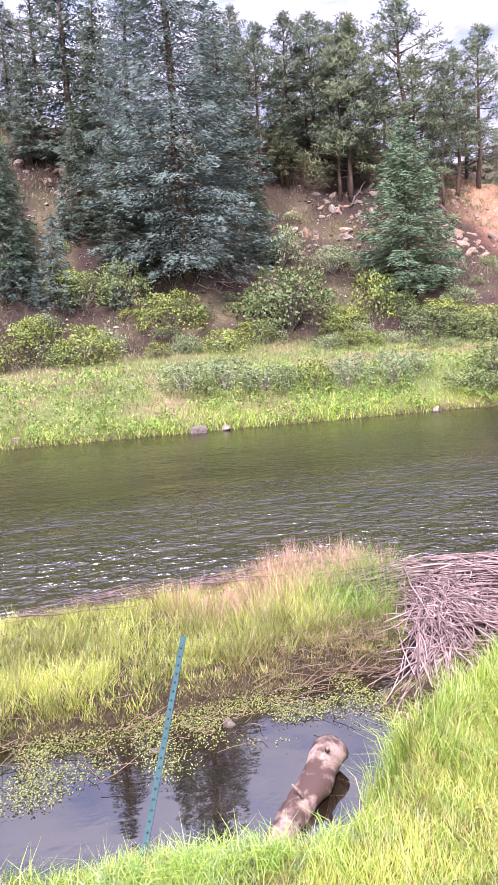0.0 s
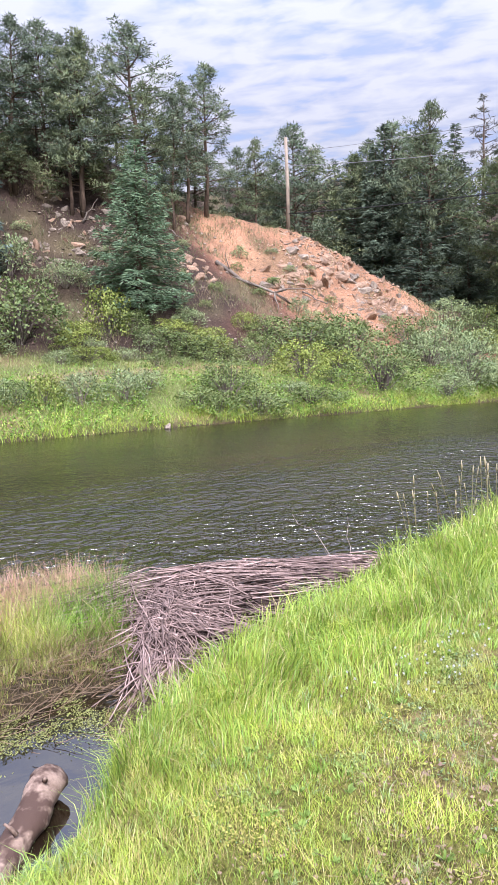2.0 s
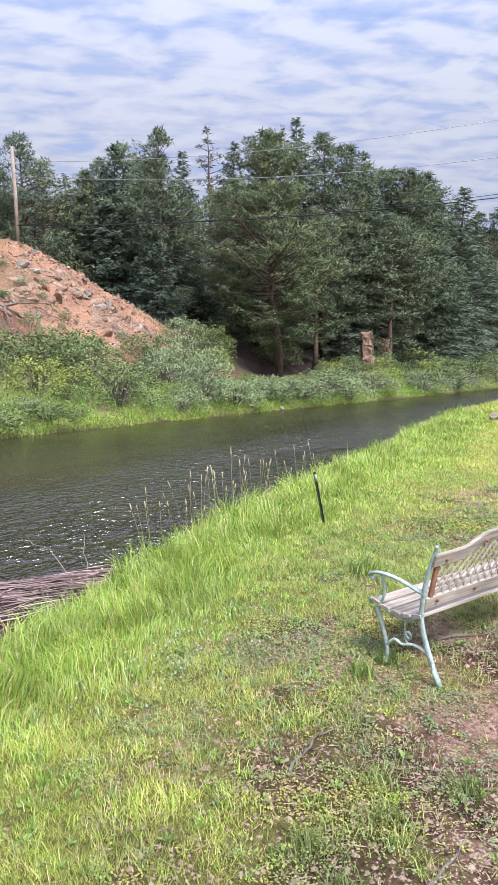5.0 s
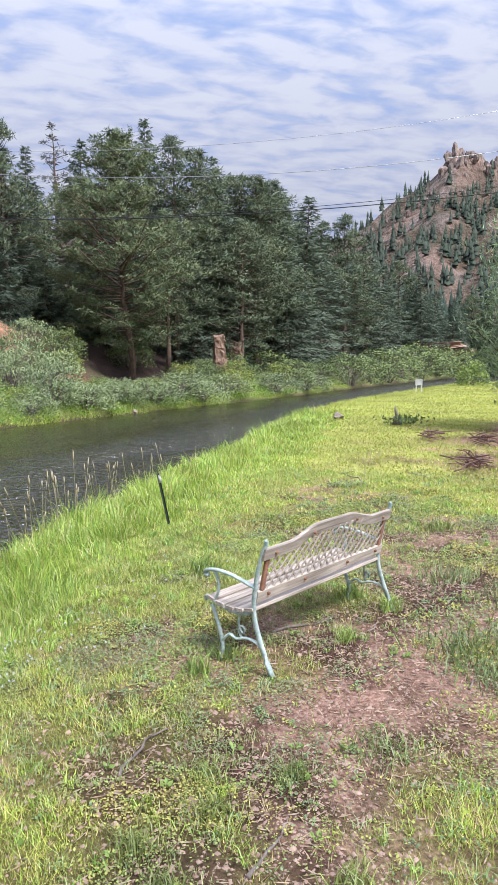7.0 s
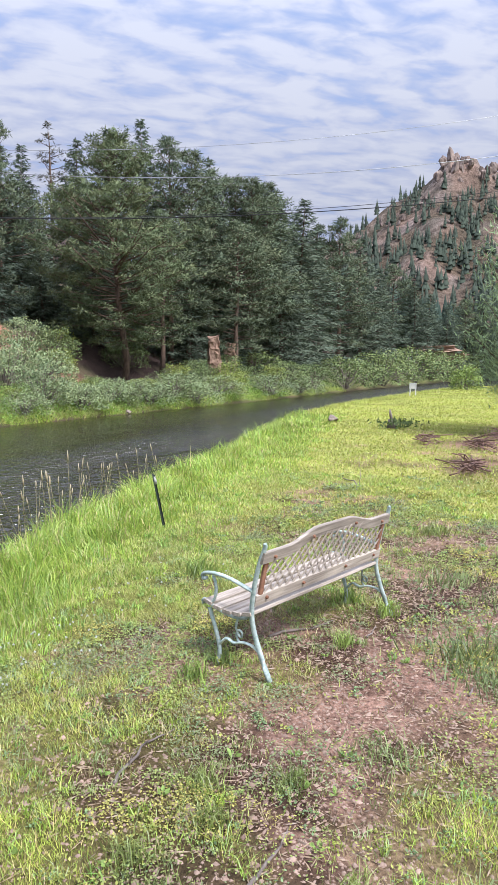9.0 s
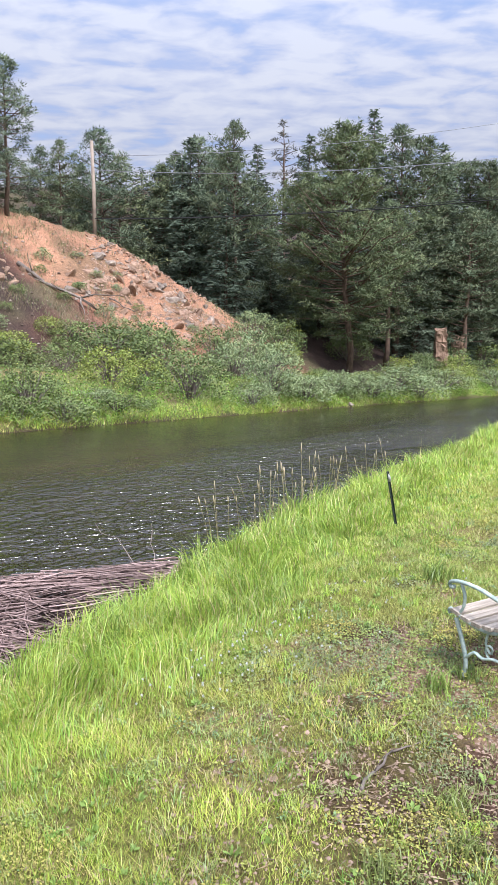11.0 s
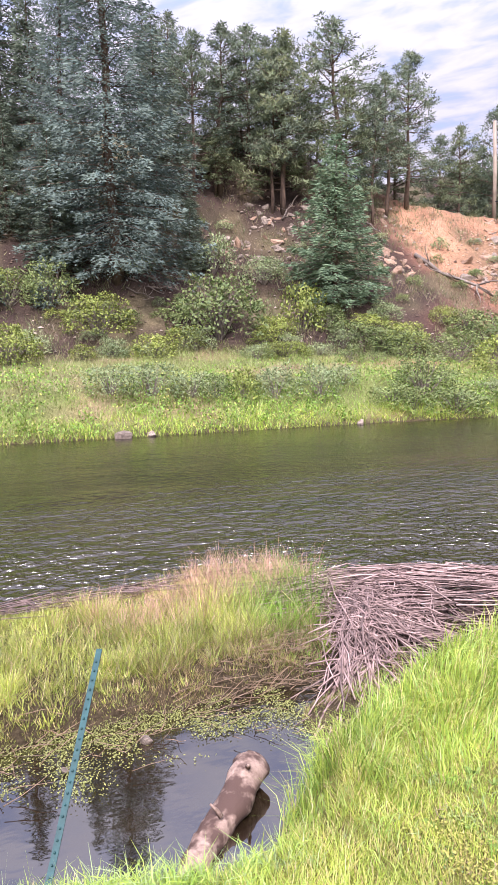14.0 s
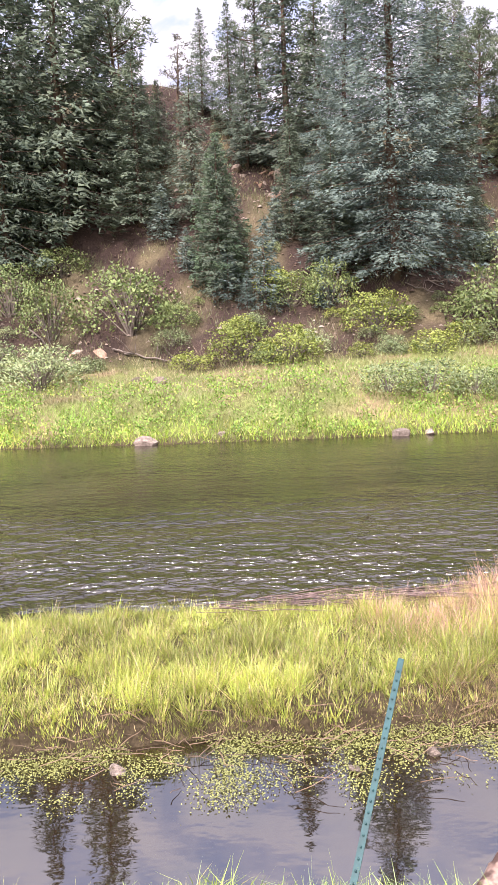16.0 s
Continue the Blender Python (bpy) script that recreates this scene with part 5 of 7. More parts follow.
h = rng.uniform(.08, .22, n) * (.35 + .65 * mid) * (.22 + .85 * grain(x, y, .6, 36) + .75 * grain(x, y, .15, 19) ** 1.5 * 1.5) * (.35 + .65 * rise) * (1 + .65 * smooth((x - 2.0) / .8) * rise) * (1 - .25 * smooth((y - 6.8) / .8)) * tuft_size * (.72 + .28 * smooth((x - .3) / 1.2))
lush = smooth((x - 2.25 + .8 * (grain(x, y, .5, 37) - .5)) / .6)[:, None]
t = tints(n, rng, (.47, .48, .10), (.29, .39, .07), (.54, .42, .22), .2) * rng.uniform(.6, 1.25, (n, 1)) * (1 - lush) + tints(n, rng, (.25, .40, .045), (.13, .28, .035), (.46, .38, .19), .08) * lush
t = t * ((.62 + .70 * grain(x, y, .45, 18)) * tuft_tone)[:, None]
rosy = np.clip((grain(x, y, 1.2, 38) - .42) * 3, 0, 1) * smooth((y - 6.4) / .8) * smooth((x - .4) / 1.4)
k = rng.rand(n) < .65 * rosy
t[k] = np.array([.56, .33, .25]) * rng.uniform(.8, 1.15, (k.sum(), 1))
dry = (rng.rand(n) < (.10 + .5 * smooth((x - .6) / .8)) * (1 - rise))
t[dry] = np.array([.34, .24, .13]) * rng.uniform(.5, 1.2, (dry.sum(), 1))
h[k] *= 1.2
thing("sedge_grass", "yellow-green sedge with rosy seed haze on a low spit", "sedge", data=spikes("sedge_grass", np.stack([x, y, z], 1), h, .0028, rng.uniform(.1, 1.2, n), t, M_GRASS, 43, turn), kind="stuff")

# far bank: coarse grass and weeds
x, y, rng = scatter(420000, -22, 80, 18, 35, 24)
b = y - np.interp(x, FAR_X, FAR_Y)
toe = np.interp(x, HILL_X, TOE_Y)
keep = (b > -.02) & (y < toe + .5) & (rng.rand(len(x)) < np.where(b < 3.0, 1, .38)) & (rng.rand(len(x)) < np.clip(40 / np.hypot(x, y), .3, 1))
x, y, b = x[keep], y[keep], b[keep]
n = len(x)
h = rng.uniform(.10, .36, n) * (.35 + 1.0 * grain(x, y, .7, 39)) * np.where(b < 1.4, .95, .8)
t = tints(n, rng, (.25, .38, .055), (.15, .27, .05), (.40, .40, .18), .12)
t = t * (.6 + .75 * grain(x, y, .9, 17))[:, None]
t = t * (1 + (np.array([.55, .32, .0])) * (smooth((1.5 - b) / .7) * (.5 + .7 * grain(x, y, 1.4, 6)))[:, None])
pale = smooth((b - 1.9 + 1.6 * (grain(x, y, 1.6, 16) - .5)) / 1.4)[:, None] * (.45 + .55 * smooth((10 - x) / 10))[:, None]
t = t * (1 - pale) + tints(n, rng, (.34, .35, .15), (.24, .24, .11), (.40, .32, .20), .35) * pale
brown = (np.clip((grain(x, y, .8, 8) - .5) * 4, 0, 1) * smooth((b - .7) / .8) * smooth((7 - x) / 5))[:, None]
t = t * (1 - .75 * brown) + np.array([.23, .165, .11]) * rng.uniform(.6, 1.3, (n, 1)) * .75 * brown
thing("far_bank_grass", "bright green and straw-coloured grass on the far bank", "grass", data=spikes("far_bank_grass", on_land(x, y), h, .012, rng.uniform(.2, 1.3, n), t, M_GRASS, 44), kind="stuff")

# thin dry grass and low plants on the slope
cx, cy, rng = scatter(9000, -18, 43, 28, 52, 63)
keep = (cy > np.interp(cx, HILL_X, TOE_Y) - .5) & (cy < np.interp(cx, HILL_X, RIDGE_Y) + .5) & (rng.rand(len(cx)) < np.clip((grain(cx, cy, 2.2, 12) - .25) * 1.8, .08, 1)) & (rng.rand(len(cx)) < 1 - .2 * smooth((cx - 30) / 4))
cx, cy = cx[keep], cy[keep]
x, y = np.repeat(cx, 16) + rng.normal(0, .22, len(cx) * 16), np.repeat(cy, 16) + rng.normal(0, .22, len(cx) * 16)
n = len(x)
tone = np.repeat(tints(len(cx), rng, (.26, .26, .12), (.17, .22, .09), (.34, .27, .17), .35), 16, axis=0)
thing("slope_grass", "sparse dry grass and low plants on the hillside", "grass", data=spikes("slope_grass", on_land(x, y), rng.uniform(.08, .36, n), .014, rng.uniform(.2, 1.2, n), tone * rng.uniform(.7, 1.3, (n, 1)), M_GRASS, 64), kind="stuff")

# lawn further along the bank
x, y, rng = scatter(420000, 8.5, 62, -9, 11, 25)
keep = (y < np.interp(x, LAWN_X, LAWN_Y) + .8) & (rng.rand(len(x)) < np.clip(16 / x, .25, 1)) & (rng.rand(len(x)) > bare_mask(x, y) * .8) & (y > -.16 * x)
x, y = x[keep], y[keep]
n = len(x)
edge = smooth((y - np.interp(x, LAWN_X, LAWN_Y) + 1.2) / 1.2)
t = tints(n, rng, (.46, .49, .09), (.36, .43, .08), (.50, .44, .14), .15)
t = t * (.7 + .45 * grain(x, y, 1.4, 15) + .2 * grain(x, y, .4, 14))[:, None]
thing("distant_lawn", "sunlit yellow-green mown lawn running along the river", "lawn", data=spikes("distant_lawn", on_land(x, y), rng.uniform(.02, .05, n) + edge * rng.uniform(.02, .24, n), .008 + .0006 * x, rng.uniform(.3, 1.2, n), t, M_GRASS, 45), kind="stuff")

# leafy forbs along the far waterline
x, y, rng = scatter(48000, -22, 64, 18, 33, 26)
b = y - np.interp(x, FAR_X, FAR_Y)
keep = (b > .05) & (b < 6) & (rng.rand(len(x)) < np.clip(1.2 - b / 4.5, .15, 1)) & (grain(x, y, .8, 13) > .34)
x, y = x[keep], y[keep]
n = len(x)
p = np.repeat(on_land(x, y), 5, axis=0) + rng.normal(0, 1, (n * 5, 3)) * np.array([.10, .10, .02]) + np.array([0, 0, 1]) * rng.uniform(.08, .42, (n * 5, 1))
v, f = kites(p, rng.normal(0, 1, (n * 5, 3)) + np.array([0, -.3, .4]), rng.uniform(.06, .13, n * 5), .028, 46, .5)
c = np.repeat(tints(n, rng, (.22, .36, .06), (.13, .25, .05), (.34, .36, .10), .2), 5, axis=0) * rng.uniform(.75, 1.25, (n * 5, 1))
thing("bank_forbs", "lush leafy green weeds along the far waterline", "weeds", data=leaf_mesh("bank_forbs", v, f, M_LEAF, c, rng.normal(0, .45, (n * 5, 3)) + np.array([0, -.3, 1.0])), kind="stuff")

# ---- heap of washed-up sticks between the spit and the bank ----
CREST = ((-.6, 7.85), (1.2, 7.8), (2.7, 7.35), (3.6, 6.95), (4.6, 6.65), (5.8, 6.40), (7.6, 6.40))
CREST_Z = (-1.0, -.97, -.84, -.57, -.58, -.68, -.92)
TAIL = ((3.75, 6.7), (3.45, 6.0), (3.05, 5.45), (2.62, 5.05))
TAIL_Z = (-.60, -.66, -.78, -.95)
FRONT = ((3.6, 5.6), (4.5, 5.45), (6.2, 5.75))


def heap_top(x, y):
    """Height of the heap of sticks: a crest, a face towards the lawn, and a tail down to the pond."""
    d1, t1 = near_segment(x, y, CREST)
    d2, t2 = near_segment(x, y, TAIL)
    d3, _ = near_segment(x, y, FRONT)
    z = np.interp(t1, np.linspace(0, 1, 7), CREST_Z) - .40 * np.maximum(d1 - .12, 0) ** 1.1 - .8 * np.maximum(y - np.interp(x, (0, 4, 8), (8.0, 7.2, 6.7)), 0)
    z = np.maximum(z, np.interp(t2, np.linspace(0, 1, 4), TAIL_Z) - .45 * np.maximum(d2 - .10, 0))
    return np.maximum(z, -.86 - .35 * d3) + .05 * (grain(x, y, .35, 81) - .5)


def drape(rng, mid, ang, ln, lift, curve, n=5):
    """A stick lying over the heap: points along it, held near the heap's top."""
    t = np.linspace(-.5, .5, n)
    a = ang + curve * t
    pts = np.column_stack([mid[0] + np.cos(a) * ln * t, mid[1] + np.sin(a) * ln * t])
    z = heap_top(pts[:, 0], pts[:, 1])
    fit = np.polyfit(t, z, 1)
    z = .55 * z + .45 * np.polyval(fit, t)
    floor_z = np.maximum(land(pts[:, 0], pts[:, 1]) + .012, WATER - .01)
    return np.column_stack([pts, np.maximum(z + lift, floor_z)])


def stick_line(rng):
    """One stick of the heap: combed along the crest, tangled on the face, or streaming down the tail."""
    kind = rng.choice(3, p=(.42, .33, .25))
    if kind == 0:
        u = rng.beta(1.8, 1.6)
        x = 1.9 + 5.3 * u
        y = np.interp(x, [c[0] for c in CREST], [c[1] for c in CREST]) - abs(rng.normal(0, .42)) * np.interp(x, (0, 2.5, 3.6, 5, 7), (.35, .5, 1.25, 1.3, .5)) + .1
        ang, ln, curve = rng.normal(-.22, .14) - .22 * (x < 3.6), rng.uniform(.7, 1.9), rng.normal(0, .15)
        lift = .03 + .07 * rng.rand()
    elif kind == 1:
        x, y = rng.normal(3.75, .42), rng.normal(5.95, .36)
        ang, ln, curve = rng.choice((.95, 1.5, -.5, 2.3)) + rng.normal(0, .35), rng.uniform(.3, 1.0), rng.normal(0, .5)
        lift = .10 * rng.rand()
    else:
        u = rng.rand()
        x, y = np.interp(u, (0, .33, .67, 1), [c[0] for c in TAIL]) + rng.normal(.05, .16), np.interp(u, (0, .33, .67, 1), [c[1] for c in TAIL]) + rng.normal(0, .12)
        ang, ln, curve = np.interp(u, (0, .5, 1), (1.25, 1.0, .75)) + rng.normal(0, .28), rng.uniform(.35, 1.1), rng.normal(0, .35)
        lift = .07 * rng.rand()
    x = max(x, np.interp(y, (4.6, 5.0, 5.4, 6.0, 6.6, 7.0, 7.3), (2.45, 2.6, 2.95, 3.30, 3.35, 2.9, -1)))
    return drape(rng, (x, y), ang, ln, lift, curve)


rng = np.random.RandomState(77)
dam = thing("stick_heap", "tangled heap of weathered greyish-pink willow sticks at the water", "stick heap")


def form_matrix(a, b, r):
    d = Vector(b - a)
    m = Matrix.Translation(Vector((a + b) / 2)) @ d.to_track_quat("Z", "Y").to_matrix().to_4x4()
    return m @ Matrix.Diagonal((1, 1, d.length, 1))


THIN = []
for i in range(8):
    line = crooked(rng, (0, 0, -.5), (0, 0, .5), .022, 5)
    for r in (.0045, .006, .0085):
        v, f = tube(line, np.array([1.0, .95, .85, .7, .45]) * r, 5)
        THIN.append(mesh_np("stick", v, f, M_STICK, smooth_shade=True))
for i in range(300):
    line = stick_line(rng)
    s = part("stick", THIN[rng.randint(len(THIN))], dam)
    s.matrix_basis = form_matrix(line[0] + [0, 0, .015], line[-1] + [0, 0, .015], 1)
# the under layer's dark colour stands for shade deep in the heap
for n, fall, mat, name, label in ((430, .03, M_STICK, "loose_layer", "criss-crossed weathered sticks"), (1300, .14, M_SHADE_STICK, "under_layer", "densely packed sticks beneath, coloured dark for shade")):
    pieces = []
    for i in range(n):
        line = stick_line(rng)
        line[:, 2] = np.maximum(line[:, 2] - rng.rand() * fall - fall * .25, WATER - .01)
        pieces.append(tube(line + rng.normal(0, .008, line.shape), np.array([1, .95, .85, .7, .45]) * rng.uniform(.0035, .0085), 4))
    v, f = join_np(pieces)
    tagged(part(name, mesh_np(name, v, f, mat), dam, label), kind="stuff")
# sticks strewn along the river side of the spit
pieces = []
for i in range(150):
    px = rng.uniform(-.8, 3.9)
    py = np.interp(px, (-.8, 1, 3, 3.9), (7.75, 7.95, 7.75, 7.0)) + rng.normal(0, .10)
    ang, ln = rng.normal(-.05, .15), rng.uniform(.5, 1.3)
    pz_ = max(float(land(px, py)), WATER) + .03 + .12 * rng.rand()
    pieces.append(tube(crooked(rng, (px, py, pz_), (px + ln * math.cos(ang), py + ln * math.sin(ang), pz_ + rng.normal(.02, .04)), .02, 4), np.array([1, .9, .75, .45]) * rng.uniform(.004, .008), 4))
v, f = join_np(pieces)
thing("drift_sticks", "bleached sticks washed along the river side of the spit", "sticks", data=mesh_np("drift_sticks", v, f, M_STICK), kind="stuff")

# ---- garden bench ----
def bar(path, r, sides=6, squash=1.0):
    return tube(path, r, sides, True, squash)


def spline(points, n=14):
    p = np.array(points, float)
    t = np.linspace(0, len(p) - 1, n)
    i = np.clip(t.astype(int), 0, len(p) - 2)
    f = (t - i)[:, None]
    g = np.gradient(p, axis=0)
    h00, h10, h01, h11 = 2 * f ** 3 - 3 * f ** 2 + 1, f ** 3 - 2 * f ** 2 + f, -2 * f ** 3 + 3 * f ** 2, f ** 3 - f ** 2
    return h00 * p[i] + h10 * g[i] + h01 * p[i + 1] + h11 * g[i + 1]


def plank(a, b, wide, thick, across, wave=None, bevel=.004):
    """A bevelled board from a to b; wave lifts its middle stretch."""
    a, b, across = Vector(a), Vector(b), Vector(across).normalized()
    along = (b - a)
    n = 1 if wave is None else 22
    up = along.normalized().cross(across)
    bm = bmesh.new()
    rings = []
    for i in range(n + 1):
        c = a + along * (i / n)
        lift = Vector((0, 0, 0)) if wave is None else Vector((0, 0, wave(i / n)))
        q = []
        hw, ht = wide / 2, thick / 2
        for sx, sy in ((-hw + bevel, -ht), (hw - bevel, -ht), (hw, -ht + bevel), (hw, ht - bevel), (hw - bevel, ht), (-hw + bevel, ht), (-hw, ht - bevel), (-hw, -ht + bevel)):
            q.append(bm.verts.new(c + lift + across * sx + up * sy))
        rings.append(q)
    for r0, r1 in zip(rings, rings[1:]):
        for k in range(8):
            bm.faces.new((r0[k], r0[(k + 1) % 8], r1[(k + 1) % 8], r1[k]))
    bm.faces.new(rings[0][::-1])
    bm.faces.new(rings[-1])
    bmesh.ops.recalc_face_normals(bm, faces=bm.faces)
    return bm


LENGTH = 1.46
bench = thing("garden_bench", "weathered wooden bench with mint cast-iron ends and lattice back", "bench")
bench.matrix_basis = pose(4.05, 1.06, float(land(4.6, 1.0)) - .005, 0, 0, math.degrees(math.atan2(-.48, 1.42)))
for u in (0.0, LENGTH):
    end = part("end_frame", mesh_np("end_frame", *bar([(u, y, z) for y, z in spline([(-.01, 0, ), (.05, .12), (.105, .26), (.13, .38), (.11, .55), (.07, .70), (.03, .80), (.035, .825)], 22)], np.linspace(.019, .015, 22), 8, .75), M_IRON, smooth_shade=True), bench, "cast-iron end with flaking mint paint")
    for nm, pts, r in (("front_leg", [(.405, 0), (.385, .10), (.41, .20), (.445, .29), (.47, .35)], .015),
                       ("seat_rail", [(.13, .385), (.18, .345), (.28, .335), (.38, .35), (.46, .375), (.51, .395), (.525, .38), (.515, .365)], .014),
                       ("arm_rest", [(.115, .52), (.18, .535), (.30, .565), (.42, .575), (.50, .565), (.53, .545), (.515, .525), (.495, .535)], .015),
                       ("arm_support", [(.44, .565), (.415, .50), (.42, .43), (.455, .375)], .011),
                       ("leg_brace", [(.06, .15), (.12, .185), (.20, .19), (.27, .17), (.33, .185), (.39, .13)], .011),
                       ("scroll", [(.225, .185), (.25, .22), (.235, .26), (.205, .25), (.215, .215), (.25, .26), (.245, .31), (.23, .345)], .008)):
        part(nm, mesh_np(nm, *bar([(u, y, z) for y, z in spline(pts, 16)], r, 7, .8), M_IRON, smooth_shade=True), end)
for k, y in enumerate((.155, .235, .315, .395, .47)):
    z = (.378, .362, .358, .368, .388)[k]
    part("seat_slat", mesh_bm("seat_slat", plank((-.02, y, z), (LENGTH + .02, y, z), .064, .022, (0, 1, (-.2, -.05, .05, .15, .25)[k])), M_SLAT), bench)


def camel(t):
    s = min(1.0, max(0.0, (t - .16) / .22)) * min(1.0, max(0.0, (.84 - t) / .22))
    return .062 * s * s * (3 - 2 * s)


BACK = (0, -.25, 1)
part("top_rail", mesh_bm("top_rail", plank((-.01, .045, .735), (LENGTH + .01, .045, .735), .075, .026, BACK, camel), M_SLAT), bench, "curved weathered wooden top rail")
part("lower_rail", mesh_bm("lower_rail", plank((.0, .112, .465), (LENGTH, .112, .465), .075, .024, BACK), M_SLAT), bench)
for u in (.045, LENGTH - .045):
    part("stile", mesh_bm("stile", plank((u, .105, .49), (u, .055, .715), .035, .02, (1, 0, 0)), M_RUST), bench, "rust-brown side stile of the back")


def back_y(z):
    return .112 - (z - .465) * .25


step_u = .073
for direction in (1, -1):
    for i in range(-3, 23):
        a_u = i * step_u + (0 if direction > 0 else .03)
        b_u = a_u + direction * .21
        t0, t1 = 0.0, 1.0
        lo, hi = .06, LENGTH - .06
        for bound, sign in ((lo, 1), (hi, -1)):
            fa, fb = (a_u - bound) * sign, (b_u - bound) * sign
            if fa < 0 and fb < 0:
                t0 = 2
            elif fa < 0:
                t0 = max(t0, fa / (fa - fb))
            elif fb < 0:
                t1 = min(t1, fa / (fa - fb))
        if t1 - t0 < .15:
            continue
        mid = (a_u + b_u) / 2 / LENGTH
        top = .715 + camel(min(1, max(0, mid)))
        pa = (a_u + (b_u - a_u) * t0, back_y(.495 + (top - .495) * t0) - .006 * direction, .495 + (top - .495) * t0)
        pb = (a_u + (b_u - a_u) * t1, back_y(.495 + (top - .495) * t1) - .006 * direction, .495 + (top - .495) * t1)
        part("lattice_strip", mesh_bm("lattice_strip", plank(pa, pb, .019, .008, (1, 0, 0), bevel=.002), M_SLAT), bench)
for u in (.10, .48, .98, 1.36):
    for z in (.468, .728 + camel(u / LENGTH)):
        bm = bmesh.new()
        bmesh.ops.create_cone(bm, cap_ends=True, segments=8, radius1=.012, radius2=.008, depth=.012, matrix=Matrix.Translation((u, back_y(z) - .02, z)) @ Matrix.Rotation(radians(90), 4, "X"))
        part("bolt", mesh_bm("bolt", bm, M_RUST), bench)


# ---- fence posts ----
def t_post(name, label, base, top, mat, wide=.027, studs=22, spade=True):
    base, top = Vector(base), Vector(top)
    ob = thing(name, label, "fence post")
    d = top - base
    ob.matrix_basis = Matrix.Translation(base) @ d.to_track_quat("Z", "Y").to_matrix().to_4x4()
    ln = d.length
    bm = bmesh.new()
    t = .005
    prof = [(-wide / 2, 0), (wide / 2, 0), (wide / 2, t), (t / 2, t), (t / 2, wide * .95), (-t / 2, wide * .95), (-t / 2, t), (-wide / 2, t)]
    low = [bm.verts.new((x, -y, -.25)) for x, y in prof]
    high = [bm.verts.new((x, -y, ln)) for x, y in prof]
    for i in range(len(prof)):
        bm.faces.new((low[i], low[(i + 1) % 8], high[(i + 1) % 8], high[i]))
    bm.faces.new(high)
    bmesh.ops.recalc_face_normals(bm, faces=bm.faces)
    part("stem", mesh_bm("stem", bm, mat), ob)
    for i in range(studs):
        bm = bmesh.new()
        bmesh.ops.create_cube(bm, size=1, matrix=Matrix.Translation((0, .004, ln * (.06 + .92 * i / studs))) @ Matrix.Diagonal((wide * .32, .007, .009, 1)))
        bmesh.ops.bevel(bm, geom=bm.edges[:], offset=.002, segments=1, affect="EDGES")
        part("stud", mesh_bm("stud", bm, mat), ob)
    return ob


t_post("fence_post", "leaning dark green studded steel post without wire", (.19, 2.66, float(land(.19, 2.66))), (.54, 3.32, .595), M_POST)
post_b = t_post("fence_post", "dark steel post with a pale insulator on its tip", lie(7.5, 3.55), (7.30, 3.58, .70), M_POST_DARK, .03, 8)
bm = bmesh.new()
bmesh.ops.create_cone(bm, cap_ends=True, segments=10, radius1=.022, radius2=.014, depth=.09, matrix=Matrix.Translation((0, .0, .62)))
part("insulator", mesh_bm("insulator", bm, M_WHITE, True), post_b, "pale plastic insulator")

# ---- weathered log in the pond ----
log = thing("log", "bleached weathered log lying half in the pond", "log")
line = spline([(.95, 3.62, -1.05), (1.15, 3.82, -.97), (1.38, 4.00, -.86), (1.58, 4.17, -.765), (1.66, 4.24, -.735)], 16)
line = np.array([0, 0, 2.0]) + (line - np.array([0, 0, 2.0])) * np.linspace(1.0, 1.055, len(line))[:, None]
v, f = tube(spline(line[::3], 30), np.concatenate([np.linspace(.075, .120, 24), [.123, .120, .110, .092, .065, .03]]), 18, True, .9)
for i in range(len(v)):
    v[i] += .030 * np.array(noise.noise_vector(Vector(v[i] * 6))) + .012 * np.array(noise.noise_vector(Vector(v[i] * 17))) + .004 * np.array(noise.noise_vector(Vector(v[i] * 45)))
part("trunk", mesh_np("trunk", v, f, M_LOG, smooth_shade=True), log)
for a, b, r, label in (((1.62, 4.28, -.79), (1.59, 4.19, -.72), .014, "broken branch stub"), ((1.33, 3.98, -.87), (1.27, 4.01, -.79), .012, "broken branch stub"), ((1.05, 3.70, -.95), (1.12, 3.60, -.88), .010, "broken branch stub")):
    sv, sf = tube([a, (np.array(a) + b) / 2 + [.004, 0, .004], b], [r * 1.4, r, r * .6], 6)
    part("stub", mesh_np("stub", sv, sf, M_LOG), log, label)

# ---- sticks lying on the lawn ----
for a, b, r, n, label in (((4.68, 1.28), (5.16, .96), .011, 1, "pale broken branch lying under the bench"), ((4.45, 1.28), (4.58, 1.24), .009, 0, "short pale stick beside the bench"), ((4.92, .66), (5.13, .64), .007, 0, "short pale stick beside the bench"),
                          ((2.84, 1.36), (3.21, 1.40), .010, 1, "thin crooked grey branch on the lawn"), ((3.21, 1.40), (3.40, 1.32), .006, 0, "thin crooked grey branch on the lawn"), ((2.46, .58), (2.72, .54), .011, 1, "dark crooked root across the gravel"), ((4.29, -.05), (4.42, -.07), .008, 0, "short brown stick on the gravel"),
                          ((10.6, 1.9), (11.8, 2.6), .012, 2, "thin dry branch on the lawn"), ((11.4, .9), (12.2, 1.6), .010, 2, "thin dry branch on the lawn")):
    dead_branch("fallen_branch", label, lie(*a, .012), lie(*b, .016), r, "branch", n)

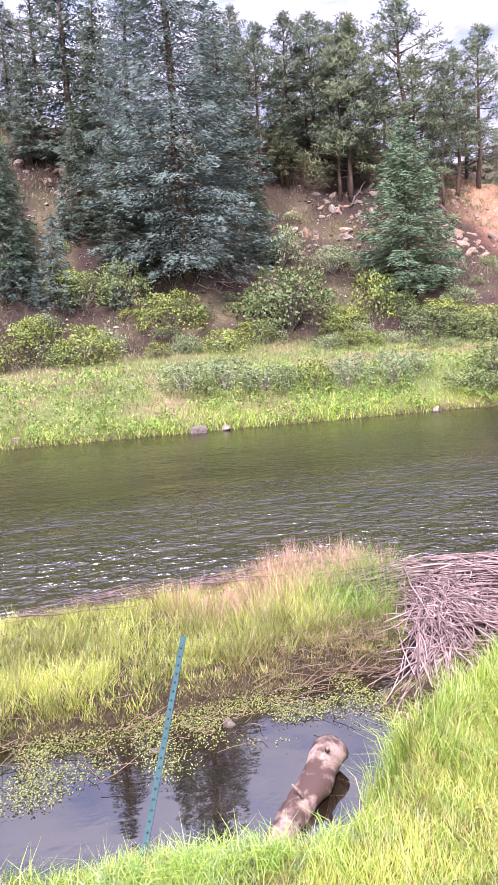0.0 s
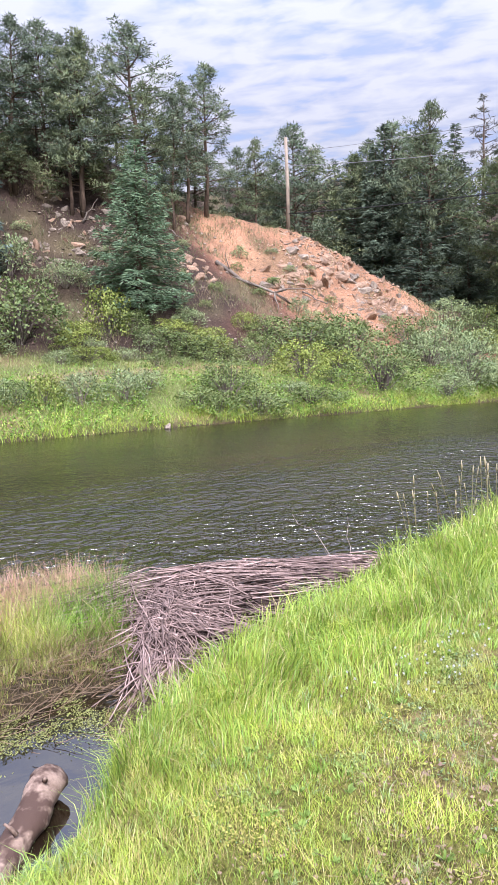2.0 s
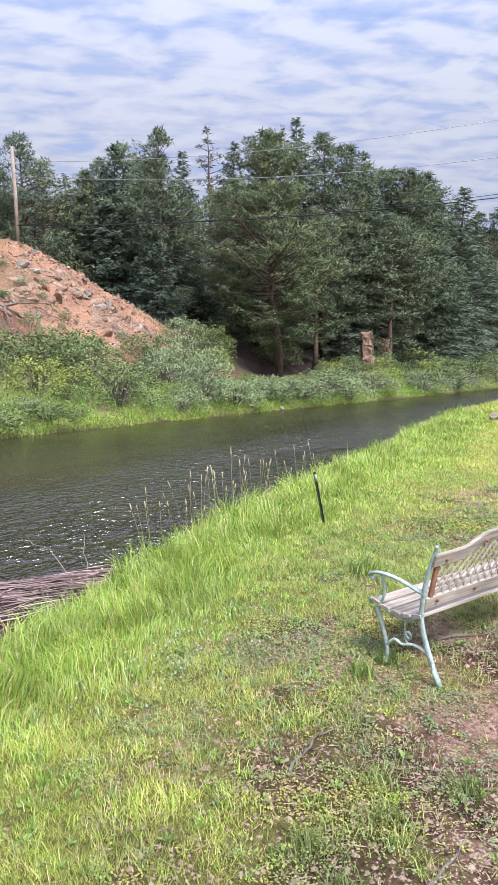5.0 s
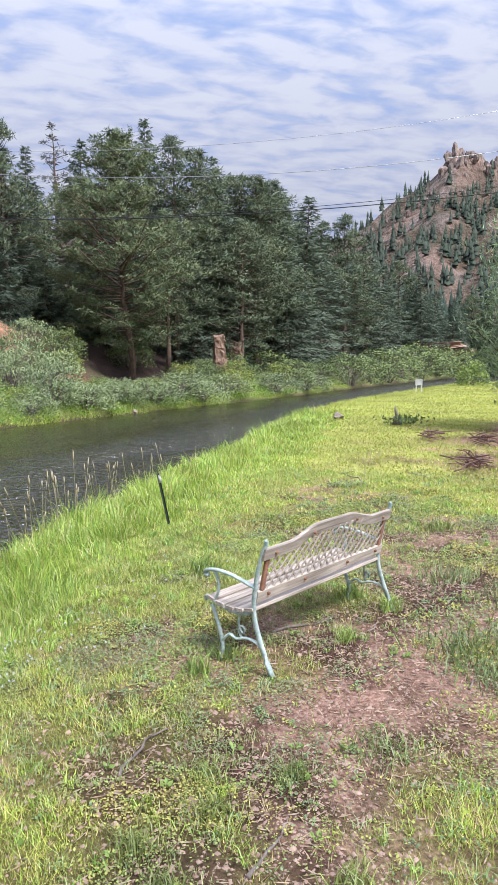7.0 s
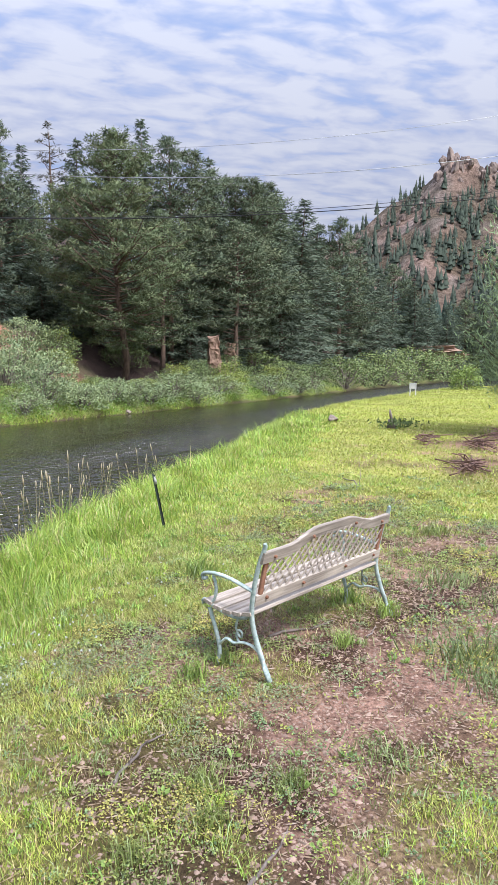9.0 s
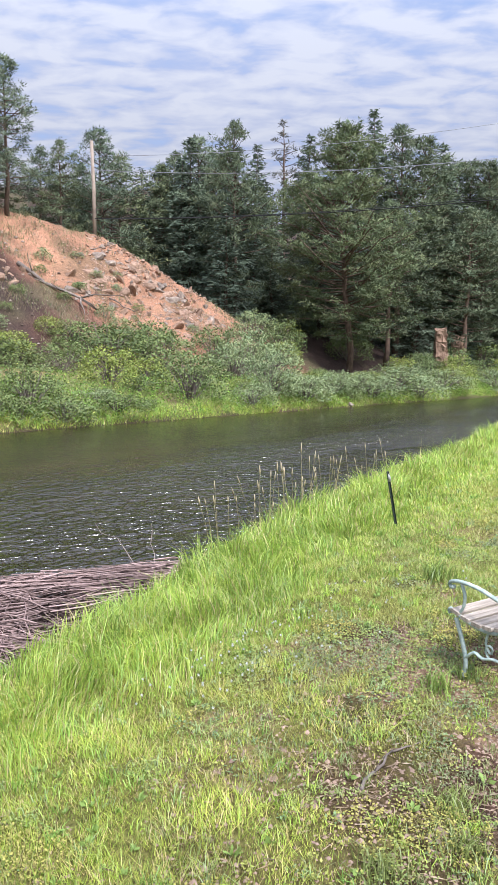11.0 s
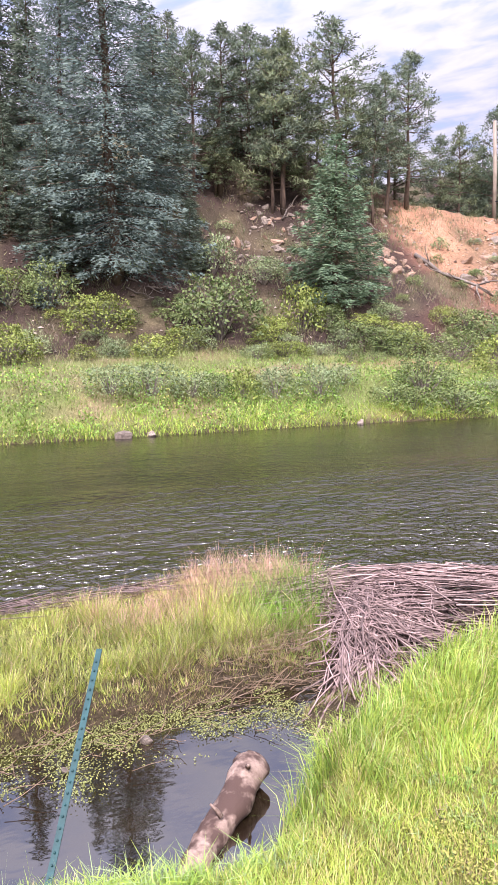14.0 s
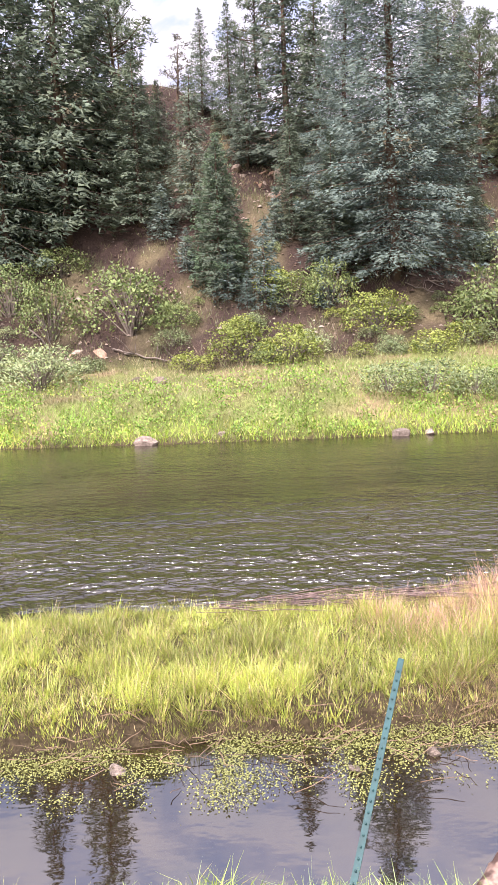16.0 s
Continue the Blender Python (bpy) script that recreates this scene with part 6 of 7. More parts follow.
# ---- utility pole and cables ----
pole = thing("utility_pole", "slightly leaning weathered wooden utility pole behind the red ridge", "utility pole")
pz = float(land(35.3, 42.2))
v, f = tube([(35.38, 42.2, pz - .5), (35.34, 42.2, 13.6), (35.26, 42.28, 17.15)], [.155, .135, .11], 10)
part("shaft", mesh_np("shaft", v, f, M_POLE, smooth_shade=True), pole)
bm = bmesh.new()
bmesh.ops.create_cone(bm, cap_ends=True, segments=8, radius1=.05, radius2=.03, depth=.16, matrix=Matrix.Translation((35.26, 42.28, 17.22)))
part("insulator", mesh_bm("insulator", bm, M_WIRE), pole)


def cable(label, z0, zm, z1, r, mat, u1=1.25):
    """A sagging cable over the river; heights at its start, middle and end."""
    u = np.linspace(0, u1, 60)
    q = np.polyfit((0.0, .5, 1.0), (z0, zm, z1), 2)
    pts = np.column_stack([34 + (58 - 34) * u, 40.5 + (-12 - 40.5) * u, np.polyval(q, u)])
    v, f = tube(pts, r, 5)
    return thing("overhead_cable", label, "cable", "cables over the river", data=mesh_np("overhead_cable", v, f, mat, smooth_shade=True))


cable("thick black overhead cable sagging across the river", 11.36, 11.72, 15.12, .030, M_WIRE)
cable("thick black overhead cable sagging across the river", 11.38, 11.90, 15.76, .018, M_WIRE)
cable("bare pale overhead wire sagging across the river", 14.63, 14.14, 18.39, .022, M_WIRE_BRIGHT)
cable("thin grey overhead wire high across the river", 15.55, 16.25, 21.30, .015, M_WIRE_BRIGHT)

# ---- rocky mountain downstream ----
MX, MY = 452.0, 40.0
ml, md = np.meshgrid(np.linspace(-230, 230, 150), np.linspace(-210, 120, 110), indexing="ij")    # across the view, and away along it
prof = np.interp(ml, (-230, -150, -85, -65, -42, -26, -14, -8, 2, 8, 12, 16, 22, 30, 47, 75, 130, 230), (20, 48, 76, 84, 100, 109, 119, 123, 121, 117, 112, 117, 114, 107, 103, 90, 64, 25))
fall = np.where(md < 0, 1 - np.clip(-md / 205, 0, 1) ** .85, 1 - np.clip(md / 130, 0, 1) ** 1.4)
mz = prof * fall
steep = smooth((prof - 108) / 14) * np.exp(-(md / 34) ** 2)
mz = mz + 9 * (grain(ml, md, 34, 61) - .5) * fall + 4.5 * (grain(ml, md, 13, 62) - .5) + steep * (6 * (grain(ml, md, 7, 63) - .5) + 4 * (grain(ml, md, 3.5, 64) - .5))
rock_n, tree_n = grain(ml, md, 16, 65), grain(ml, md, 9, 66)
flank = np.exp(-((ml + 42) / 34) ** 2) * smooth((prof * fall - 35) / 40)
bare_rock = np.clip(steep + np.clip((rock_n - .52) * 4, 0, 1) * .75 + .55 * flank * smooth((tree_n - .3) / .3), 0, 1)[..., None]
stone = np.array([.235, .19, .165]) + (np.array([.25, .175, .14]) - np.array([.235, .19, .165])) * smooth((grain(ml, md, 11, 67) - .4) / .2)[..., None]
m_tint = np.array([.125, .095, .066]) * (1 - bare_rock) + stone * (.7 + .6 * tree_n[..., None]) * bare_rock
mi, mj = np.meshgrid(np.arange(149), np.arange(109), indexing="ij")
m_quads = np.stack([mi * 110 + mj, mi * 110 + mj + 1, (mi + 1) * 110 + mj + 1, (mi + 1) * 110 + mj], -1).reshape(-1, 4)
mv = np.stack([MX + md, MY - ml, mz - 1.2], -1).reshape(-1, 3)
thing("mountain", "distant rocky mountain with pinkish granite crags on top", "mountain", data=mesh_np("mountain", mv, [m_quads], M_MOUNTAIN, m_tint.reshape(-1, 3)), kind="structure")


def spire_trees(name, pts, hts, label, tone, seed):
    """Far conifers: three stacked ragged cones each, joined."""
    rng = np.random.RandomState(seed)
    n = len(pts)
    k = 5
    ang = np.arange(k) * 2 * math.pi / k
    vs, fs, cs = [], [], []
    for z0, z1, r in ((.05, .45, .17), (.22, .66, .145), (.42, .84, .105), (.62, 1.0, .07)):
        ring = np.stack([np.cos(ang), np.sin(ang), 0 * ang], 1)[None] * (r * hts[:, None, None] * rng.uniform(.6, 1.35, (n, k, 1)))
        ring = ring + pts[:, None] + np.array([0, 0, 1]) * (z0 * hts[:, None, None] + rng.normal(0, .04, (n, k, 1)) * hts[:, None, None])
        tip = (pts + np.array([0, 0, 1]) * (z1 * hts)[:, None])[:, None]
        off = sum(len(v) for v in vs)
        vs.append(np.concatenate([ring, tip], 1).reshape(-1, 3))
        base = off + np.arange(n)[:, None, None] * (k + 1)
        tri = np.stack([np.arange(k), (np.arange(k) + 1) % k, np.full(k, k)], 1)[None]
        fs.append((base + tri).reshape(-1, 3))
        cs.append(np.repeat(np.array(tone) * rng.uniform(.65, 1.35, (n, 1)), k + 1, axis=0))
    return thing(name, label, "trees", data=mesh_np(name, np.vstack(vs), [np.vstack(fs)], M_NEEDLE, np.vstack(cs)), kind="stuff")


rng = np.random.RandomState(91)
mt_i, mt_j = rng.randint(0, 150, 11000), rng.randint(0, 110, 11000)
ok = (rng.rand(11000) < np.clip(1.05 - 1.0 * bare_rock[mt_i, mt_j, 0], .05, 1)) & (rng.rand(11000) < .25 + 1.0 * tree_n[mt_i, mt_j]) & (steep[mt_i, mt_j] < .45) & (rng.rand(11000) < 1 - .55 * flank[mt_i, mt_j])
mt = mv.reshape(150, 110, 3)[mt_i[ok], mt_j[ok]] + np.column_stack([rng.normal(0, 1.2, (ok.sum(), 2)), np.full(ok.sum(), -.5)])
spire_trees("mountain_forest", mt, rng.uniform(5, 11, len(mt)), "scattered dark conifers covering the mountain", (.062, .080, .058), 92)
# forest closing the valley sides behind what is seen nearer
x, y = rng.uniform(-330, -60, 900), rng.uniform(60, 190, 900)
fp = np.stack([x, y, land(x, y)], 1)
spire_trees("ridge_forest", fp, rng.uniform(7, 12, len(fp)), "dark conifer forest behind the ridge", (.045, .065, .05), 93)
x, y = rng.uniform(125, 300, 700), rng.uniform(-60, 50, 700)
ok = (y > np.interp(x, FAR_X, FAR_Y) + 14 + 0 * x)
fp = np.stack([x[ok], y[ok], land(x[ok], y[ok])], 1)
spire_trees("valley_forest", fp, rng.uniform(8, 13, len(fp)), "dark conifers filling the valley downstream", (.045, .068, .05), 94)

# ---- on the lawn further along ----
def feathery(seed, n=5200):
    rng = np.random.RandomState(seed)
    P, D, pieces = [], [], []
    for i in range(46):
        a, u = i * 2.4, rng.rand()
        tip = np.array([math.cos(a) * (1.2 + 1.1 * u), math.sin(a) * (1.2 + 1.1 * u), .9 + 3.9 * rng.rand() ** .8])
        tip[:2] *= 1 - .55 * max(0, tip[2] - 2.2) / 3
        line = spline([(0, 0, .2 + .5 * u), tip * np.array([.45, .45, .55]), tip], 8)
        pieces.append(tube(line, np.linspace(.035, .007, 8), 4, cap=False))
        k = n // 46
        s = np.sqrt(rng.uniform(.12, 1.0, k))
        q = np.stack([np.interp(s, np.linspace(0, 1, 8), line[:, c]) for c in range(3)], 1) + rng.normal(0, .20, (k, 3))
        P.append(q)
        D.append((tip / np.linalg.norm(tip)) + rng.normal(0, .75, (k, 3)))
    pieces.append(tube([(0, 0, -.3), (.05, .02, .8), (.1, 0, 1.8)], [.11, .08, .04], 8))
    P, D = np.vstack(P), np.vstack(D)
    v, f = kites(P, D, rng.uniform(.09, .20, len(P)), .012, seed)
    col = np.array([.26, .345, .18]) * rng.uniform(.6, 1.4, (len(P), 1))
    sv, sf = join_np(pieces)
    return mesh_np("trunk", sv, sf, M_BARK, smooth_shade=True), leaf_mesh("crown", v, f, M_LEAF, col, P * np.array([1, 1, .3]) + np.array([0, 0, .5]) + rng.normal(0, .5, P.shape))


jun = thing("juniper_tree", "feathery grey-green juniper with drooping lower limbs on the lawn", "juniper", at=Matrix.Translation(lie(20.4, -1.05)) @ Matrix.Diagonal((1.3, 1.3, 1.22, 1)))
jt, jc = feathery(95, 22000)
part("trunk", jt, jun)
part("crown", jc, jun)
ob = thing("shrub", "rounded bright green bush at the far end of the lawn", "shrub", at=Matrix.Translation(lie(53.0, 3.7)) @ Matrix.Diagonal((1.2, 1.2, 1.05, 1)))
gs = shrub_mesh(96, (.19, .26, .07), 2200, .13, .25)
part("stem", gs[0], ob)
part("foliage", gs[1], ob)

stand = thing("marker_stand", "small white wooden stand with two legs on the lawn", "marker stand", at=Matrix.Translation(lie(43.2, 5.95)))
for nm, a, b, w, t, ac in (("panel", (0, -.2, .60), (0, .2, .60), .34, .05, (0, 0, 1)), ("leg", (0, -.17, 0), (0, -.15, .5), .05, .05, (0, 1, 0)), ("leg", (0, .17, 0), (0, .15, .5), .05, .05, (0, 1, 0))):
    part(nm, mesh_bm(nm, plank(a, b, w, t, ac), M_WHITE), stand)

stump = thing("tree_stump", "low grey stump with broken branch and leafy sprouts on the lawn", "tree stump", at=Matrix.Translation(lie(21.0, 3.3)))
v, f = tube([(0, 0, -.1), (0, 0, .12), (.03, .02, .26)], [.17, .13, .10], 9)
part("base", mesh_np("base", v, f, M_TWIG), stump)
v, f = tube([(0, 0, .2), (-.05, .04, .42), (-.02, .06, .55)], [.05, .04, .015], 6)
part("snag", mesh_np("snag", v, f, M_TWIG), stump)
rng = np.random.RandomState(97)
sp = rng.normal(0, 1, (260, 3)) * np.array([.28, .28, .06]) + np.array([-.1, -.2, .14])
v, f = kites(sp, rng.normal(0, 1, (260, 3)) + np.array([0, 0, .8]), .12, .025, 98)
part("sprouts", mesh_np("sprouts", v, [f], M_LEAF, np.repeat(np.array([[.10, .14, .05]]) * rng.uniform(.6, 1.4, (260, 1)), 4, axis=0)), stump)

BRUSH = []
rngb = np.random.RandomState(99)
for i in range(4):
    v, f = tube(crooked(rngb, (-.5, 0, 0), (.5, 0, 0), .03, 5), np.array([1, .9, .75, .6, .4]) * .011, 5)
    BRUSH.append(mesh_np("stick", v, f, M_PRUNED))
for bx, by, sx, sy, n, label in ((17.6, 1.9, .9, .25, 26, "low scatter of dry brown sticks on the lawn"), (16.9, .6, .8, .3, 30, "low heap of dry brown sticks on the lawn"), (18.9, .0, 1.2, .5, 60, "heap of reddish-brown pruned sticks on the lawn"), (13.2, .6, .7, .25, 36, "dark heap of dry twigs in the grass"), (20.5, -1.6, 1.3, .6, 40, "heap of reddish-brown pruned sticks on the lawn")):
    heap = thing("brush_heap", label, "brush heap", "brush heaps on the lawn", Matrix.Translation(lie(bx, by)))
    for i in range(n):
        dx, dy = rngb.normal(0, sx * .45), rngb.normal(0, sy * .45)
        s = part("stick", BRUSH[rngb.randint(4)], heap)
        ln = rngb.uniform(.35, 1.1)
        s.matrix_basis = pose(dx, dy, .03 + rngb.rand() * .22 * math.exp(-(dx / sx) ** 2 - (dy / sy) ** 2), 0, rngb.normal(0, 10), math.degrees(rngb.normal(.2, .6)) + 90 * (by < .3)) @ Matrix.Diagonal((ln, 1.2, 1.2, 1))

# blocky granite knobs on the mountain top
knob_rng = random.Random(17)
CRAGS = [(-11 + 1.3 * i + knob_rng.gauss(0, .5), knob_rng.uniform(3.2, 5.6), knob_rng.uniform(-13, -1)) for i in range(14)]
CRAGS += [(11 + 1.1 * i + knob_rng.gauss(0, .4), knob_rng.uniform(3.0, 4.8), knob_rng.uniform(-11, -1)) for i in range(8)]
CRAGS += [(knob_rng.uniform(-55, 12), knob_rng.uniform(1.8, 3.4), knob_rng.uniform(-60, -8)) for i in range(26)]
CRAG_ROCKS = [mesh_bm("crag", lump(170 + i, (1.0, .8, 1.0), .9, 3, 1.0), M_CRAG) for i in range(5)]
for ml_, s, kd in CRAGS:
    knob = thing("granite_crag", "pinkish granite knob on the distant mountain top", "crag", "crags on the mountain", data=knob_rng.choice(CRAG_ROCKS))
    kz = float(mz[int(round((ml_ + 230) / 460 * 149)), int(round((kd + 210) / 330 * 109))]) - 1.2
    knob.matrix_basis = pose(MX + kd, MY - ml_, kz + s * .12, knob_rng.uniform(-15, 15), knob_rng.uniform(-15, 15), knob_rng.uniform(0, 360)) @ Matrix.Diagonal((s * .75, s * .75, s, 1))

# ---- weeds, reeds and floating plants ----
rng = np.random.RandomState(101)


def leaves_at(x, y, z, size, thin, tone, seed, rise=.5, spread=1.0):
    n = len(x)
    r = np.random.RandomState(seed)
    d = r.normal(0, spread, (n, 3))
    d[:, 2] = np.abs(d[:, 2]) * rise
    v, f = kites(np.stack([x, y, z], 1), d, size * r.uniform(.6, 1.4, n), size * thin * r.uniform(.7, 1.3, n), seed, .5)
    return v, f, np.repeat(np.array(tone) * r.uniform(.65, 1.35, (n, 1)), 4, axis=0)


# ground-hugging weeds on the trodden gravel
x, y = rng.uniform(1.6, 11, 260000), rng.uniform(-2.8, 3.0, 260000)
b = bare_mask(x, y)
mat = grain(x, y, .42, 71) * .65 + grain(x, y, .13, 72) * .35
keep = (b > .12) & (rng.rand(len(x)) < smooth((mat - .45) / .13)) & (rng.rand(len(x)) > .62 * open_gravel(x, y)) & (rng.rand(len(x)) < np.clip(4.5 / np.hypot(x, y), .2, 1))
x, y, mat = x[keep], y[keep], mat[keep]
v, f, c = leaves_at(x, y, land(x, y) + .004 + .055 * rng.rand(len(x)) * smooth((mat - .45) / .2), .0065 + .0019 * np.hypot(x, y), .42, (1, 1, 1), 102)
kind_n = grain(x, y, .38, 78)[:, None]
tone = np.where(kind_n > .66, np.array([[.44, .40, .11]]), np.where(kind_n > .30, np.array([[.31, .37, .11]]), np.array([[.26, .30, .15]])))
thing("low_weeds", "low yellowish-green weeds creeping over the gravel", "weeds", data=mesh_np("low_weeds", v, [f], M_LEAF, c * np.repeat(tone, 4, axis=0)), kind="stuff")
# wisps of thin grass between the weeds
cx, cy = rng.uniform(1.5, 10, 4200), rng.uniform(-2.6, 2.6, 4200)
keep = (bare_mask(cx, cy) > .2) & (rng.rand(4200) < np.clip(4 / np.hypot(cx, cy), .2, 1)) & (rng.rand(4200) < smooth((grain(cx, cy, .5, 79) - .3) / .35)) & (rng.rand(4200) > .85 * open_gravel(cx, cy))
cx, cy = cx[keep], cy[keep]
x, y = np.repeat(cx, 14) + rng.normal(0, .02, len(cx) * 14), np.repeat(cy, 14) + rng.normal(0, .02, len(cx) * 14)
tone = np.repeat(tints(len(cx), rng, (.30, .36, .12), (.20, .27, .10), (.42, .36, .18), .25), 14, axis=0)
thing("dirt_grass", "wispy olive grass coming up through the trodden dirt", "grass", data=blades("dirt_grass", on_land(x, y), rng.uniform(.025, .085, len(x)) * np.repeat(rng.uniform(.5, 1.2, len(cx)), 14), .0009 + .0003 * np.hypot(x, y), rng.uniform(.3, 1.6, len(x)), tone * rng.uniform(.75, 1.25, (len(x), 1)), M_GRASS, 105), kind="stuff")
# small leafy clumps between them
cx, cy = rng.uniform(1.5, 12, 5200), rng.uniform(-2.8, 2.8, 5200)
keep = (bare_mask(cx, cy) > .15) & (rng.rand(5200) < np.clip(5 / np.hypot(cx, cy), .25, 1)) & (rng.rand(5200) < np.clip((grain(cx, cy, .6, 77) - .25) * 1.6, 0, 1)) & (np.hypot((cx - 4.9) / 1.0, (cy - .95) / .5) > 1)
cx, cy = cx[keep], cy[keep]
k = 16
a, q = rng.rand(len(cx), k) * 6.28, np.sqrt(rng.rand(len(cx), k))
wide = rng.uniform(.025, .085, (len(cx), 1))
x, y = (cx[:, None] + np.cos(a) * q * wide).ravel(), (cy[:, None] + np.sin(a) * q * wide).ravel()
z = land(x, y) + .005 + ((1 - q ** 2) * wide * rng.uniform(.2, .9, (len(cx), 1)) * rng.uniform(.5, 1, (len(cx), k))).ravel()
v, f, c = leaves_at(x, y, z, .010 + .0020 * np.hypot(x, y), .36, (1, 1, 1), 104, .8)
tone = np.array([.36, .38, .10]) + (np.array([.20, .29, .13]) - np.array([.36, .38, .10])) * (rng.rand(len(cx), 1) < .5)
thing("clumped_weeds", "small leafy clumps of yellow-green and grey-green weeds on the dirt", "weeds", data=mesh_np("clumped_weeds", v, [f], M_LEAF, c * np.repeat(np.repeat(tone, k, axis=0), 4, axis=0)), kind="stuff")
# dead straw lying about
x, y = rng.uniform(1.6, 9, 42000), rng.uniform(-2.2, 2.6, 42000)
keep = rng.rand(len(x)) < bare_mask(x, y) * .5 * (.3 + grain(x, y, .5, 73))
x, y = x[keep], y[keep]
n = len(x)
d = np.column_stack([rng.normal(0, 1, (n, 2)), rng.uniform(-.05, .25, n)])
v, f = kites(np.stack([x, y, land(x, y) + .006], 1), d, rng.uniform(.03, .09, n), .002 + .0004 * np.hypot(x, y), 103)
thing("straw_litter", "dry straw and twig litter on the dirt", "litter", data=mesh_np("straw_litter", v, [f], M_GRASS, np.repeat(np.array([[.38, .28, .19]]) * rng.uniform(.4, 1.2, (n, 1)), 4, axis=0)), kind="stuff")


def tuft_mesh(seed, n, h, w, tone, spread, droop=.8):
    r = np.random.RandomState(seed)
    p = np.column_stack([r.normal(0, spread, (n, 2)), np.zeros(n)])
    t = np.array(tone) * r.uniform(.65, 1.4, (n, 1))
    return blades("blades", p, h * r.uniform(.5, 1.1, n), w, r.uniform(.2, 1, n) * droop, t, M_GRASS, seed)


TUFTS = [tuft_mesh(110, 130, .17, .0035, (.24, .29, .08), .07, 1.1), tuft_mesh(111, 170, .13, .003, (.22, .28, .10), .10, 1.1), tuft_mesh(112, 90, .20, .004, (.30, .40, .10), .05, .8)]
for i, (tx, ty, s, k) in enumerate(((3.15, .62, .8, 0), (3.5, .3, 1.0, 1), (4.8, .02, 1.7, 1), (5.05, -.3, 1.6, 1), (4.5, -.15, 1.2, 1), (2.45, 1.05, .8, 0), (2.3, .85, .7, 0), (2.75, .85, .8, 0), (3.0, 1.0, .8, 0), (3.95, 1.5, 1.0, 2), (4.2, 1.42, .8, 2), (4.75, .78, .8, 2), (5.6, .95, 1.1, 2), (5.4, .6, .9, 2), (6.4, .3, 1.4, 1), (6.0, -.2, 1.3, 1), (7.4, -.4, 1.5, 1), (5.8, 2.3, 1.5, 2), (3.6, -.5, .9, 0), (2.55, .2, .8, 0), (8.2, .6, 1.3, 0), (9.0, -.9, 1.5, 1))):
    tuft = thing("grass_tuft", "shaggy tuft of coarse grass on the trodden ground", "grass tuft", "grass tufts on the dirt", data=TUFTS[k])
    tuft.matrix_basis = Matrix.Translation(lie(tx, ty)) @ Matrix.Rotation(i * 1.7, 4, "Z") @ Matrix.Diagonal((s, s, s * .8, 1))


# broad-leaved weeds through the lawn
wq = np.random.RandomState(121)
cx, cy = wq.uniform(1.5, 7.5, 260), wq.uniform(.3, 3.2, 260)
keep = wq.rand(260) < np.clip(4 / np.hypot(cx, cy) - .35, .15, 1)
cx, cy = cx[keep], cy[keep]
size = wq.uniform(.014, .036, len(cx))
P, D, L = [], [], []
for x0, y0, s0 in zip(cx, cy, size):
    k = wq.randint(9, 20)
    a = wq.rand(k) * 6.28
    P.append(np.stack([x0 + np.cos(a) * s0 * .4 * wq.rand(k), y0 + np.sin(a) * s0 * .4 * wq.rand(k), np.full(k, float(land(x0, y0)) + .015)], 1))
    D.append(np.stack([np.cos(a), np.sin(a), wq.uniform(.3, 1.5, k)], 1))
    L.append(s0 * wq.uniform(.7, 1.3, k))
P, D, L = np.vstack(P), np.vstack(D), np.concatenate(L)
v, f = kites(P, D, L, L * .24, 122, .55)
thing("broadleaf_weeds", "fresh green broad-leaved weeds scattered through the lawn", "weeds", data=mesh_np("broadleaf_weeds", v, [f], M_LEAF, np.repeat(np.array([[.23, .33, .09]]) * wq.uniform(.7, 1.3, (len(P), 1)), 4, axis=0)), kind="stuff")

# white clover
x = np.concatenate([rng.normal(3.35, .30, 42), rng.normal(3.95, .35, 30), rng.uniform(4, 6, 18)])
y = np.concatenate([rng.normal(2.6, .16, 42), rng.normal(2.42, .2, 30), rng.uniform(1.9, 2.9, 18)])
bz = land(x, y) + rng.uniform(.06, .12, len(x))
v1, f1, c1 = [], [], []
for k in range(12):
    a, q = k * 2.4, math.acos(1 - 2 * (k + .5) / 12)
    d = np.tile(np.array([[math.sin(q) * math.cos(a), math.sin(q) * math.sin(a), math.cos(q)]]), (len(x), 1))
    vv, ff = kites(np.stack([x, y, bz], 1), d, .010, .004, 130 + k)
    f1.append(ff + sum(len(q_) for q_ in v1))
    v1.append(vv)
thing("clover_flowers", "small white clover blossoms in the bank grass", "flowers", data=mesh_np("clover_flowers", np.vstack(v1), [np.vstack(f1)], M_FLOWER, np.full((sum(len(q_) for q_ in v1), 3), (.70, .70, .62))), kind="stuff")

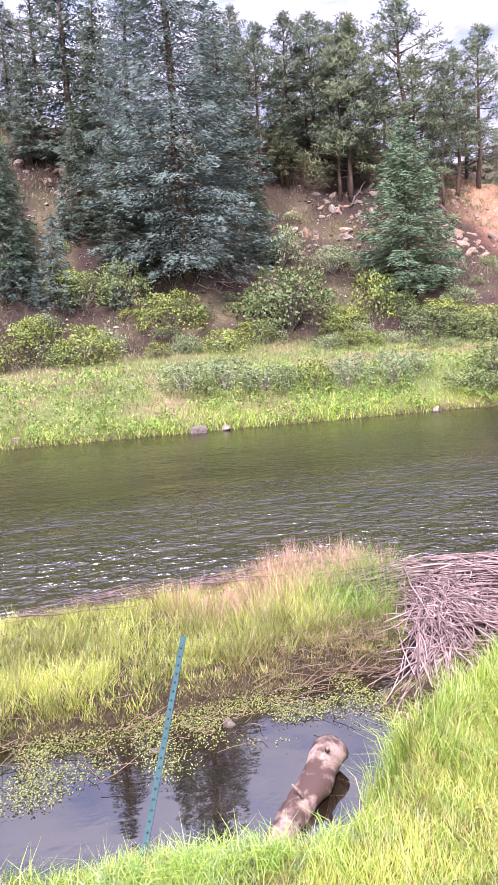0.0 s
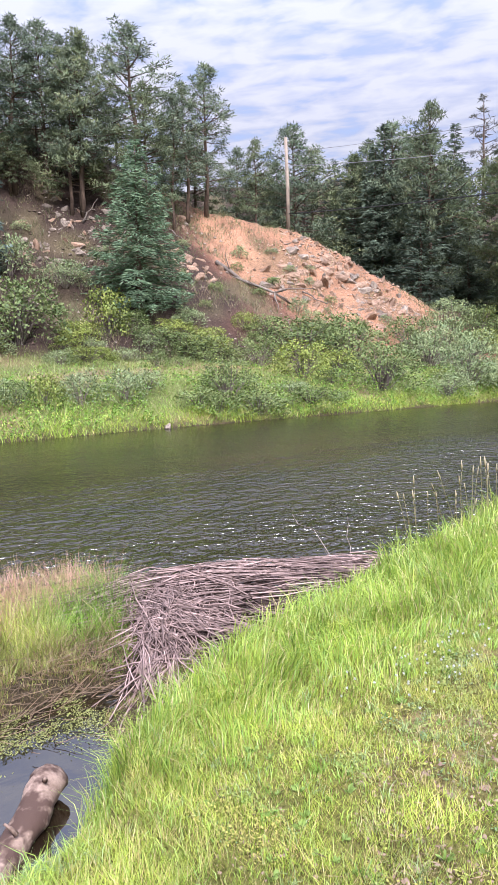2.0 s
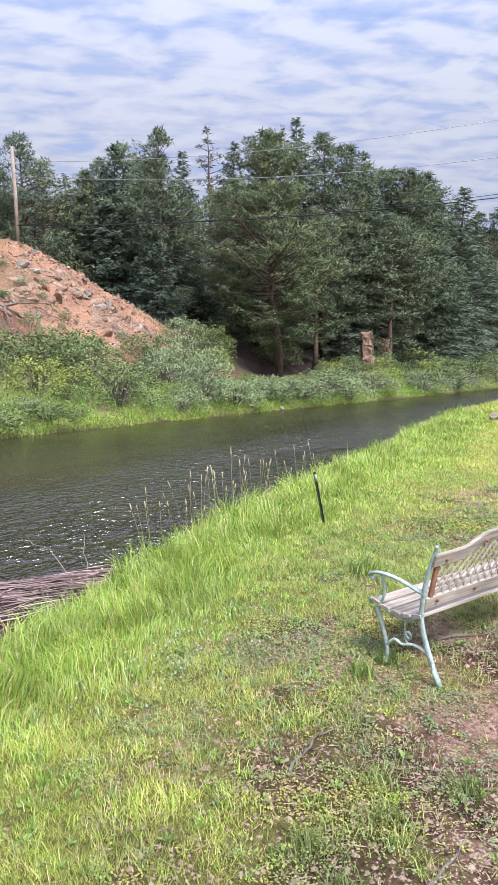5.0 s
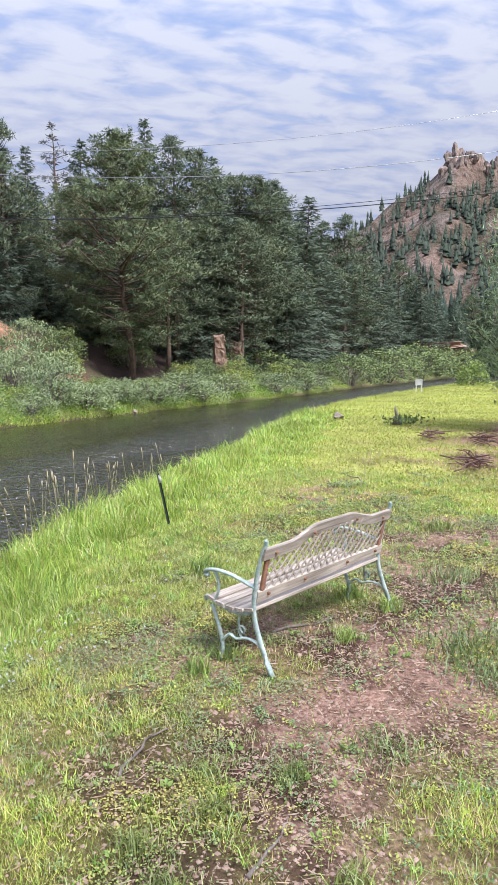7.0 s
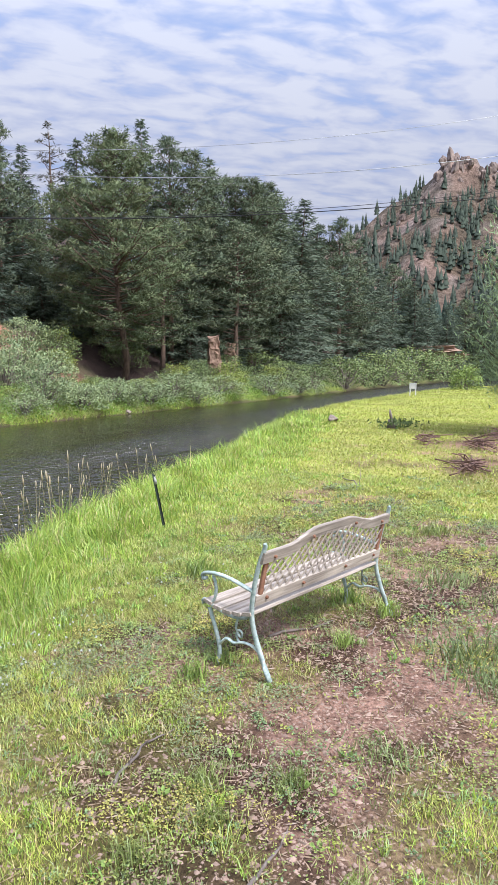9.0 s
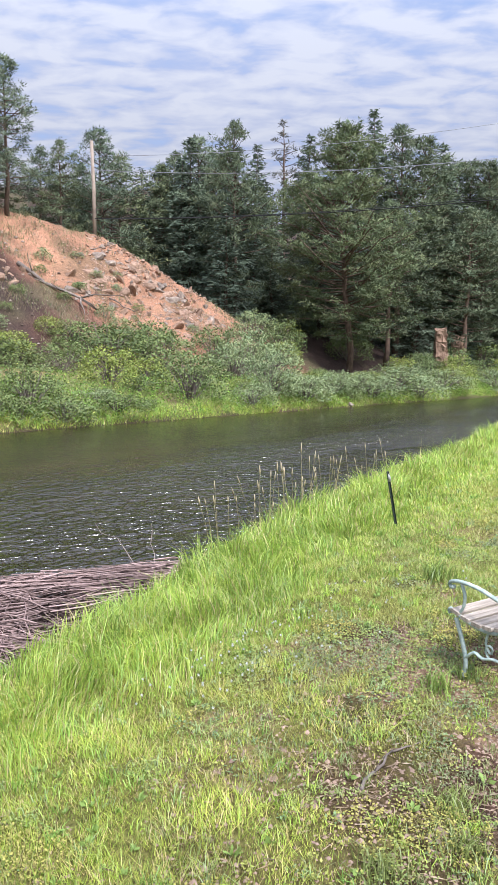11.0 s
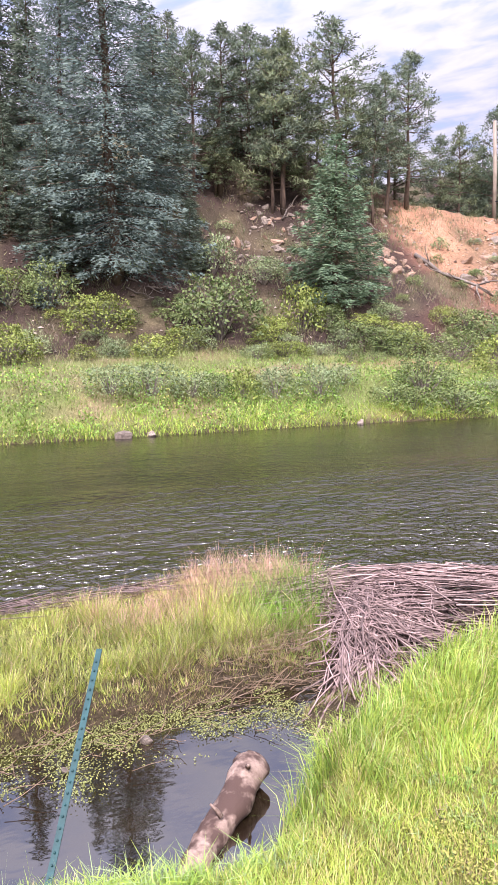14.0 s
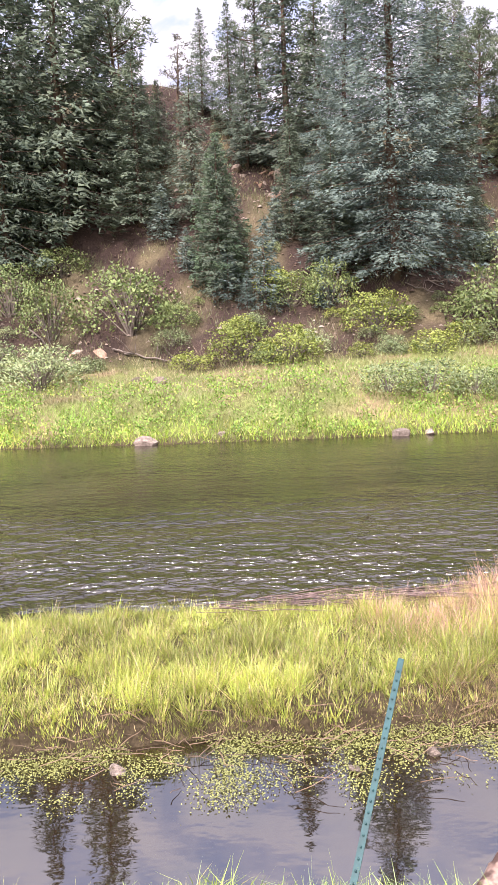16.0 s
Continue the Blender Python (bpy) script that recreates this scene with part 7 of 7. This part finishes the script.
# tall seeding stalks on the bank
for cx, cy, n, sp in ((6.75, 5.15, 14, .22), (7.15, 5.05, 8, .2), (7.9, 5.05, 7, .25), (10.2, 5.7, 12, .5), (9.2, 5.6, 6, .3)):
    clump = thing("seed_grass", "tall straw-coloured grass stalks with seed heads at the bank", "seed grass", "seeding grass on the bank", Matrix.Translation(lie(cx, cy)))
    for i in range(n):
        a = np.array([rng.normal(0, sp), rng.normal(0, sp * .6), 0])
        top = a + np.array([rng.normal(-.05, .10), rng.normal(0, .08), rng.uniform(.45, .85)])
        lv, lf = tube(spline([a, (a + top) / 2 + rng.normal(0, .015, 3), top], 5), np.linspace(.004, .0025, 5), 4)
        stalk = part("stalk", mesh_np("stalk", lv, lf, M_GRASS, np.full((len(lv), 3), (.42, .36, .19))), clump)
        hv, hf = tube([top - (top - a) * .02, top + (top - a) * .06, top + (top - a) * .16], [.004, .010, .003], 5)
        part("seed_head", mesh_np("seed_head", hv, hf, M_GRASS, np.full((len(hv), 3), (.50, .42, .27))), stalk)

# twig standing in the shallows by the stick heap
dead_branch("dead_twig", "thin bare twig leaning over the shallow water", (6.85, 6.9, -.98), (7.1, 8.3, -.58), .010, "branch", 3)
dead_branch("dead_twig", "thin bare twig standing at the water's edge", (6.9, 6.85, -.98), (7.3, 7.3, -.45), .008, "branch", 3)

# floating leaves along the pond's far edge
x, y = rng.uniform(-4, 2.6, 70000), rng.uniform(4.25, 5.85, 70000)
z = land(x, y)
keep = (z < -.96) & (y > 4.3) & (rng.rand(len(x)) < np.clip((y - 4.60 - .5 * (grain(x, y, .5, 74) - .5)) * 2.2, 0, 1)) & (rng.rand(len(x)) < np.clip((grain(x, y, .22, 75) - .30) * 2.5, 0, 1)) & (x < 2.5)
x, y = x[keep], y[keep]
v, f, c = leaves_at(x, y, np.full(len(x), WATER + .006) + .045 * rng.rand(len(x)) ** 2, .018, .34, (.25, .265, .09), 140, .7)
thing("pond_weed", "yellowish floating leaves along the pond's edge", "pond weed", data=mesh_np("pond_weed", v, [f], M_LEAF, c), kind="stuff")
# matted dead stems where the spit meets the pond
pieces, cols = [], []
for i in range(420):
    px, py = 2.7 - 5.7 * rng.rand() ** 2.2, rng.normal(5.30, .22)
    py += .3 * max(0, px - .8) * rng.rand() * 1.6
    a = rng.uniform(-1.5, 1.5)
    ln = rng.uniform(.10, .36)
    pz_ = max(float(land(px, py)), WATER) + .02 + .05 * rng.rand()
    pieces.append(tube(crooked(rng, (px, py, pz_), (px + ln * math.cos(a), py + ln * math.sin(a) * .6, pz_ + rng.normal(.02, .04)), .04, 4), [.004, .0035, .003, .002], 3))
    cols.append(np.tile(np.array([[.27, .18, .115]]) * rng.uniform(.4, 1.4), (len(pieces[-1][0]), 1)))
v, f = join_np(pieces)
thing("dead_sedge", "matted brown dead stems at the muddy pond edge", "dead sedge", data=mesh_np("dead_sedge", v, f, M_GRASS, np.vstack(cols)), kind="stuff")
